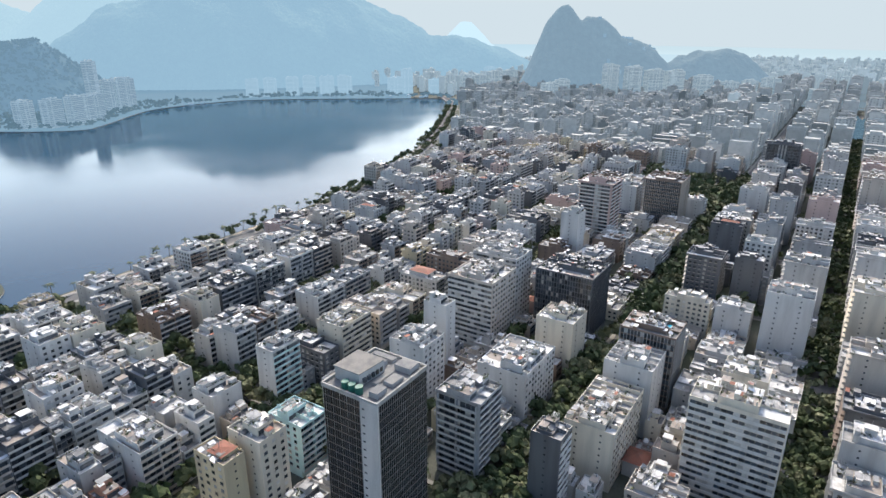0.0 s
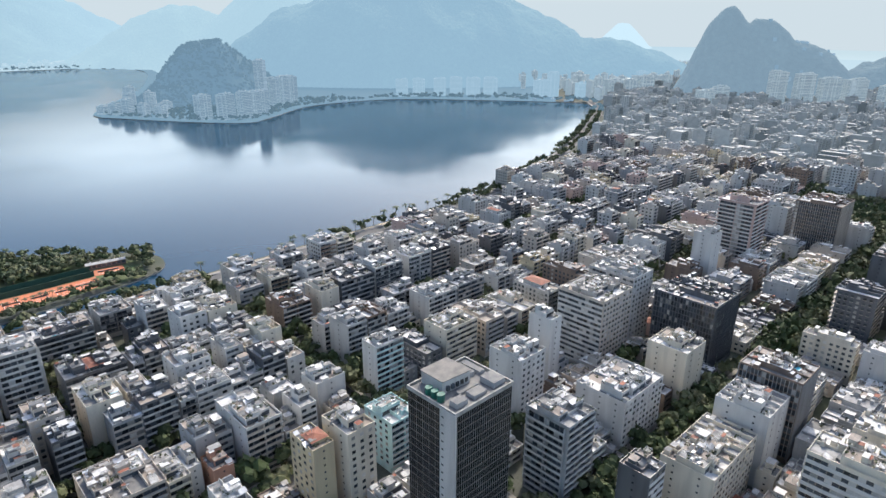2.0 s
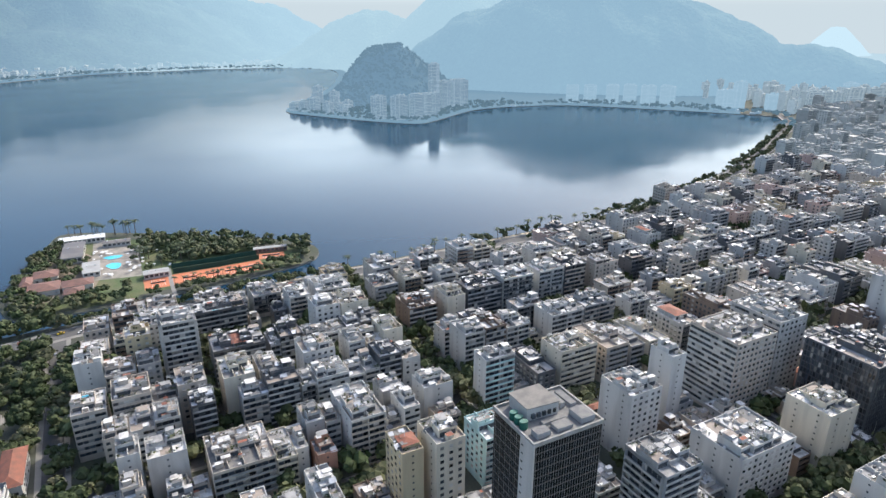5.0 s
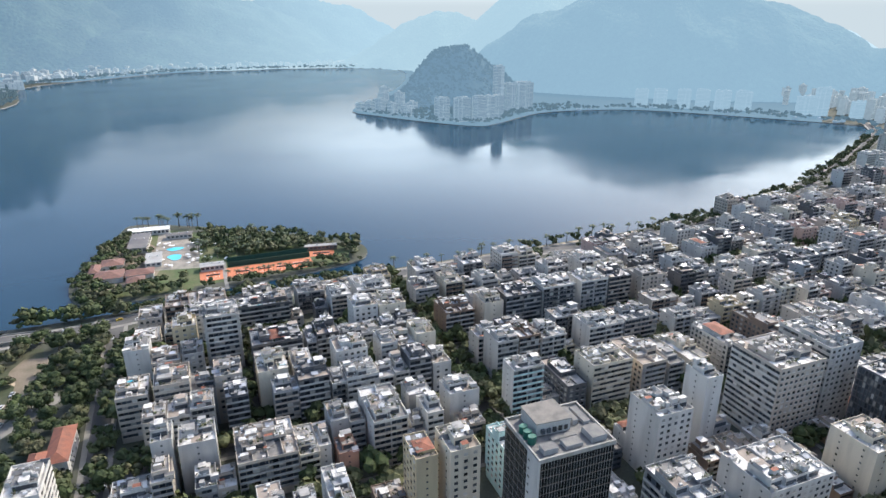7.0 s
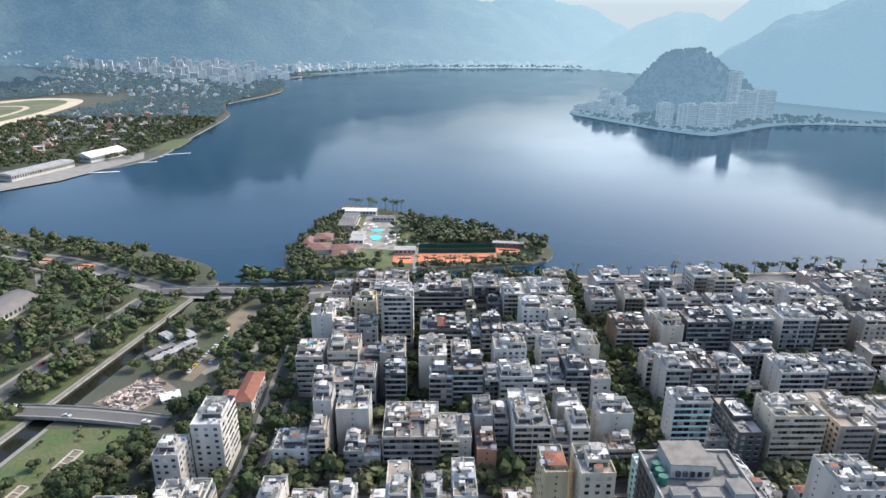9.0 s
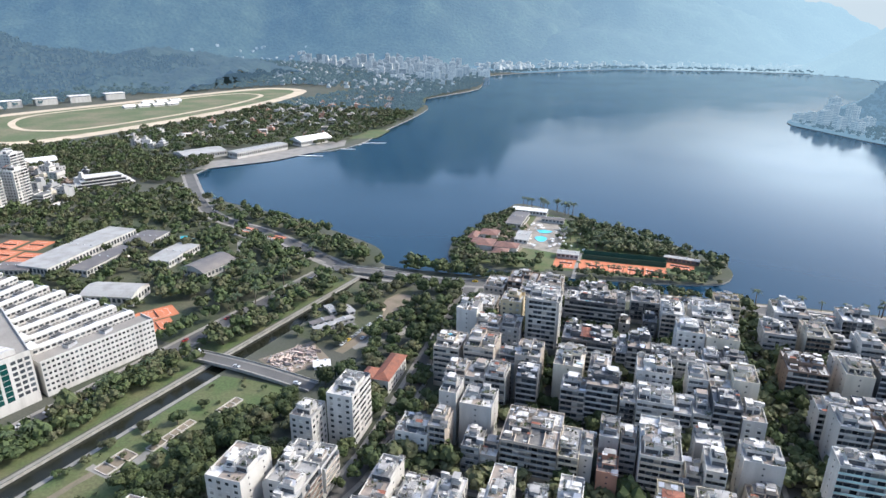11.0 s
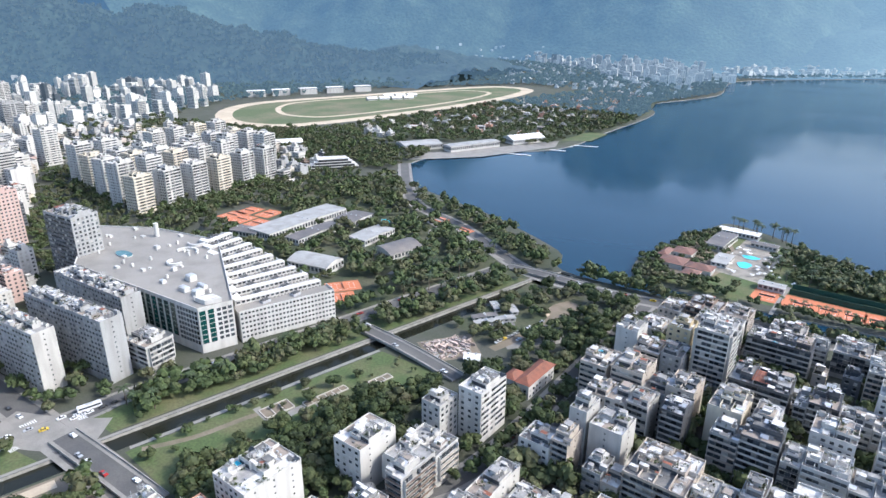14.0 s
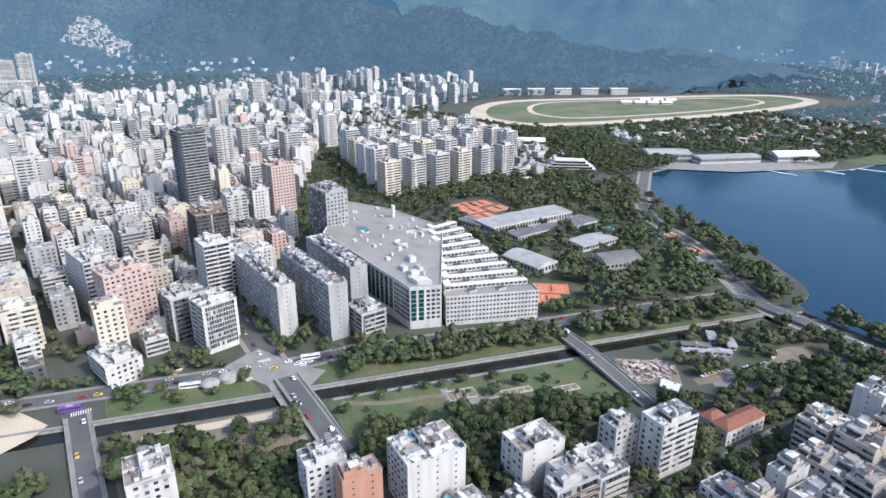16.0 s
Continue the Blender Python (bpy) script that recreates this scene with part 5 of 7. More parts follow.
scatter([(-700, 480), (-480, 470), (-560, 590), (-800, 620), (-1050, 560), (-1080, 430), (-800, 330)], 17, _rng, [4, 5, 7, 10, 13], 8, 0, "far_rooftops_west", PALETTE, size=(9, 15), keep=0.6)
scatter([(-420, 900), (-560, 800), (-720, 720), (-720, 1250), (-640, 1650), (-460, 1650), (-460, 1400), (-410, 1200)], 26, _rng, [4, 5, 5, 7], 20, 0, "garden_rooftops", ["chalk", "beige", "grey", "brick"], size=(9, 20), keep=0.34)
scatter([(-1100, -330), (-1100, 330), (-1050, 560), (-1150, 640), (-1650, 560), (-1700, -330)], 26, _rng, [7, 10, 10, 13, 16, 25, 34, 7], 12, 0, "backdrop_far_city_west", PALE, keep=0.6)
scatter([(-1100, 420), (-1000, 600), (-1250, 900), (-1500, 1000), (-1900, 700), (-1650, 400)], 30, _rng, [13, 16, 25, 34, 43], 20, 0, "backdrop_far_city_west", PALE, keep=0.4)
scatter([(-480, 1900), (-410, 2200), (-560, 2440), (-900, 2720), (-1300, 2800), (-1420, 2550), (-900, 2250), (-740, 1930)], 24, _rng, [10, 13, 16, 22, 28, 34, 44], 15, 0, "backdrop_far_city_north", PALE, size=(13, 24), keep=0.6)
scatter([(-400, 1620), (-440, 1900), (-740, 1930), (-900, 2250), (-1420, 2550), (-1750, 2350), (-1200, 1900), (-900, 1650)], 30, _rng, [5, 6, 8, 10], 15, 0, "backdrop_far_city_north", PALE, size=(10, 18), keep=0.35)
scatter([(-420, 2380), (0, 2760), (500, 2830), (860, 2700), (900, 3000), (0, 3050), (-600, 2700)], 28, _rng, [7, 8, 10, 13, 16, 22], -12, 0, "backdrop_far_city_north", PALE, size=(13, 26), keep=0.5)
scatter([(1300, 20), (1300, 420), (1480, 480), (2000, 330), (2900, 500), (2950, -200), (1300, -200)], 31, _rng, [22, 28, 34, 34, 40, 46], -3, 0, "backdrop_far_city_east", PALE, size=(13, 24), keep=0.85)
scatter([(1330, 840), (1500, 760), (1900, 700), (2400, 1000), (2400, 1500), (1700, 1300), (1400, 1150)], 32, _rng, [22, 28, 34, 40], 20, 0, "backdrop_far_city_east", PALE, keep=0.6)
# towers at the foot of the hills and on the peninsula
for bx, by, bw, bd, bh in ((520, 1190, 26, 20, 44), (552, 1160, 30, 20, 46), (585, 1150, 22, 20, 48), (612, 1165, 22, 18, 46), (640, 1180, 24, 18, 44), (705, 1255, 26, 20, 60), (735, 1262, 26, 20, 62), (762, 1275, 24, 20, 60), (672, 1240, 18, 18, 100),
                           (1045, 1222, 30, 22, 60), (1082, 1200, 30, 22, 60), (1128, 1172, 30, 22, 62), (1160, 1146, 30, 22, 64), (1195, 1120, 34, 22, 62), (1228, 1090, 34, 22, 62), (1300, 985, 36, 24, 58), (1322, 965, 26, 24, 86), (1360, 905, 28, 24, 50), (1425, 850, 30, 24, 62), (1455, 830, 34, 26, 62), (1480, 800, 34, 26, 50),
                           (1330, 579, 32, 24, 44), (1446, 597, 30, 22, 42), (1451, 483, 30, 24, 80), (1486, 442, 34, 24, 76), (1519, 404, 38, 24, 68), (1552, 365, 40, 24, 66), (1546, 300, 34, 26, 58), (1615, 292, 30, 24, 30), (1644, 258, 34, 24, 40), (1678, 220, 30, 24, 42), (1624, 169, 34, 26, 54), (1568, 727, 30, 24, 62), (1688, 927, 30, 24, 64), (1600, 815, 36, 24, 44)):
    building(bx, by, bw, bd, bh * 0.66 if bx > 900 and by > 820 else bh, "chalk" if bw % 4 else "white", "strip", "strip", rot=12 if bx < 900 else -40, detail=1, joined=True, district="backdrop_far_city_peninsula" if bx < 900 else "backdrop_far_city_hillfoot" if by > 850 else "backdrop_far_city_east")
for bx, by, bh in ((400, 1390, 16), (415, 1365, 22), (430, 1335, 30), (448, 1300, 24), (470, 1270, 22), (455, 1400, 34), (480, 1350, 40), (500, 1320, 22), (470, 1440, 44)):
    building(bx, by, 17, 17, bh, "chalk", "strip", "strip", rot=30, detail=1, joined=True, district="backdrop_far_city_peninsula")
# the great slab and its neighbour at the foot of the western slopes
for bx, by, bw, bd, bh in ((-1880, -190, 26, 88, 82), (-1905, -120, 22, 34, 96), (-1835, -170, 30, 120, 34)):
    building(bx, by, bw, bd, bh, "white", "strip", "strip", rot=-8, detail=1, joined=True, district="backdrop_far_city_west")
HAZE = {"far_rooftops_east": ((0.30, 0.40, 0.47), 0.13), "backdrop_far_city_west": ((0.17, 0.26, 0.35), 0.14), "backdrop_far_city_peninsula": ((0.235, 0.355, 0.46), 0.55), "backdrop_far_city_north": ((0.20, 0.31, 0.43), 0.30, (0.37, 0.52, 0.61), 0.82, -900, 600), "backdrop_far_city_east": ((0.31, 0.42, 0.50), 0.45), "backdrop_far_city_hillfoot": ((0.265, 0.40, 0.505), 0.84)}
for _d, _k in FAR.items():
    if _d in HAZE:          # haze painted into the distant city's walls and windows as emission
        _pale = material("hazy_city_wall", (0.40, 0.38, 0.345) if _d == "far_rooftops_east" else (0.58, 0.55, 0.49), 0.8, island=0.42, vary=0.2, glow=HAZE[_d])
        _dim = material("hazy_city_window", (0.06, 0.065, 0.07), 0.3, island=0.4, vary=0.2, glow=HAZE[_d])
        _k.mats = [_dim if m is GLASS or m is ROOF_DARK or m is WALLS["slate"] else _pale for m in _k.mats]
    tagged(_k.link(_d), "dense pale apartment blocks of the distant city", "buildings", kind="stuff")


# ---- trees ----
def tree_arrays(seed, lobes, leaves, radius, height, size, fine=True):
    """Crown as arrays: lumpy cores and many leaf sprays on them."""
    rng = np.random.RandomState(seed)
    v, f = [], []
    octa = [(1, 0, 0), (0, 1, 0), (-1, 0, 0), (0, -1, 0), (0, 0, 1), (0, 0, -1)]
    tri = [(0, 1, 4), (1, 2, 4), (2, 3, 4), (3, 0, 4), (1, 0, 5), (2, 1, 5), (3, 2, 5), (0, 3, 5)]
    cents = []
    for i in range(lobes):
        a, rr = rng.uniform(0, 6.28), radius * 0.62 * math.sqrt(rng.uniform(0.02, 1))
        c = np.array([rr * math.cos(a), rr * math.sin(a), height * (0.58 + 0.30 * rng.uniform(-1, 1) * (1 - rr / radius))])
        s = radius * rng.uniform(0.34, 0.5)
        cents.append((c, s))
        pts = [np.array(p, float) for p in octa]
        idx = {}
        fs = []
        for t in tri:
            if not fine:
                fs.append(t)
                continue
            m = []
            for e in ((0, 1), (1, 2), (2, 0)):
                key = tuple(sorted((t[e[0]], t[e[1]])))
                if key not in idx:
                    q = pts[key[0]] + pts[key[1]]
                    idx[key] = len(pts)
                    pts.append(q / np.linalg.norm(q))
                m.append(idx[key])
            fs += [(t[0], m[0], m[2]), (m[0], t[1], m[1]), (m[2], m[1], t[2]), (m[0], m[1], m[2])]
        n = len(v)
        for p in pts:
            v.append(c + p * s * rng.uniform(0.62, 1.0) * np.array([1, 1, 0.72]))
        f += [tuple(n + k for k in t) for t in fs]
    for i in range(leaves):
        c, s = cents[rng.randint(lobes)]
        nrm = rng.normal(size=3)
        nrm[2] = abs(nrm[2]) * 0.9 - 0.15
        nrm /= np.linalg.norm(nrm)
        p = c + nrm * s * rng.uniform(0.8, 1.12) * np.array([1, 1, 0.75])
        a = np.cross(nrm, rng.normal(size=3))
        a /= np.linalg.norm(a)
        b = np.cross(nrm, a) + nrm * rng.uniform(-0.6, 0.6)
        sz = size * rng.uniform(0.6, 1.3)
        n = len(v)
        v += [p - a * sz * 0.5, p + b * sz * 0.6, p + a * sz * 0.5, p - b * sz * 0.5 + nrm * sz * 0.2]
        f += [(n, n + 1, n + 2), (n, n + 2, n + 3)]
    return np.array(v), np.array(f)


def trunk_kit(height, r):
    k = Kit()
    k.prism([(r * math.cos(q * 1.047), r * math.sin(q * 1.047)) for q in range(6)], -0.3, height * 0.35, BARK)
    for a in (0.4, 2.5, 4.6):
        dx, dy = math.cos(a), math.sin(a)
        z0, z1, l = height * 0.3, height * 0.6, height * 0.2
        k.poly([(-dy * r * 0.6, dx * r * 0.6, z0), (dy * r * 0.6, -dx * r * 0.6, z0), (dx * l + dy * r * 0.2, dy * l - dx * r * 0.2, z1), (dx * l - dy * r * 0.2, dy * l + dx * r * 0.2, z1)], BARK)
        k.poly([(0, 0, z0 - r), (dx * l, dy * l, z1 - r * 0.3), (dx * l, dy * l, z1 + r * 0.3), (0, 0, z0 + r)], BARK)
    return k


NEAR_CROWNS, SMALL = [], []
for _s in range(5):
    _v, _f = tree_arrays(100 + _s, 11, 300, 6.0, 9.5, 1.15)
    _me = bpy.data.meshes.new("crown")
    _me.from_pydata(_v.tolist(), [], _f.tolist())
    _me.materials.append(LEAF[_s % 3])
    NEAR_CROWNS.append(_me)
for _s in range(6):
    SMALL.append(tree_arrays(200 + _s, 5, 50, 6.0, 9.5, 1.9))
TRUNK = trunk_kit(9.0, 0.28).mesh("trunk")
TREES = []          # x, y, scale
_trng = random.Random(77)


def tree_spots(poly, spacing, keep=1.0, size=(0.7, 1.25)):
    xs, ys = [p[0] for p in poly], [p[1] for p in poly]
    y = min(ys)
    while y < max(ys):
        x = min(xs)
        while x < max(xs):
            px, py = x + _trng.uniform(-0.45, 0.45) * spacing, y + _trng.uniform(-0.45, 0.45) * spacing
            if _trng.random() < keep and inside(px, py, poly) and not wet(px, py) and free(px, py, 2, 2, 0, 1.5) and not on_road(px, py):
                TREES.append((px, py, _trng.uniform(*size)))
            x += spacing
        y += spacing


ROADS = []          # (points, width)


def on_road(x, y):
    for pts, wd in ROADS:
        for (xa, ya), (xb, yb) in zip(pts, pts[1:]):
            dx, dy = xb - xa, yb - ya
            t = max(0, min(1, ((x - xa) * dx + (y - ya) * dy) / (dx * dx + dy * dy)))
            if math.hypot(x - xa - t * dx, y - ya - t * dy) < wd / 2 + 0.8:
                return True
    return False


def ribbon(name, pts, width, z, mat, label, kerb=None, curve=True, kind="structure", thick=0.0):
    """A road, path or strip along a line of plan points."""
    P = [Vector(p) for p in (spline(pts, 6, False) if curve and len(pts) > 2 else pts)]
    k = Kit()
    L, Rr = [], []
    for i, p in enumerate(P):
        t = (P[min(i + 1, len(P) - 1)] - P[max(i - 1, 0)]).normalized()
        n = Vector((-t.y, t.x))
        L.append(p + n * width / 2)
        Rr.append(p - n * width / 2)
    zz = z if callable(z) else (lambda f: z)
    m = len(P) - 1
    for i in range(m):
        za, zb = zz(i / m), zz((i + 1) / m)
        k.poly([(*Rr[i], za), (*Rr[i + 1], zb), (*L[i + 1], zb), (*L[i], za)], mat)
        if thick:
            for S in (L, Rr):
                k.poly([(*S[i], za), (*S[i + 1], zb), (*S[i + 1], zb - thick), (*S[i], za - thick)], CONCRETE)
            k.poly([(*L[i], za - thick), (*L[i + 1], zb - thick), (*Rr[i + 1], zb - thick), (*Rr[i], za - thick)], CONCRETE)
        if kerb:
            for S, sg in ((L, 1), (Rr, -1)):
                t = (P[i + 1] - P[i]).normalized()
                n = Vector((-t.y, t.x)) * sg * kerb
                a, b = S[i], S[i + 1]
                k.poly([(*a, za + 0.15), (*b, zb + 0.15), (*(b + n), zb + 0.15), (*(a + n), za + 0.15)], PAVING)
                k.poly([(*a, za), (*b, zb), (*b, zb + 0.15), (*a, za + 0.15)], PAVING)
    ROADS.append(([tuple(p) for p in P], width))
    return tagged(k.link(name), label, "road", kind=kind)


def bank(off, y0, y1):
    return [(canal_x(y) + off, y) for y in (y0, (y0 + y1) / 2, y1)]


# roads
ribbon("road_shore", [(-460, 640), (-330, 505), (-230, 462), (-125, 405), (-60, 402), (0, 411), (130, 420), (270, 426), (450, 435), (640, 478), (890, 582), (1040, 660), (1200, 750), (1320, 860)], 11, 0.03, ASPHALT, "grey asphalt avenue along the lagoon shore", kerb=3.5)
ribbon("road_canal_west", bank(-30, -330, 80) + bank(-34, 120, 390), 10, 0.035, ASPHALT, "asphalt road beside the canal", kerb=2.5)
ribbon("road_park_east", [(-95, -60), (-72, 40), (-52, 120), (-20, 180), (-20, 300), (-22, 400)], 9, 0.035, ASPHALT, "asphalt street along the park", kerb=2.5)
ribbon("road_avenue_west", [(-130, 80), (-215, 76), (-520, 54), (-1000, -10)], 14, 0.04, ASPHALT, "broad avenue into the western district", kerb=3)
ribbon("pavement_crossing", [(-225, 62), (-195, 78), (-178, 92)], 26, 0.06, PAVING, "pale paved crossing beside the bridge")
for _k in range(1, 7):
    ribbon(f"road_street_{_k}", [(-10 if _k < 6 else 500, street_y(_k, 0)), (1400, street_y(_k, 1400))], 14 if _k == 1 else 7.5, 0.03, ASPHALT, "narrow shaded city street", kerb=2.4)
ribbon("road_street_7", [(60, -13), (1500, -13)], 12, 0.03, ASPHALT, "broad tree-lined avenue", kerb=3)
for _i, _x in enumerate(STREETS_X[1:]):
    ribbon(f"road_cross_{_i + 1}", [(_x, -110), (_x, shore_y(_x) - 14)], 7.5, 0.045, ASPHALT, "narrow shaded cross street", kerb=2.2)
ribbon("path_shore", [(40, 421.5), (130, 428), (267, 434), (450, 443)], 4.0, 0.07, SAND, "pale sandy path along the lagoon shore")
ribbon("path_canal_west", bank(-1.5, -330, 392), 2.2, 0.08, PAVING, "pale stone walk along the canal")
ribbon("path_canal_east", bank(CANAL + 1.6, 95, 236), 2.4, 0.08, PAVING, "narrow stone walk along the canal")


# bridges
def bridge(name, a, b, width, rise, label):
    top = new(name)
    tagged(top, label, "bridge")
    k = Kit()
    a, b = Vector(a), Vector(b)
    u = (b - a).normalized()
    n = Vector((-u.y, u.x)) * width / 2
    steps = 14
    zs = [0.5 + rise * math.sin(math.pi * i / steps) for i in range(steps + 1)]
    rails = [Kit(), Kit()]
    for i in range(steps):
        p, q = a + (b - a) * (i / steps), a + (b - a) * ((i + 1) / steps)
        k.poly([(*(p - n), zs[i]), (*(q - n), zs[i + 1]), (*(q + n), zs[i + 1]), (*(p + n), zs[i])], ASPHALT)
        for S, r in ((1, rails[0]), (-1, rails[1])):
            e, g = p + n * S, q + n * S
            k.poly([(*e, zs[i]), (*g, zs[i + 1]), (*g, zs[i + 1] - 1.1), (*e, zs[i] - 1.1)], CONCRETE)
            o = n.normalized() * S * -1.8
            k.poly([(*e, zs[i] + 0.2), (*g, zs[i + 1] + 0.2), (*(g + o), zs[i + 1] + 0.2), (*(e + o), zs[i] + 0.2)], PAVING)
            o2 = n.normalized() * S * 0.3
            for A, B in (((e, g), (0, 0)), ((e + o2, g + o2), (0, 0))):
                r.poly([(*A[0], zs[i]), (*A[1], zs[i + 1]), (*A[1], zs[i + 1] + 1.1), (*A[0], zs[i] + 1.1)], CONCRETE)
            r.poly([(*e, zs[i] + 1.1), (*g, zs[i + 1] + 1.1), (*(g + o2), zs[i + 1] + 1.1), (*(e + o2), zs[i] + 1.1)], CONCRETE)
    k.link("deck", top)
    for r in rails:
        r.link("parapet", top)
    ROADS.append(([tuple(a), tuple(b)], width))


bridge("bridge", (-160, 251), (-70, 240), 10, 1.6, "low concrete road bridge over the canal with parapets")
bridge("bridge", (-190, 79), (-112, 83), 13, 0.6, "flat asphalt road bridge over the canal")
bridge("bridge", (-205, -25), (-130, -20), 12, 0.5, "narrow road bridge over the canal")
bridge("bridge", (-140, 402), (-70, 404), 12, 0.9, "low road bridge where the canal meets the lagoon")


def patch(name, pts, z, mat, label, smooth=0):
    k = Kit()
    k.poly([(*p, z) for p in (spline(pts, smooth) if smooth else pts)], mat)
    return tagged(k.link(name), label, "ground", kind="structure")


patch("lawn_park", [(canal_x(92) + CANAL + 3.5, 92), (-112, 90), (-100, 150), (-84, 190), (-78, 238), (canal_x(238) + CANAL + 3, 236)], 0.02, GRASS, "open green lawn beside the canal")
patch("lawn_bank_west", [(canal_x(60) - 26, 95), (canal_x(95) - 4, 95), (canal_x(390) - 4, 388), (canal_x(390) - 12, 388)], 0.02, GRASS, "grassy strip above the canal walk")
patch("lawn_south", [(canal_x(-25) + CANAL + 2, -12), (-128, -10), (-120, 72), (canal_x(70) + CANAL + 2, 70)], 0.02, EARTH, "worn earth and thin grass among trees")
patch("lawn_west_verge", [(canal_x(-10) - 24, -12), (canal_x(-10) - 3, -12), (canal_x(66) - 3, 64), (canal_x(66) - 24, 60)], 0.02, GRASS, "grass verge beside the canal")
patch("ground_sandy", [(-240, -62), (-204, -38), (-196, -44), (-188, -58), (-200, -100)], 0.02, SAND, "pale bare sand by the canal")



# ---- grounds, clubs and courts ----
def tennis_court(x, y, w, l, rot, label="orange clay tennis court with white lines"):
    top = new("tennis_court")
    top.matrix_basis = pose(x, y, 0, 0, 0, rot)
    tagged(top, label, "court", "clay courts")
    TAKEN.append((x, y, w + 9, l + 9, radians(rot)))
    k = Kit()
    k.box(-w / 2, -l / 2, 0.0, w / 2, l / 2, 0.12, CLAY)
    k.link("surface", top)
    n = Kit()
    a, b = w * 0.31, l * 0.33
    for x0, y0, x1, y1 in ((-a, -b, -a + 0.18, b), (a - 0.18, -b, a, b), (-a, -b, a, -b + 0.18), (-a, b - 0.18, a, b), (-a * 0.75, -b * 0.53, a * 0.75, -b * 0.53 + 0.15), (-a * 0.75, b * 0.53, a * 0.75, b * 0.53 + 0.15)):
        n.box(x0, y0, 0.12, x1, y1, 0.128, WHITE_LINE)
    n.link("line_marking", top)
    net = Kit()
    net.box(-a - 0.6, -0.06, 0.12, a + 0.6, 0.06, 1.1, WALLS["slate"])
    net.link("net", top)
    return top


def hall(name, x, y, w, d, h, rise, rot, wall, roof, label, arched=False):
    """A low hall: walls, a gabled or arched roof, a band of windows."""
    top = new(name)
    top.matrix_basis = pose(x, y, 0, 0, 0, rot)
    tagged(top, label, "building")
    TAKEN.append((x, y, w, d, radians(rot)))
    k = Kit()
    k.box(-w / 2, -d / 2, -0.3, w / 2, d / 2, h, wall)
    k.link("outer_wall", top)
    r = Kit()
    steps = 8 if arched else 2
    pts = []
    for i in range(steps + 1):
        t = i / steps
        pts.append((-d / 2 - 0.6 + (d + 1.2) * t, h + 0.02 + rise * (math.sin(math.pi * t) if arched else 1 - abs(2 * t - 1))))
    for (ya, za), (yb, zb) in zip(pts, pts[1:]):
        r.poly([(-w / 2 - 0.6, ya, za), (w / 2 + 0.6, ya, za), (w / 2 + 0.6, yb, zb), (-w / 2 - 0.6, yb, zb)], roof)
    for sx in (-1, 1):
        r.poly([(sx * (w / 2 + 0.02), ya, za) for ya, za in pts], wall)
    n = max(2, int(w / 6))
    for i in range(n):
        u = -w / 2 + (i + 0.5) * w / n
        if rise < 2.5:
            r.box(u - 0.5, -0.5, h + rise * 0.8, u + 0.5, 0.5, h + rise + 0.7, STEEL)
    r.link("roof", top)
    g = Kit()
    for face in "SNEW":
        span = w if face in "NS" else d
        m = max(1, int(span / 3.5))
        for i in range(m):
            c = -span / 2 + (i + 0.5) * span / m
            g.pane(face, w, d, c - 1.2, c + 1.2, 0.04, h * 0.35, h * 0.8, GLASS)
    g.link("window_face", top, kind="stuff")
    return top


METAL_ROOF = material("sheet_metal_roof", (0.37, 0.36, 0.335), 0.6, metal=0.1, stain=(0.27, 0.26, 0.235), scale=(0.1, 1.5), vary=0.2)
DARK_ROOF = material("dark_sheet_roof", (0.12, 0.11, 0.105), 0.6, stain=(0.18, 0.16, 0.14), scale=(0.1, 1.5), vary=0.25)
WHITE_ROOF = material("white_membrane_roof", (0.78, 0.77, 0.74), 0.6, stain=(0.62, 0.60, 0.56), scale=(0.1, 1.5), vary=0.12)
OLD_TILE = material("old_brown_tile", (0.20, 0.105, 0.08), 0.85, stain=(0.14, 0.08, 0.065), scale=(0.3, 4), vary=0.35, bump=0.1)
TERRACE = material("pool_terrace_stone", (0.29, 0.26, 0.215), 0.85, stain=(0.17, 0.155, 0.125), scale=(0.15, 1.5), vary=0.35)
TURF = material("racecourse_turf", (0.085, 0.112, 0.046), 0.95, stain=(0.175, 0.155, 0.095), scale=(0.012, 0.25), vary=0.5)
GREEN_NET = material("green_windbreak", (0.02, 0.062, 0.04), 0.8, vary=0.25)
W, C = WALLS["white"], WALLS["chalk"]

# island club
for cx in (42, 65, 82, 97):
    tennis_court(cx, 472, 15, 19, 0)
tennis_court(112, 474, 18, 16, 0)
tennis_court(133, 492, 22, 13, -8)
hall("club_hall", -10, 604, 36, 11, 5, 0.8, -2, W, WHITE_ROOF, "long white-roofed club hall on the island shore")
hall("boat_shed", -16, 568, 15, 42, 6, 1.2, -3, C, DARK_ROOF, "dark-roofed boat shed on the island")
hall("club_pavilion", 17, 582, 22, 8, 4, 0.8, -4, C, DARK_ROOF, "low dark-roofed pavilion by the pool terrace")
hall("tennis_pavilion", 42, 487, 18, 9, 4.5, 0.6, 0, C, METAL_ROOF, "flat grey tennis pavilion")
hall("court_stand", 135, 503, 28, 5, 4, 0.5, -8, WALLS["brown"], METAL_ROOF, "low brown stand behind a clay court")
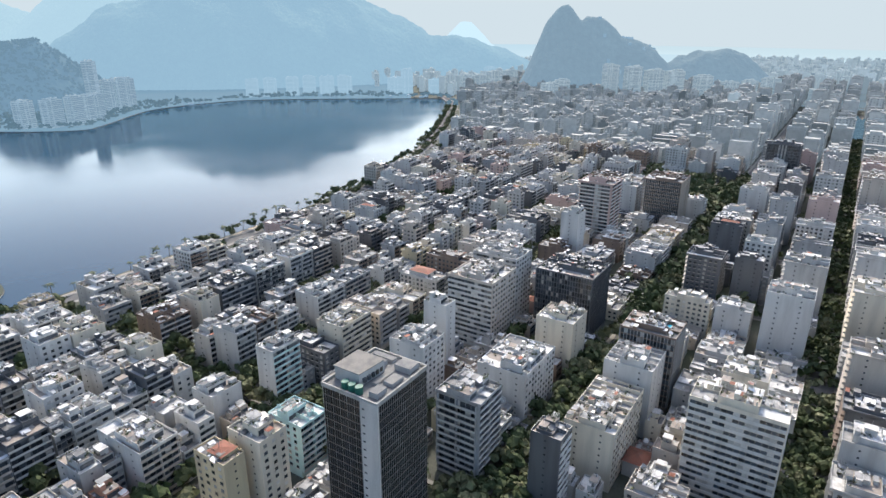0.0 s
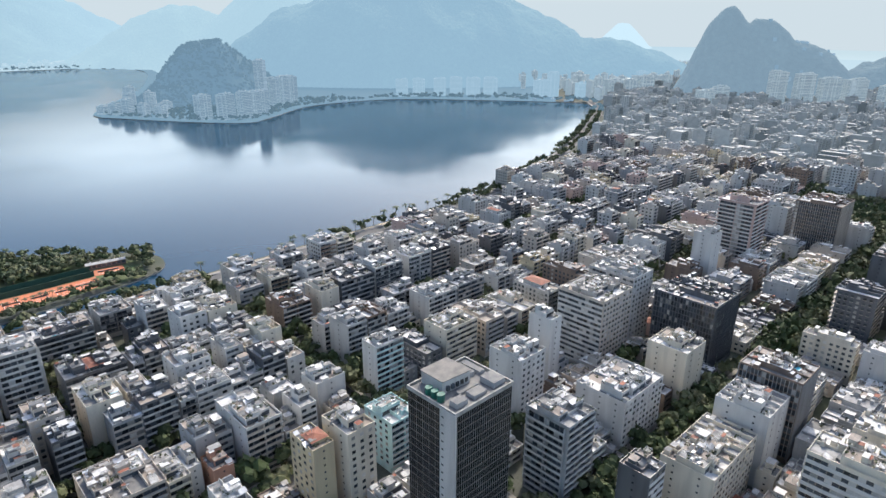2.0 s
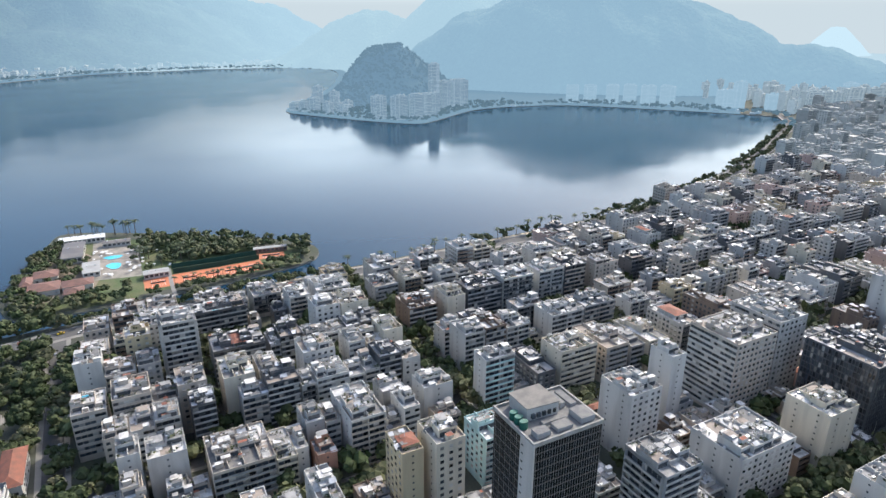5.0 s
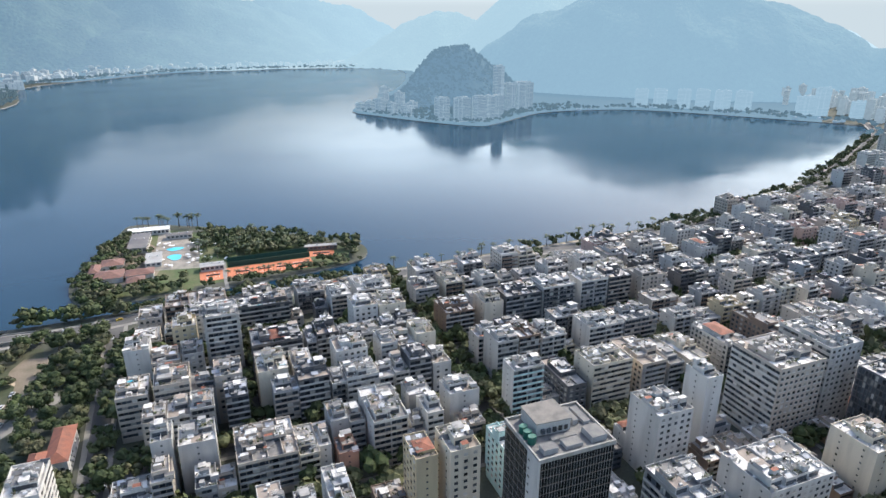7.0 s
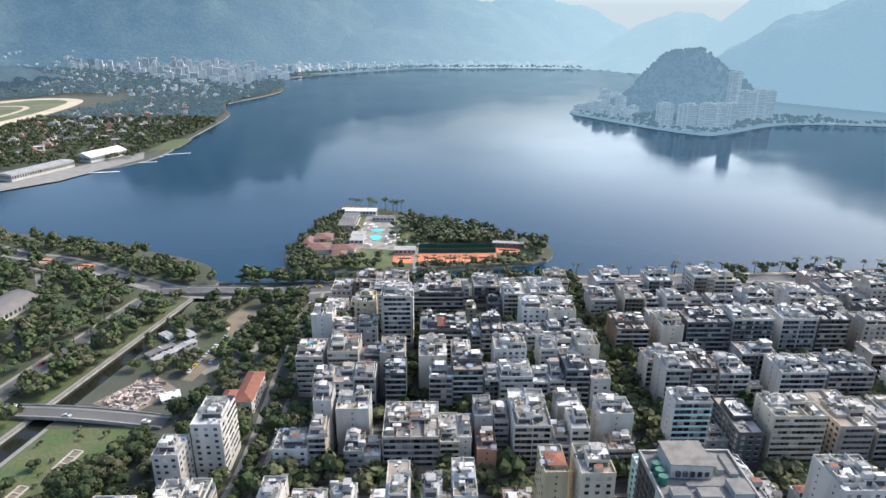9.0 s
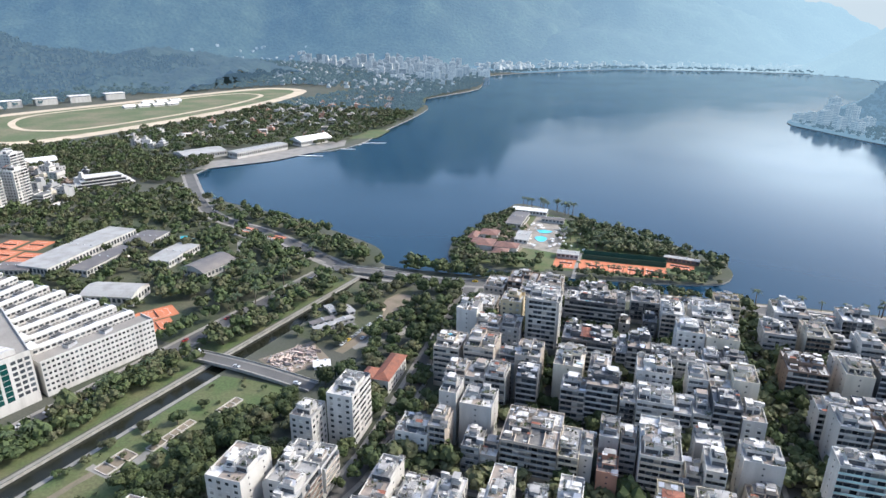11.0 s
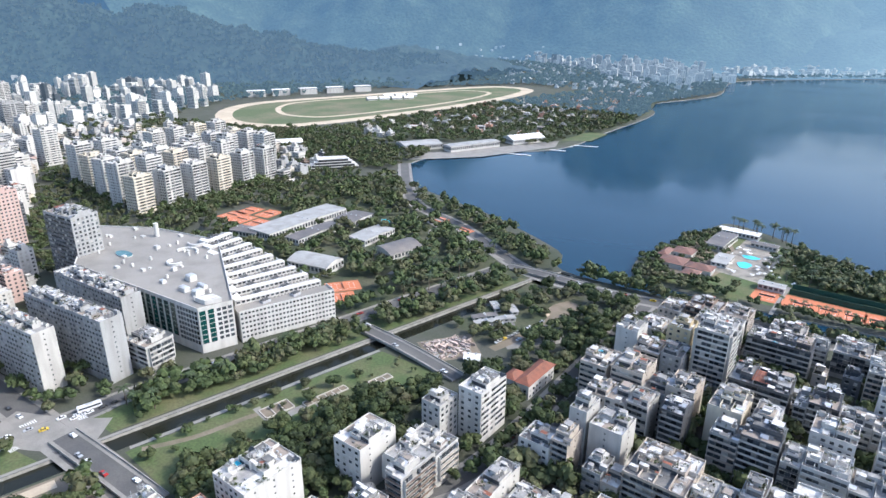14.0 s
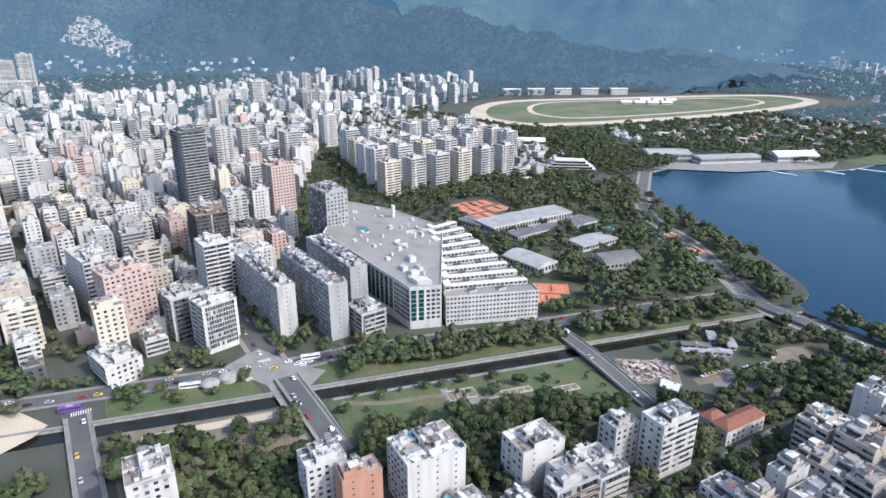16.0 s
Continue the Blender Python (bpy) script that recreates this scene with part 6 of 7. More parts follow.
for hx, hy, hw, hd in ((-34, 492, 20, 18), (-12, 490, 20, 14), (-14, 474, 12, 12), (-34, 520, 16, 16), (-46, 508, 7, 18), (-3, 522, 12, 26)):
    tiled_house(hx - hw / 2, hx + hw / 2, hy - hd / 2, hy + hd / 2, 4.5, 2.4, "club_house", "white club house with dark red tile roof", OLD_TILE) if hx != -3 else hall("club_house", hx, hy, hw, hd, 4, 0.8, 0, W, METAL_ROOF, "grey-roofed club house by the pool")
patch("pavement_island", [(-40, 470), (-4, 470), (2, 500), (-2, 560), (-22, 600), (-38, 560), (-46, 510)], 0.022, EARTH, "worn ground between the club houses")
patch("lawn_island", [(-20, 447), (26, 449), (30, 460), (22, 487), (0, 485), (-12, 466)], 0.03, GRASS, "green lawn of the island club")
patch("terrace_island", [(-4, 500), (32, 494), (34, 560), (22, 600), (-2, 600)], 0.03, TERRACE, "pale paved pool terrace on the island")
patch("ground_island", [(-40, 450), (150, 462), (160, 500), (60, 560), (20, 605), (-30, 615), (-52, 500)], 0.012, GRASS, "shaded grass under the island trees")
patch("ground_court_skirt", [(32, 461), (122, 464), (122, 486), (32, 484)], 0.035, CLAY, "orange clay run-off round the courts")


def pool(x, y, a, b, rot, label="turquoise swimming pool with pale rim"):
    top = new("swimming_pool")
    top.matrix_basis = pose(x, y, 0, 0, 0, rot)
    tagged(top, label, "pool")
    rim, wtr = Kit(), Kit()
    ring = [(a * math.cos(q * 0.3927) * (1 + 0.18 * math.sin(q * 1.2)), b * math.sin(q * 0.3927)) for q in range(16)]
    rim.prism([(p[0] * 1.15, p[1] * 1.12) for p in ring], 0.0, 0.25, PAVING)
    rim.link("rim", top)
    wtr.poly([(*p, 0.27) for p in ring], POOL)
    wtr.link("water_surface", top)


pool(13, 549, 7, 5, 0)
pool(13, 527, 5.5, 8, 10)
for nx0, nx1, ny in ((54, 100, 487), (100, 122, 488)):
    for off in (0, 12):
        k = Kit()
        k.box(nx0, ny + off, 0, nx1, ny + off + 0.3, 4, GREEN_NET)
        k.link("windbreak", label="tall green windbreak netting beside courts", category="fence")
patch("ground_green_courts", [(56, 488), (120, 489), (120, 499), (56, 498)], 0.04, GREEN_NET, "dark green hard courts")
_u = random.Random(9)
for _ in range(60):
    ux, uy = _u.uniform(-2, 56), _u.uniform(500, 566)
    if math.hypot(ux - 13, uy - 537) < 14:
        continue
    k = Kit()
    s = _u.uniform(1.2, 1.9)
    for q in range(8):
        a0, a1 = q * 0.7854, (q + 1) * 0.7854
        k.poly([(s * math.cos(a0), s * math.sin(a0), 2.1), (s * math.cos(a1), s * math.sin(a1), 2.1), (0, 0, 2.8)], WHITE_ROOF if _u.random() < 0.7 else ROOF_LIGHT)
    k.box(-0.05, -0.05, 0, 0.05, 0.05, 2.2, STEEL)
    k.link("parasol", at=pose(ux, uy, 0), label="open white parasol on the pool terrace", category="parasol")
ribbon("path_island", [(51, 440), (51, 470), (52, 500)], 3, 0.16, PAVING, "pale path between the tennis courts", curve=False)

# clubs west of the canal
hall("sports_club", -356, 367, 28, 100, 8, 0.8, 3, W, METAL_ROOF, "long grey-roofed sports club")
hall("sports_club", -321, 355, 16, 56, 6, 0.8, 3, W, DARK_ROOF, "dark-roofed wing of the sports club")
hall("club_house", -324, 408, 24, 34, 6, 0.8, 8, W, DARK_ROOF, "dark flat-roofed club house with pale eaves")
hall("club_house", -275, 383, 20, 42, 6, 0.9, 3, W, METAL_ROOF, "blue-grey roofed white club house")
hall("arched_hall", -231, 369, 34, 25, 6, 4, 80, C, DARK_ROOF, "arched dark-roofed sports hall by the park", arched=True)
hall("domed_hall", -261, 303, 38, 24, 7, 3.0, 12, W, METAL_ROOF, "white vaulted gymnasium among trees", arched=True)
hall("dark_shed", -372, 318, 30, 16, 6, 0.8, 15, C, DARK_ROOF, "low dark-roofed club shed beside courts")
hall("sports_hall", -684, 618, 44, 30, 8, 3, 55, C, WHITE_ROOF, "white vaulted sports hall", arched=True)
for cx, cy in ((-436, 366), (-412, 372), (-418, 344), (-395, 345), (-438, 346)):
    tennis_court(cx, cy, 20, 24, 8)
tennis_court(-216, 290, 18, 26, -35)
tennis_court(-203, 276, 16, 20, -35)
tennis_court(-262, 468, 18, 12, -10, "red hard court in the lakeside park")
tennis_court(-222, 456, 18, 10, -10, "red hard court in the lakeside park")
pool(-330, 405, 6, 10, 0)
pool(-592, 532, 16, 12, 30)
pool(-300, 430, 7, 4, 0)
for i in range(4):
    k = Kit()
    L = 66 - 9 * i
    arc = [(-16 + 3.5 * i + 4 * math.sin(t * 0.5 * math.pi), -L / 2 + L * t) for t in [q / 8 for q in range(9)]]
    k.prism(arc + [(14, L / 2), (14, -L / 2)], 3.6 * i - (0.3 if i == 0 else 0), 3.6 * i + 2.6, GLASS, W)
    k.prism([(p[0] - 1.5, p[1]) for p in arc] + [(15, L / 2 + 1), (15, -L / 2 - 1)], 3.6 * i + 2.6, 3.6 * i + 3.6, W, ROOF_LIGHT)
    if i == 0:
        curvy = k.link("curved_block", at=pose(-520, 560, 0, 0, 0, -35), label="white block of curved stepped terraces", category="building")
    else:
        k.link("terrace", curvy)
TAKEN.append((-520, 560, 40, 70, radians(-35)))
# rowing clubs on the water
hall("rowing_club", -515, 738, 62, 40, 8, 3, 62, C, METAL_ROOF, "broad grey-roofed rowing club by the water")
hall("rowing_grandstand", -448, 786, 92, 22, 9, 0.8, 70, C, METAL_ROOF, "long pale stand facing the lagoon")
hall("rowing_hall", -415, 885, 62, 34, 8, 5, 66, W, WHITE_ROOF, "white-roofed boat hall by the lagoon")
patch("pavement_rowing", [(-470, 660), (-400, 745), (-352, 880), (-372, 930), (-450, 760), (-500, 690)], 0.03, PAVING, "pale quay in front of the rowing clubs")
patch("lawn_lakeside", [(-372, 935), (-330, 960), (-336, 1040), (-372, 1040)], 0.03, GRASS, "lakeside lawn")
for ja, jb in (((-392, 790), (-350, 800)), ((-372, 850), (-325, 862)), ((-366, 870), (-332, 900)), ((-352, 905), (-300, 925))):
    ribbon("jetty", [ja, jb], 3.5, -0.3, WHITE_ROOF, "floating white jetty", curve=False, kind="structure", thick=0.5)


# racecourse
def loop_ribbon(name, pts, width, z, mat, label):
    P = [Vector(p) for p in spline(pts, 8)]
    k, n = Kit(), len(P)
    for i in range(n):
        ta, tb = (P[(i + 1) % n] - P[i - 1]).normalized(), (P[(i + 2) % n] - P[i]).normalized()
        na, nb = Vector((-ta.y, ta.x)) * width / 2, Vector((-tb.y, tb.x)) * width / 2
        a, b = P[i], P[(i + 1) % n]
        k.poly([(*(a - na), z), (*(b - nb), z), (*(b + nb), z), (*(a + na), z)], mat)
    return tagged(k.link(name), label, "track", kind="structure")


TRACK = [(-1100, 795), (-985, 712), (-890, 712), (-826, 770), (-777, 1000), (-757, 1305), (-795, 1540), (-880, 1590), (-960, 1520), (-1080, 1150), (-1145, 920)]
patch("lawn_racecourse", TRACK, 0.05, TURF, "green infield of the racecourse", smooth=8)
loop_ribbon("track_sand", TRACK, 34, 0.1, SAND, "broad pale sand racetrack")
_mid = Vector((-945, 1130))
INNER = [tuple(_mid + (Vector(p) - _mid) * 0.70) for p in TRACK]
loop_ribbon("track_inner", INNER, 12, 0.12, SAND, "narrow inner training track")
for i, (gx, gy) in enumerate(((-1262, 985), (-1240, 1045), (-1210, 1110), (-1180, 1175), (-1145, 1245))):
    g = new("grandstand")
    g.matrix_basis = pose(gx, gy, 0, 0, 0, 62)
    tagged(g, "racecourse grandstand with a wide pale canopy", "grandstand", "grandstands")
    k = Kit()
    for s in range(6):
        k.box(-22, -2 - s * 2.2, 0, 22, -s * 2.2, 3 + s * 1.4, CONCRETE)
    k.link("seating", g, kind="stuff")
    k = Kit()
    k.box(-22, -20, 0, 22, -15.2, 13, C)
    k.link("rear_block", g)
    k = Kit()
    k.box(-23, -20, 15, 23, 2, 15.6, WHITE_ROOF, base=True)
    k.link("canopy", g)
    k = Kit()
    for px in (-20, -7, 7, 20):
        k.box(px - 0.3, -16, 11, px + 0.3, -15.4, 15, CONCRETE)
    k.link("canopy_frame", g)
for i in range(7):
    hall("marquee", -985 + 17 * (i % 4) - 10 * (i // 4), 1120 + 26 * (i % 4) + 70 * (i // 4), 24, 15, 4, 4, 62, W, WHITE_ROOF, "white marquee on the racecourse infield")

# round the crossing: striped crossings, kiosk, worn paths
def zebra(x, y, turn, n=9, length=4.0):
    k = Kit()
    for i in range(n):
        k.box(-n * 0.55 + i * 1.1, -length / 2, 0, -n * 0.55 + i * 1.1 + 0.55, length / 2, 0.012, WHITE_LINE)
    k.link("crosswalk", at=pose(x, y, 0.085, 0, 0, turn), label="white striped pedestrian crossing on asphalt", category="road marking")


for _z in ((-208, -23, 90), (-214, 72, 90), (-200, 92, 0), (-183, 78, 90), (-201, 60, 10)):
    zebra(*_z)


def kiosk(x, y):
    top = new("round_kiosk")
    top.matrix_basis = pose(x, y, 0)
    tagged(top, "round pale concrete kiosk with a domed roof", "kiosk")
    TAKEN.append((x, y, 10, 10, 0.0))
    ring = [(math.cos(q * 0.3927), math.sin(q * 0.3927)) for q in range(16)]
    k = Kit()
    k.prism([(4.2 * a, 4.2 * b) for a, b in ring], -0.3, 2.8, C, C)
    k.link("outer_wall", top)
    k = Kit()
    steps = ((5.2, 2.8), (4.6, 3.5), (3.2, 4.2), (1.2, 4.6))
    for (ra, za), (rb, zb) in zip(steps, steps[1:]):
        for q in range(16):
            (a0, b0), (a1, b1) = ring[q], ring[(q + 1) % 16]
            k.poly([(ra * a0, ra * b0, za), (ra * a1, ra * b1, za), (rb * a1, rb * b1, zb), (rb * a0, rb * b0, zb)], CONCRETE)
    k.poly([(1.2 * a, 1.2 * b, 4.6) for a, b in ring], CONCRETE)
    k.link("roof", top)


kiosk(-200, 40)
kiosk(-202.5, 50)
ribbon("path_dirt_park", [(-168, 2), (-166, 20), (-162, 42), (-158, 63)], 6, 0.045, SAND, "pale trodden dirt path under the trees")
ribbon("path_dirt_lawn", [(-151, 98), (-140, 118), (-134, 140), (-131, 150)], 3.5, 0.045, EARTH, "worn dirt path on the lawn")
ribbon("path_car_lane", [(-74, 280), (-70, 296), (-65, 328), (-66, 348)], 6.5, 0.045, EARTH, "worn pale lane with parked cars in the park")
patch("ground_dirt_clearing", [(-73, 346), (-60, 344), (-54, 356), (-57, 371), (-70, 373), (-75, 360)], 0.04, EARTH, "bare trodden clearing between the trees")
TAKEN.append((-65, 358, 17, 24, 0))
ribbon("path_park_lake", [(-316, 471), (-259, 451), (-196, 431), (-150, 412)], 3.5, 0.05, PAVING, "pale path through the lakeside park")
ribbon("path_park_clubs", [(-205, 330), (-214, 380), (-250, 440)], 4, 0.05, PAVING, "pale lane beside the clubs")

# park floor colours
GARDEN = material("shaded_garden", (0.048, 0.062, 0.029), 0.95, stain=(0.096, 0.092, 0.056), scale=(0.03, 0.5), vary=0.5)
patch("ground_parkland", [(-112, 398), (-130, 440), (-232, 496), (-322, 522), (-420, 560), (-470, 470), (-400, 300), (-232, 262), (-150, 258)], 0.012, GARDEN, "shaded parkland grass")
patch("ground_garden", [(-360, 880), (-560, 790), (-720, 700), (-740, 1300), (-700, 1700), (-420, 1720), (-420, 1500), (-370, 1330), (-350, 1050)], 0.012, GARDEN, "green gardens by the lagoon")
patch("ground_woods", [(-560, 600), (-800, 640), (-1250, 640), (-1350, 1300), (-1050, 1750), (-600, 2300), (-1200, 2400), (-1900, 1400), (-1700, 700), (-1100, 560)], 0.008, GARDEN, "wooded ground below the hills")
patch("ground_square", [(605, 100), (760, 100), (760, 178), (605, 178)], 0.1, GRASS, "shaded city square")
patch("ground_market", [(-112, 290), (-60, 288), (-50, 330), (-62, 385), (-108, 385)], 0.015, GARDEN, "worn earth among sheds and trees")
patch("ground_sandlot", spline([(-75, 352), (-67, 371), (-57, 357), (-66, 340)], 4), 0.03, SAND, "pale sand lot")
patch("ground_car_park", [(-74, 292), (-46, 326), (-40, 318), (-66, 286)], 0.035, PAVING, "dusty car park")
patch("ground_building_site", [(-116, 258), (-96, 288), (-74, 270), (-92, 246)], 0.03, EARTH, "bare building site")


def rubble():
    rng = random.Random(31)
    pink = material("broken_masonry", (0.52, 0.42, 0.36), 0.9, stain=(0.40, 0.33, 0.29), island=0.35, scale=(0.4, 3), vary=0.3)
    k = Kit()
    for _ in range(420):
        x, y = rng.uniform(-114, -78), rng.uniform(248, 286)
        if not inside(x, y, [(-114, 259), (-96, 285), (-80, 268), (-93, 249)]):
            continue
        s, a = rng.uniform(0.3, 1.5), rng.uniform(0, 3)
        c = Kit()
        c.box(-s, -s * rng.uniform(0.2, 0.8), 0, s, s * rng.uniform(0.2, 0.8), rng.uniform(0.2, 1.4), pink if rng.random() < 0.8 else CONCRETE)
        k.add(c, x, y, a)
    for _ in range(14):
        x, y = rng.uniform(-108, -88), rng.uniform(256, 278)
        k.box(x, y, 0, x + rng.uniform(3, 7), y + 0.3, rng.uniform(1, 2.4), pink)
        k.box(x, y, 0, x + 0.3, y + rng.uniform(3, 6), rng.uniform(1, 2.4), pink)
    tagged(k.link("rubble"), "pinkish broken walls and rubble of a demolished building", "rubble", kind="stuff")


rubble()
hall("site_tent", -76, 262, 9, 6, 2, 2.2, 30, W, WHITE_ROOF, "small white site tent", arched=True)
for i, (mx, my, ml) in enumerate(((-101, 312, 17), (-95, 306, 17), (-88, 318, 13), (-84, 308, 15), (-104, 330, 12), (-92, 333, 12))):
    hall("market_shed", mx, my, 4.6, ml, 2.6, 0.5, -38 if i < 4 else 50, C, METAL_ROOF if i % 3 else DARK_ROOF, "low metal-roofed shed in the park")


def lawn_beds():
    """Low stone frames and paved paths on the lawn."""
    stone = material("bed_stone", (0.46, 0.42, 0.36), 0.9, stain=(0.34, 0.31, 0.26), island=0.3, scale=(0.3, 3), vary=0.25)
    for cx, cy, w, l, walls in ((-127, 158, 9, 16, 3), (-116, 182, 4.5, 26, 6), (-104, 212, 5, 14, 3)):
        top = new("garden_bed")
        top.matrix_basis = pose(cx, cy, 0, 0, 0, -11)
        tagged(top, "low stone-edged garden bed on the lawn", "garden bed", "garden beds")
        k = Kit()
        k.box(-w / 2, -l / 2, 0, w / 2, l / 2, 0.12, stone, EARTH)
        k.link("base", top)
        for s in (-1, 1):
            e = Kit()
            e.box(s * w / 2 - 0.35, -l / 2, 0, s * w / 2 + 0.35, l / 2, 0.55, stone)
            e.link("kerb", top)
        for i in range(walls + 1):
            e = Kit()
            y = -l / 2 + l * i / walls
            e.box(-w / 2 + 0.35, y - 0.3, 0, w / 2 - 0.35, y + 0.3, 0.5, stone)
            e.link("kerb", top)
    patch("path_lawn_cross", [(-131, 178), (-107, 171), (-106, 174), (-130, 182)], 0.06, PAVING, "stone path across the lawn")
    patch("path_lawn_square", [(-137, 150), (-118, 147), (-115, 168), (-120, 169), (-122, 150), (-136, 154)], 0.055, PAVING, "stone path round the garden bed")


lawn_beds()


# parks and street trees
tree_spots([(-118, 92), (-70, 92), (-50, 175), (-52, 182), (-75, 238), (-98, 190), (-112, 150)], 7.5, 0.9, (0.8, 1.3))
tree_spots([(-150, 92), (-112, 92), (-98, 236), (-128, 236)], 13, 0.22, (0.5, 0.8))
tree_spots([(-60, 182), (-8, 182), (-8, 395), (-70, 395), (-62, 250), (-75, 238)], 9.5, 0.5, (0.8, 1.4))
tree_spots([(canal_x(280) + CANAL + 4, 285), (-62, 285), (-62, 395), (canal_x(390) + CANAL + 4, 390)], 11, 0.6)
tree_spots([(-165, -10), (-95, -10), (-85, 72), (-145, 72)], 8.5, 0.7)
tree_spots([(-160, -110), (-60, -110), (-95, -30), (-160, -30)], 8, 0.8)
tree_spots([(canal_x(95) - 30, 95), (canal_x(95) - 8, 95), (canal_x(250) - 8, 250), (canal_x(250) - 40, 250)], 8, 0.85, (0.8, 1.4))
tree_spots([(canal_x(-10) - 28, -12), (canal_x(-10) - 6, -12), (canal_x(66) - 6, 62), (canal_x(66) - 30, 58)], 9, 0.45, (0.5, 0.9))
tree_spots([(-290, -60), (-222, -40), (-205, -110), (-290, -130)], 9, 0.7)
NEAR_TREES = len(TREES)
tree_spots([(-152, 92), (-114, 92), (-102, 150), (-88, 236), (-128, 236)], 7, 0.22, (0.18, 0.4))
tree_spots([(canal_x(95) + CANAL + 3, 95), (canal_x(95) + CANAL + 12, 95), (canal_x(160) + CANAL + 10, 160), (canal_x(160) + CANAL + 3, 160)], 5, 0.6, (0.25, 0.6))
tree_spots([(-165, -12), (-100, -12), (-92, 74), (-150, 74)], 6, 0.3, (0.2, 0.5))
tree_spots([(-190, 255), (-128, 255), (-112, 395), (-130, 450), (-230, 500), (-330, 530), (-430, 580), (-440, 480), (-330, 440), (-250, 400), (-250, 330)], 9, 0.8, (0.8, 1.4))
tree_spots([(-430, 300), (-330, 440), (-440, 480), (-520, 560), (-560, 520), (-520, 420), (-480, 330)], 11, 0.45)
for _k in range(1, 6):
    for _x in range(-10, 800, 9):
        for _o in ((-4.6, 4.6) if _k > 1 else (-4.6, -1.6, 1.6, 4.6)):
            if _trng.random() < (0.75 if _k > 1 else 0.85):
                TREES.append((_x + _trng.uniform(-3, 3), street_y(_k, _x) + _o * (1.8 if _k == 1 else 1), _trng.uniform(0.9, 1.5)))
for _y in range(60, 395, 7):
    for _o in (-6, 6):
        _xx = -95 + (_y + 60) * 0.4 if _y < 120 else -23 + min(0, (_y - 180) * 0.6)
        if _trng.random() < 0.8 and free(_xx + _o, _y, 2, 2, 0, 1.5):
            TREES.append((_xx + _o, _y + _trng.uniform(-2, 2), _trng.uniform(0.7, 1.1)))
for _x in range(60, 1400, 8):
    for _o in (-8, -3, 3, 8):
        if _trng.random() < 0.8:
            TREES.append((_x + _trng.uniform(-3, 3), -13 + _o, _trng.uniform(0.8, 1.2)))
for _x in STREETS_X[1:8]:
    for _y in range(-5, int(shore_y(_x)) - 20, 9):
        for _o in (-4.6, 4.6):
            if _trng.random() < (0.9 if _x == 168 else 0.5):
                TREES.append((_x + _o, _y + _trng.uniform(-3, 3), _trng.uniform(0.8, 1.35)))
tree_spots([(162, 190), (181, 190), (181, 350), (162, 350)], 7, 0.85, (0.7, 1.1))
tree_spots([(610, 108), (750, 100), (760, 172), (610, 180)], 9, 0.85, (0.9, 1.4))
tree_spots([(440, 437), (650, 480), (900, 585), (1050, 664), (1270, 800), (1240, 800), (1040, 690), (890, 600), (640, 494), (440, 448)], 8, 0.9, (0.6, 1.0))
tree_spots([(-1000, 640), (-880, 660), (-760, 740), (-700, 1250), (-650, 1700), (-380, 1750), (-420, 1480), (-380, 1330), (-360, 1050), (-370, 880), (-560, 760), (-560, 640)], 11.5, 0.72, (0.8, 1.4))
tree_spots([(-560, 560), (-470, 600), (-560, 760), (-800, 700), (-800, 600)], 11, 0.7, (0.8, 1.3))
tree_spots([(-480, 300), (-470, 600), (-800, 700), (-1050, 640), (-1000, 400), (-700, 260)], 12, 0.75, (0.7, 1.2))
tree_spots([(-400, 1620), (-440, 2200), (-600, 2440), (-1300, 2800), (-1750, 2350), (-1200, 1800), (-900, 1650)], 22, 0.75, (1.2, 2.0))
tree_spots([(-1500, 650), (-1180, 650), (-1180, 1100), (-1050, 1650), (-650, 1750), (-700, 2050), (-1500, 1700), (-1700, 1000)], 24, 0.7, (1.4, 2.2))
tree_spots([(-1650, -330), (-1200, -330), (-1150, 500), (-1700, 600), (-2000, 300)], 30, 0.55, (1.2, 2.0))
tree_spots([(-1050, -330), (-230, -330), (-262, 40), (-470, 170), (-1050, 400)], 14, 0.55, (0.6, 1.1))
tree_spots([(-440, 2260), (-230, 2505), (20, 2715), (490, 2785), (800, 2710), (900, 2760), (480, 2850), (0, 2790), (-280, 2560), (-500, 2300)], 16, 0.7, (0.9, 1.5))
tree_spots([(900, 1215), (763, 1215), (700, 1190), (612, 1120), (640, 1160), (760, 1240), (1050, 1230), (1230, 1000), (1300, 830), (1280, 820), (1190, 960), (1021, 1170)], 15, 0.75, (0.9, 1.5))
for (_xa, _ya), (_xb, _yb) in (((300, 428), (450, 436)), ((450, 436), (640, 479)), ((640, 479), (890, 583)), ((890, 583), (1040, 661)), ((1040, 661), (1200, 751)), ((1200, 751), (1310, 850))):
    _L = math.hypot(_xb - _xa, _yb - _ya)
    for _i in range(int(_L / 6)):
        _t = (_i + _trng.random()) * 6 / _L
        for _o in (-8, 8, 14):
            if _trng.random() < (0.85 if _xa >= 450 else 0.45):
                TREES.append((_xa + (_xb - _xa) * _t - _o * (_yb - _ya) / _L, _ya + (_yb - _ya) * _t + _o * (_xb - _xa) / _L, _trng.uniform(0.7, 1.15)))
TREES[NEAR_TREES:] = [t for t in TREES[NEAR_TREES:] if not wet(t[0], t[1])]
tree_spots([(-235, -60), (-262, 20), (-480, 0), (-480, 150), (-330, 140), (-225, 150), (-212, 90), (-214, 20)], 10, 0.75, (0.55, 1.0))
tree_spots([(-640, 150), (-400, 130), (-420, 300), (-480, 420), (-700, 420)], 12, 0.7, (0.6, 1.0))
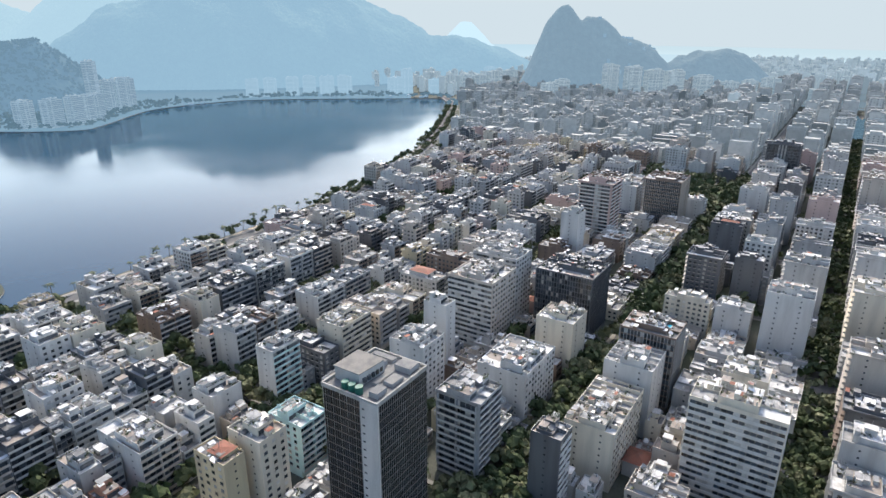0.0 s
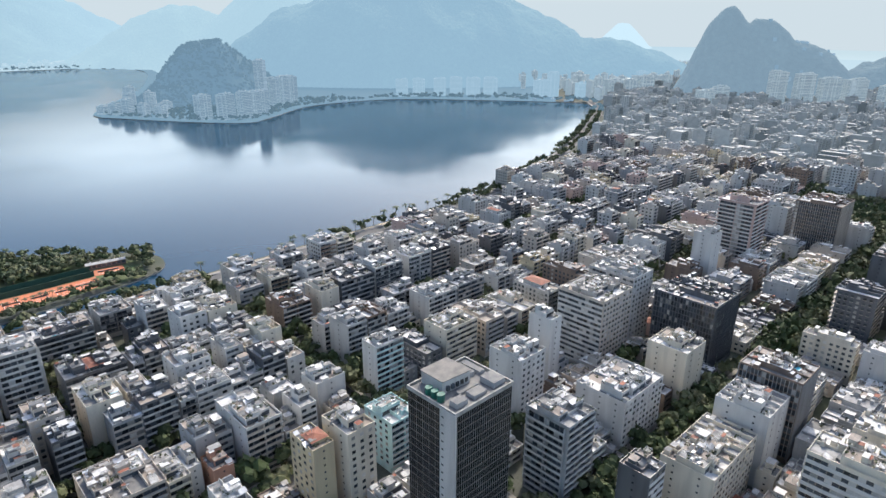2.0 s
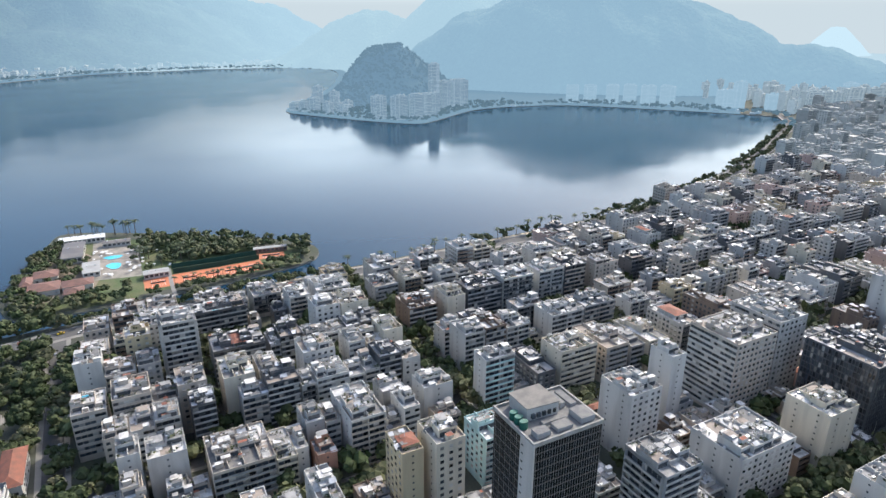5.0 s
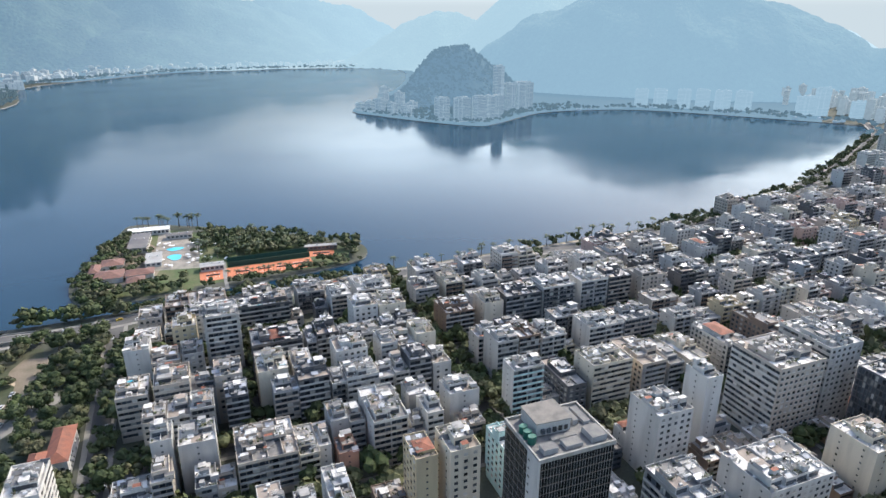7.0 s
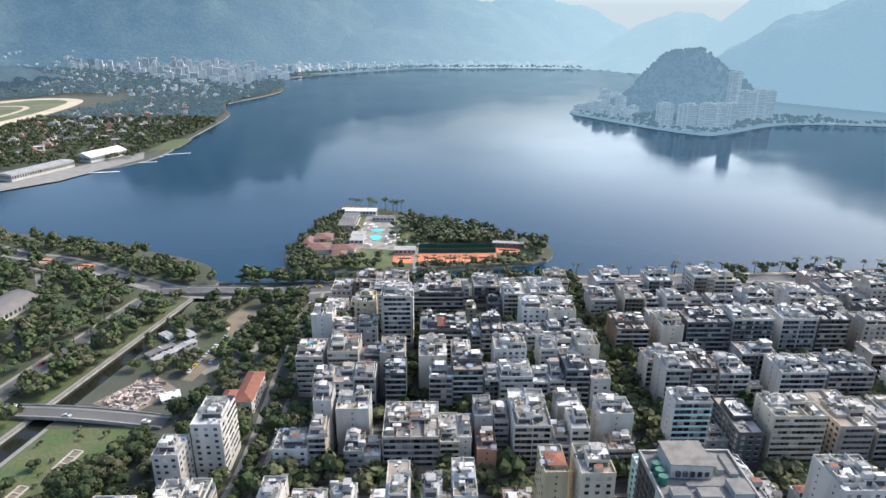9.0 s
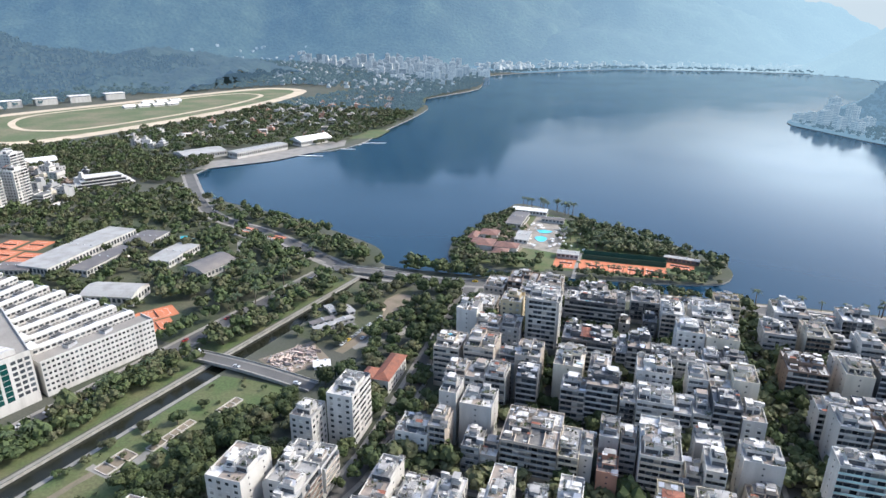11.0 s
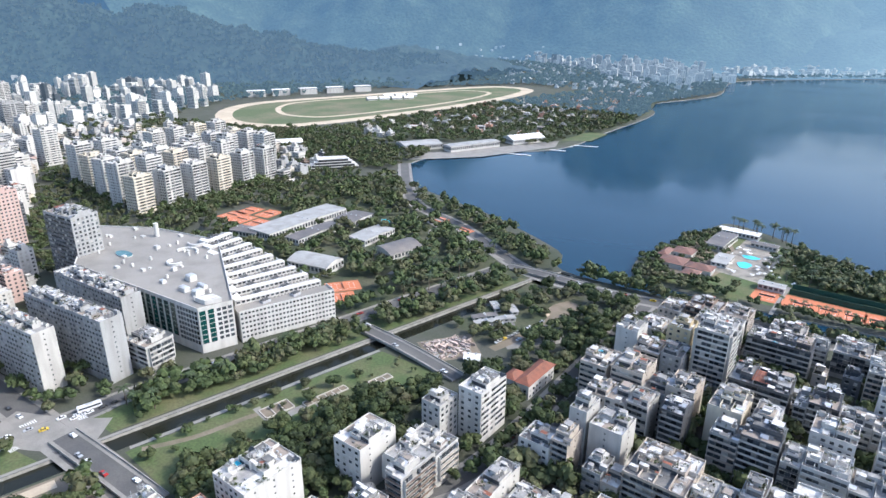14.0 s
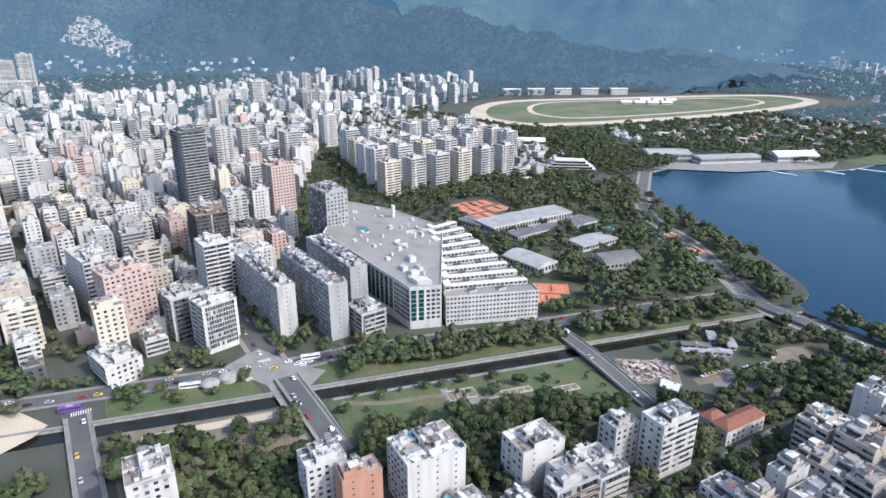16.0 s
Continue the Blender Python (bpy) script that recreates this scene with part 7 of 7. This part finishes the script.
for _x in range(-520, -225, 8):
    for _o in (-9, 9):
        if _trng.random() < 0.6:
            TREES.append((_x, 76 + (_x + 215) * 0.072 + _o, _trng.uniform(0.6, 0.95)))
for _xa, _xb, _y0, _y1 in YARDS:
    if _xa < 900 and _y1 - _y0 > 40:
        tree_spots([(_xa, (_y0 + _y1) / 2 - 5), (_xb, (_y0 + _y1) / 2 - 5), (_xb, (_y0 + _y1) / 2 + 5), (_xa, (_y0 + _y1) / 2 + 5)], 8, 0.7, (0.8, 1.35))

tree_spots([(-345, 1050), (-362, 1330), (-424, 1500), (-358, 1800), (-420, 2220), (-470, 2240), (-440, 1800), (-500, 1500), (-430, 1300), (-400, 1050)], 12, 0.85, (0.8, 1.4))
tree_spots([(-300, 255), (-232, 262), (-230, 330), (-250, 400), (-330, 440), (-430, 420), (-400, 300)], 10, 0.7, (0.7, 1.2))
tree_spots([(-1650, -330), (-1100, -330), (-1100, 420), (-1000, 600), (-1500, 1000), (-1900, 700)], 17, 0.6, (0.9, 1.5))
tree_spots([(-112, 290), (-60, 288), (-50, 330), (-62, 392), (-112, 392), (-118, 330)], 9, 0.32, (0.7, 1.15))
tree_spots([(-250, -20), (-205, -10), (-190, 60), (-205, 74), (-235, 70), (-235, 10)], 9, 0.6, (0.7, 1.2))
tree_spots([(canal_x(0) - 26, 0), (canal_x(0) - 4, 0), (canal_x(66) - 4, 66), (canal_x(66) - 24, 62)], 8, 0.6, (0.6, 1.0))
tree_spots([(-165, -12), (-98, -12), (-90, 72), (-150, 74)], 8, 0.5, (0.7, 1.2))
tree_spots([(canal_x(95) - 27, 95), (canal_x(95) - 5, 95), (canal_x(390) - 6, 388), (canal_x(390) - 22, 388)], 8.5, 0.7, (0.7, 1.15))
tree_spots([(-165, 408), (-106, 412), (-102, 420), (-130, 445), (-180, 462)], 9, 0.8, (0.7, 1.2))
tree_spots([(-560, 560), (-462, 590), (-445, 640), (-462, 690), (-490, 735), (-560, 700)], 8, 0.8, (0.7, 1.2))
tree_spots([(-245, 60), (-205, 98), (-195, 150), (-235, 150), (-262, 90)], 9, 0.5, (0.7, 1.1))
tree_spots([(-2500, -500), (-1650, -400), (-1700, 600), (-2150, 520)], 21, 0.8, (1.1, 1.9))
tree_spots([(385, 1375), (420, 1290), (490, 1172), (560, 1100), (612, 1118), (700, 1190), (770, 1218), (900, 1222), (900, 1300), (760, 1330), (560, 1400), (470, 1520)], 13, 0.85, (0.7, 1.3))
tree_spots([(-720, 160), (-400, 130), (-330, 330), (-440, 560), (-700, 560), (-770, 350)], 8, 0.6, (0.55, 1.0))
tree_spots([(-1395, 933), (-900, 1673), (-966, 1718), (-1461, 978)], 12, 0.8, (0.9, 1.4))
# the island's trees
tree_spots([(-48, 446), (-60, 490), (-50, 545), (-36, 600), (-26, 600), (-36, 540), (-44, 490), (-30, 462), (10, 452), (10, 446)], 7, 0.9, (0.7, 1.0))
tree_spots([(30, 606), (88, 570), (128, 542), (168, 503), (160, 490), (120, 505), (70, 520), (45, 560)], 8, 0.85, (0.7, 1.1))
tree_spots([(60, 448), (115, 455), (160, 468), (168, 500), (150, 500), (148, 478), (60, 462)], 7, 0.85, (0.6, 1.0))

tree_spots([(36, 512), (60, 505), (120, 505), (124, 520), (60, 565), (36, 590)], 7, 0.75, (0.7, 1.2))
tree_spots([(-30, 446), (30, 448), (36, 462), (30, 468), (-8, 470), (-30, 462)], 7, 0.5, (0.5, 0.9))
tree_spots([(-44, 465), (-8, 500), (-5, 560), (-30, 590), (-50, 530)], 7, 0.9, (0.5, 0.95))
tree_spots([(28, 500), (60, 500), (60, 560), (34, 600), (24, 596)], 7, 0.55, (0.4, 0.75))
for _x in range(-80, 175, 5):
    for _o in (-5.5, -1.8):
        if _trng.random() < 0.8:
            TREES.append((_x, (424 if _x < 0 else 425 + _x * 0.05) + _o, _trng.uniform(0.55, 1.0)))
    if 30 < _x < 165 and _trng.random() < 0.85:
        TREES.append((_x, 449 + max(0, _x - 60) * 0.14, _trng.uniform(0.5, 0.85)))
for _x, _y, _s in ((-77, 432, 1.3), (-66, 430, 1.2), (-52, 431, 1.3), (-40, 434, 1.2), (-30, 436, 1.7), (160, 500, 1.7), (166, 496, 1.3)):
    TREES.append((_x, min(_y, 423) if _x < 0 else _y, _s))
# Leaves of far trees, with bluish haze put in as emission.
FAR_LEAF = material("hazy_distant_leaves", (0.06, 0.085, 0.04), 0.8, island=0.4, vary=0.3, glow=((0.13, 0.225, 0.31), 0.56))
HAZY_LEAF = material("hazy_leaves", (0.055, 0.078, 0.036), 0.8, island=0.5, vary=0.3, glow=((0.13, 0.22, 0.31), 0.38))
LIMIT = 260
_groups = {}
TINY = [tree_arrays(300 + _s, 4, 24, 6.0, 9.5, 2.7, False) for _s in range(4)]
for _i, (_x, _y, _s) in enumerate(TREES):
    if _i < NEAR_TREES and _i < LIMIT:
        t = new("tree")
        t.matrix_basis = pose(_x, _y, 0, 0, 0, _trng.uniform(0, 360)) @ Matrix.Diagonal((_s, _s, _s * _trng.uniform(0.85, 1.15), 1))
        _v = _trng.randrange(5)
        tagged(t, ("broad dark green" if _v % 3 == 0 else "leafy mid green" if _v % 3 == 1 else "olive green") + " park tree with a spreading crown", "tree", "park trees")
        for nm, me in (("trunk", TRUNK), ("crown", NEAR_CROWNS[_v])):
            o = new(nm, me)
            o.parent = t
    else:
        _groups.setdefault(("far" if _x > 370 and _y > 1000 or _y > 2500 or _x > 1150 else "hazy" if _y > 1250 or _x < -1150 else "park" if _x < -20 else "street", _trng.randrange(3)), []).append((_x, _y, _s))
for (_where, _m), _list in _groups.items():
    _vs, _fs, _n = [], [], 0
    for _x, _y, _s in _list:
        _v, _f = SMALL[_trng.randrange(6)] if -330 < _x < 320 and _y < 600 else TINY[_trng.randrange(4)]
        _a = _trng.uniform(0, 6.28)
        _c, _q = math.cos(_a), math.sin(_a)
        _w = _v * np.array([_s, _s, _s * _trng.uniform(0.8, 1.2)])
        _w = np.stack([_w[:, 0] * _c - _w[:, 1] * _q + _x, _w[:, 0] * _q + _w[:, 1] * _c + _y, _w[:, 2]], 1)
        _vs.append(_w)
        _fs.append(_f + _n)
        _n += len(_v)
    _me = bpy.data.meshes.new("trees")
    _me.from_pydata(np.concatenate(_vs).tolist(), [], np.concatenate(_fs).tolist())
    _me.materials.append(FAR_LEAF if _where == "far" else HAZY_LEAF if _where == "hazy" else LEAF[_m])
    tagged(new(_where + "_trees", _me), "many green trees along " + {"park": "the parks and shores", "far": "the hazy far shore", "hazy": "the foot of the mountains"}.get(_where, "the shaded streets"), "trees", kind="stuff")
# ---- palms ----
def palm_meshes():
    out = []
    for s in range(3):
        rng = random.Random(s)
        k = Kit()
        for i in range(15):
            a = i * 2.4 + rng.uniform(-0.2, 0.2)
            up = rng.uniform(-0.1, 0.9)
            L = rng.uniform(2.6, 3.4)
            c, q = math.cos(a), math.sin(a)
            prev = None
            for j in range(5):
                t = j / 4
                r, z = L * t, up * L * t * 0.8 - 1.9 * t * t
                wd = 0.42 * math.sin(math.pi * min(0.12 + t, 0.98)) + 0.06
                cur = ((c * r - q * wd, q * r + c * wd, z), (c * r, q * r, z + 0.16), (c * r + q * wd, q * r - c * wd, z))
                if prev:
                    k.poly([prev[0], prev[1], cur[1], cur[0]], PALM_LEAF)
                    k.poly([prev[1], prev[2], cur[2], cur[1]], PALM_LEAF)
                prev = cur
        out.append(k.mesh("fronds"))
    t = Kit()
    rings = [(0.34, -0.3), (0.24, 1.0), (0.2, 4), (0.17, 8.0)]
    for (ra, za), (rb, zb) in zip(rings, rings[1:]):
        for i in range(6):
            a0, a1 = i * 1.0472, (i + 1) * 1.0472
            t.poly([(ra * math.cos(a0), ra * math.sin(a0), za), (ra * math.cos(a1), ra * math.sin(a1), za), (rb * math.cos(a1), rb * math.sin(a1), zb), (rb * math.cos(a0), rb * math.sin(a0), zb)], BARK)
    return out, t.mesh("trunk")


FRONDS, PALM_TRUNK = palm_meshes()
_p = random.Random(41)


def palm(x, y, s):
    top = new("palm_tree")
    top.matrix_basis = pose(x, y, 0, _p.uniform(-3, 3), _p.uniform(-3, 3), _p.uniform(0, 360)) @ Matrix.Scale(s, 4)
    tagged(top, "tall slender palm with drooping fronds", "palm", "palms")
    o = new("trunk", PALM_TRUNK)
    o.parent = top
    o = new("fronds", FRONDS[_p.randrange(3)])
    o.parent, o.location = top, (0, 0, 8)


for _x in list(range(170, 330, 13)) + [258, 263, 300, 350, 368, 380, 392, 404, 420, 436, 450]:
    palm(_x + _p.uniform(-4, 4), shore_y(_x) - 3.5 + _p.uniform(-1, 1), _p.uniform(0.75, 1.5))
for _i in range(14):
    palm(-22 + 58 * _i / 13 + _p.uniform(-3, 3), 632 - 24 * _i / 13 + _p.uniform(-6, 1), _p.uniform(1.2, 1.7))
for _i in range(26):
    palm(_p.uniform(30, 110), _p.uniform(520, 585) - 0.5 * 30, _p.uniform(0.8, 1.4))
for _i in range(16):
    palm(54 + 4.4 * _i + _p.uniform(-1, 1), 462 + _p.uniform(-2, 1), _p.uniform(0.6, 0.9))
for _i in range(20):
    _y = _p.uniform(100, 245)
    palm(canal_x(_y) - _p.uniform(10, 26), _y, _p.uniform(0.8, 1.3))
for _i in range(24):
    palm(_p.uniform(-235, -140), _p.uniform(300, 440), _p.uniform(1.0, 1.6))


# ---- cars ----
def car_model(name, paint, label, length=4.4, width=1.8, height=1.45, van=False):
    top = new(name)
    tagged(top, label, "car" if not van else "bus", "parked cars")
    b = Kit()
    l, w = length / 2, width / 2
    prof = [(-l, 0.35), (-l, 0.85), (-l * 0.62, 0.92), (l * 0.42, 0.95), (l * 0.95, 0.75), (l, 0.35)] if not van else [(-l, 0.4), (-l, height), (l * 0.97, height), (l, 0.4)]
    for s in (-1, 1):
        b.poly([(x, s * w, z) for x, z in (prof if s < 0 else prof[::-1])], paint)
    for (xa, za), (xb, zb) in zip(prof, prof[1:] + prof[:1]):
        b.poly([(xa, -w, za), (xb, -w, zb), (xb, w, zb), (xa, w, za)][::-1], paint)
    b.link("body", top)
    if van:
        g = Kit()
        for s in (-1, 1):
            g.box(-l * 0.9, s * w, height * 0.5, l * 0.9, s * (w + 0.03), height * 0.82, GLASS)
        g.link("window_band", top)
        g = Kit()
        g.box(-l * 0.3, -w * 0.5, height, l * 0.3, w * 0.5, height + 0.3, STEEL)
        g.link("roof_unit", top)
    else:
        c, r = Kit(), Kit()
        x0, x1, x2, x3 = -l * 0.66, -l * 0.45, l * 0.12, l * 0.45
        for s in (-1, 1):
            c.poly([(x0, s * w * 0.94, 0.92), (x1, s * w * 0.78, height), (x2, s * w * 0.78, height), (x3, s * w * 0.94, 0.94)], GLASS)
        c.poly([(x0, -w * 0.94, 0.92), (x0, w * 0.94, 0.92), (x1, w * 0.78, height), (x1, -w * 0.78, height)], GLASS)
        c.poly([(x3, -w * 0.94, 0.94), (x2, -w * 0.78, height), (x2, w * 0.78, height), (x3, w * 0.94, 0.94)], GLASS)
        c.link("cabin_glass", top)
        r.box(x1, -w * 0.78, height - 0.02, x2, w * 0.78, height + 0.03, paint)
        r.link("roof", top)
    tyre = Kit()
    tyre.prism([(0.32 * math.cos(q * 0.785), 0.32 * math.sin(q * 0.785)) for q in range(8)], -0.11, 0.11, WALLS["slate"])
    me = tyre.mesh("wheel")
    for sx in (-0.6, 0.6):
        for sy in (-1, 1):
            o = new("wheel", me)
            o.parent = top
            o.matrix_basis = pose(sx * l, sy * (w - 0.08), 0.32, 90, 0, 0)
    return top


def paint(name, c):
    return material(name, c, 0.3, metal=0.1, vary=0.05)


PAINTS = [(paint("car_white", (0.75, 0.75, 0.74)), "white"), (paint("car_black", (0.02, 0.02, 0.022)), "black"), (paint("car_silver", (0.42, 0.43, 0.44)), "silver grey"), (paint("car_red", (0.35, 0.03, 0.025)), "red"), (paint("taxi_yellow", (0.70, 0.48, 0.03)), "yellow")]
MODELS = [car_model("car", m, f"{word} saloon car on the road") for m, word in PAINTS]
SPOTS = []
_c = random.Random(8)


def along(pts, n, off, z=0.05):
    P = [Vector(p) for p in pts]
    for i in range(n):
        t = (i + _c.uniform(0.15, 0.85)) / n * (len(P) - 1)
        j = min(int(t), len(P) - 2)
        p, u = P[j].lerp(P[j + 1], t - j), (P[j + 1] - P[j]).normalized()
        side = _c.choice([-1, 1])
        q = p + Vector((-u.y, u.x)) * off * side
        SPOTS.append((q.x, q.y, z, math.degrees(math.atan2(u.y, u.x)) + (0 if side < 0 else 180)))


along(bank(-30, -60, 80) + bank(-34, 120, 390), 34, 2.4)
along([(-220, 76), (-320, 70), (-520, 54)], 16, 3.2)
along([(-188, 79), (-114, 83)], 6, 3.0, 1.1)
along([(-158, 251), (-72, 240)], 3, 2.4, 2.0)
along([(-203, -25), (-132, -20)], 3, 2.6, 0.9)
along([(-125, 405), (-60, 402), (0, 411), (130, 420), (270, 426)], 20, 2.8)
along([(-73, 286), (-64, 332)], 14, 3.4)
along([(-22, 395), (-14, 300), (-16, 200)], 14, 2.2)
along([(60, 88), (420, 88)], 22, 4.0)
along([(168, 100), (168, 400)], 10, 2.0)
along([(90, -13), (600, -13)], 18, 3.4)
along([(-250, 45), (-225, 20)], 8, 4)
for i, (sx, sy, sz, sa) in enumerate(SPOTS):
    m = _c.choices(range(5), (6, 4, 4, 1, 2))[0]
    at = pose(sx, sy, sz, 0, 0, sa)
    if i < 5:
        MODELS[i].matrix_basis = at
    else:
        copy_thing(MODELS[m], at)
BUS = car_model("bus", PAINTS[0][0], "white city bus on the canal road", 11.5, 2.5, 3.1, True)
BUS.matrix_basis = pose(canal_x(98) - 33, 98, 0.05, 0, 0, 78)
copy_thing(BUS, pose(-205, 30, 0.05, 0, 0, 75))
PURPLE = car_model("bus", paint("bus_purple", (0.16, 0.06, 0.30)), "purple city bus near the bridge", 11.0, 2.5, 3.1, True)
PURPLE.matrix_basis = pose(-212, -28, 0.05, 0, 0, 78)


# ---- houses on the far slopes ----
def ground_at(x, y, names):
    z = 0.0
    for n in names:
        ob = bpy.data.objects[n]
        hit, loc, *_ = ob.ray_cast(Vector((x, y, 2000)), Vector((0, 0, -1)))
        if hit:
            z = max(z, loc.z)
    return z


def slope_houses(name, label, poly, n, names, rng, size=(7, 13), h=(4, 9), mat=None, limit=900):
    xs, ys = [p[0] for p in poly], [p[1] for p in poly]
    k, made = Kit(), 0
    while made < n:
        x, y = rng.uniform(min(xs), max(xs)), rng.uniform(min(ys), max(ys))
        made += 1
        if not inside(x, y, poly) or wet(x, y):
            continue
        z = ground_at(x, y, names)
        if z > limit:
            continue
        w, d, hh = rng.uniform(*size) / 2, rng.uniform(*size) / 2, rng.uniform(*h)
        c = Kit()
        wall = mat or WALLS[rng.choice(["white", "white", "chalk", "cream", "beige"])]
        c.box(-w, -d, -6, w, d, hh, wall, rng.choice([ROOF_GREY, ROOF_LIGHT, TILE]) if not mat else None)
        k.add(c, x, y, rng.uniform(0, 1.5), z)
    tagged(k.link(name), label, "houses", kind="stuff")


bpy.context.view_layer.update()
_h = random.Random(51)
# Pale house walls that glow bluish to stand for haze in front.
PEAK_HOUSE = material("hazy_peak_house_wall", (0.5, 0.48, 0.44), 0.8, island=0.5, vary=0.2, glow=((0.19, 0.31, 0.42), 0.72))
SLOPE_HOUSE = material("hazy_slope_house_wall", (0.55, 0.52, 0.47), 0.8, island=0.45, vary=0.2, glow=((0.14, 0.23, 0.33), 0.35))
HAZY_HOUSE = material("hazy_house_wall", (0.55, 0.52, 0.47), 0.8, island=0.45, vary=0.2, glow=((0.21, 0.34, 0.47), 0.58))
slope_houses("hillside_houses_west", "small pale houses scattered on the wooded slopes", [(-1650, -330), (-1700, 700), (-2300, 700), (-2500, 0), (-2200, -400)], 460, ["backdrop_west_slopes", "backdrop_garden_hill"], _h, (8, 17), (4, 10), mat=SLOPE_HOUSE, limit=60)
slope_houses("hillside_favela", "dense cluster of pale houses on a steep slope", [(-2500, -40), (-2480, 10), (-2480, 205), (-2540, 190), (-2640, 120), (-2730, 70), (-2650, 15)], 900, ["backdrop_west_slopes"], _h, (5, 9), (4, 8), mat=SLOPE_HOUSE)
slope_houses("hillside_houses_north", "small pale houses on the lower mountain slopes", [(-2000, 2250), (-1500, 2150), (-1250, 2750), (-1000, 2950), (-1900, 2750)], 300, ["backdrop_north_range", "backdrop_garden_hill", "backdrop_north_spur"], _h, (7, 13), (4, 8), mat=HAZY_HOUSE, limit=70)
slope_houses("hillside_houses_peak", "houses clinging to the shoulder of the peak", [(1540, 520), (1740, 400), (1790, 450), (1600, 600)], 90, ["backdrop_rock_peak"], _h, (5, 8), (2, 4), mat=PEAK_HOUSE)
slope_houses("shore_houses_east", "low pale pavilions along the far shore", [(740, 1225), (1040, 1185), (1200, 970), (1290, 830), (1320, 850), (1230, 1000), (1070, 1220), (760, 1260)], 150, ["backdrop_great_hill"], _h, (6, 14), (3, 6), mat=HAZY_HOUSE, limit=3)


def hill_trees(name, label, poly, n, names, rng, mat, size=(0.9, 1.7), low=2.0):
    """Single crowns over a wooded hill, joined into one mesh."""
    xs, ys = [p[0] for p in poly], [p[1] for p in poly]
    vs, fs, m = [], [], 0
    for _ in range(n):
        x, y = rng.uniform(min(xs), max(xs)), rng.uniform(min(ys), max(ys))
        if not inside(x, y, poly):
            continue
        z = ground_at(x, y, names)
        if z < low:
            continue
        v, f = TUFT[rng.randrange(5)]
        k = rng.uniform(*size)
        vs.append(v * np.array([k, k, k * rng.uniform(0.8, 1.3)]) + np.array([x, y, z - 3.5 * k]))
        fs.append(f + m)
        m += len(v)
    me = bpy.data.meshes.new(name)
    me.from_pydata(np.concatenate(vs).tolist(), [], np.concatenate(fs).tolist())
    me.materials.append(mat)
    tagged(new(name, me), label, "trees", kind="stuff")


TUFT = [tree_arrays(400 + _s, 3, 9, 6.0, 9.5, 3.4, False) for _s in range(5)]
# Crowns on the hills share the hills' painted haze, as blue emission.
HILL_LEAF = material("hazy_hill_leaves", (0.045, 0.066, 0.030), 0.85, island=0.5, vary=0.5, scale=(0.006, 0.2), stain=(0.070, 0.082, 0.042), glow=((0.125, 0.215, 0.325), 0.50))
SLOPE_LEAF = material("hazy_slope_leaves", (0.052, 0.076, 0.038), 0.85, island=0.5, vary=0.5, scale=(0.006, 0.2), stain=(0.07, 0.084, 0.046), glow=((0.145, 0.25, 0.37), 0.57))
PENINSULA_LEAF = material("hazy_peninsula_leaves", (0.06, 0.085, 0.05), 0.85, island=0.5, vary=0.5, scale=(0.01, 0.2), glow=((0.155, 0.26, 0.355), 0.70))
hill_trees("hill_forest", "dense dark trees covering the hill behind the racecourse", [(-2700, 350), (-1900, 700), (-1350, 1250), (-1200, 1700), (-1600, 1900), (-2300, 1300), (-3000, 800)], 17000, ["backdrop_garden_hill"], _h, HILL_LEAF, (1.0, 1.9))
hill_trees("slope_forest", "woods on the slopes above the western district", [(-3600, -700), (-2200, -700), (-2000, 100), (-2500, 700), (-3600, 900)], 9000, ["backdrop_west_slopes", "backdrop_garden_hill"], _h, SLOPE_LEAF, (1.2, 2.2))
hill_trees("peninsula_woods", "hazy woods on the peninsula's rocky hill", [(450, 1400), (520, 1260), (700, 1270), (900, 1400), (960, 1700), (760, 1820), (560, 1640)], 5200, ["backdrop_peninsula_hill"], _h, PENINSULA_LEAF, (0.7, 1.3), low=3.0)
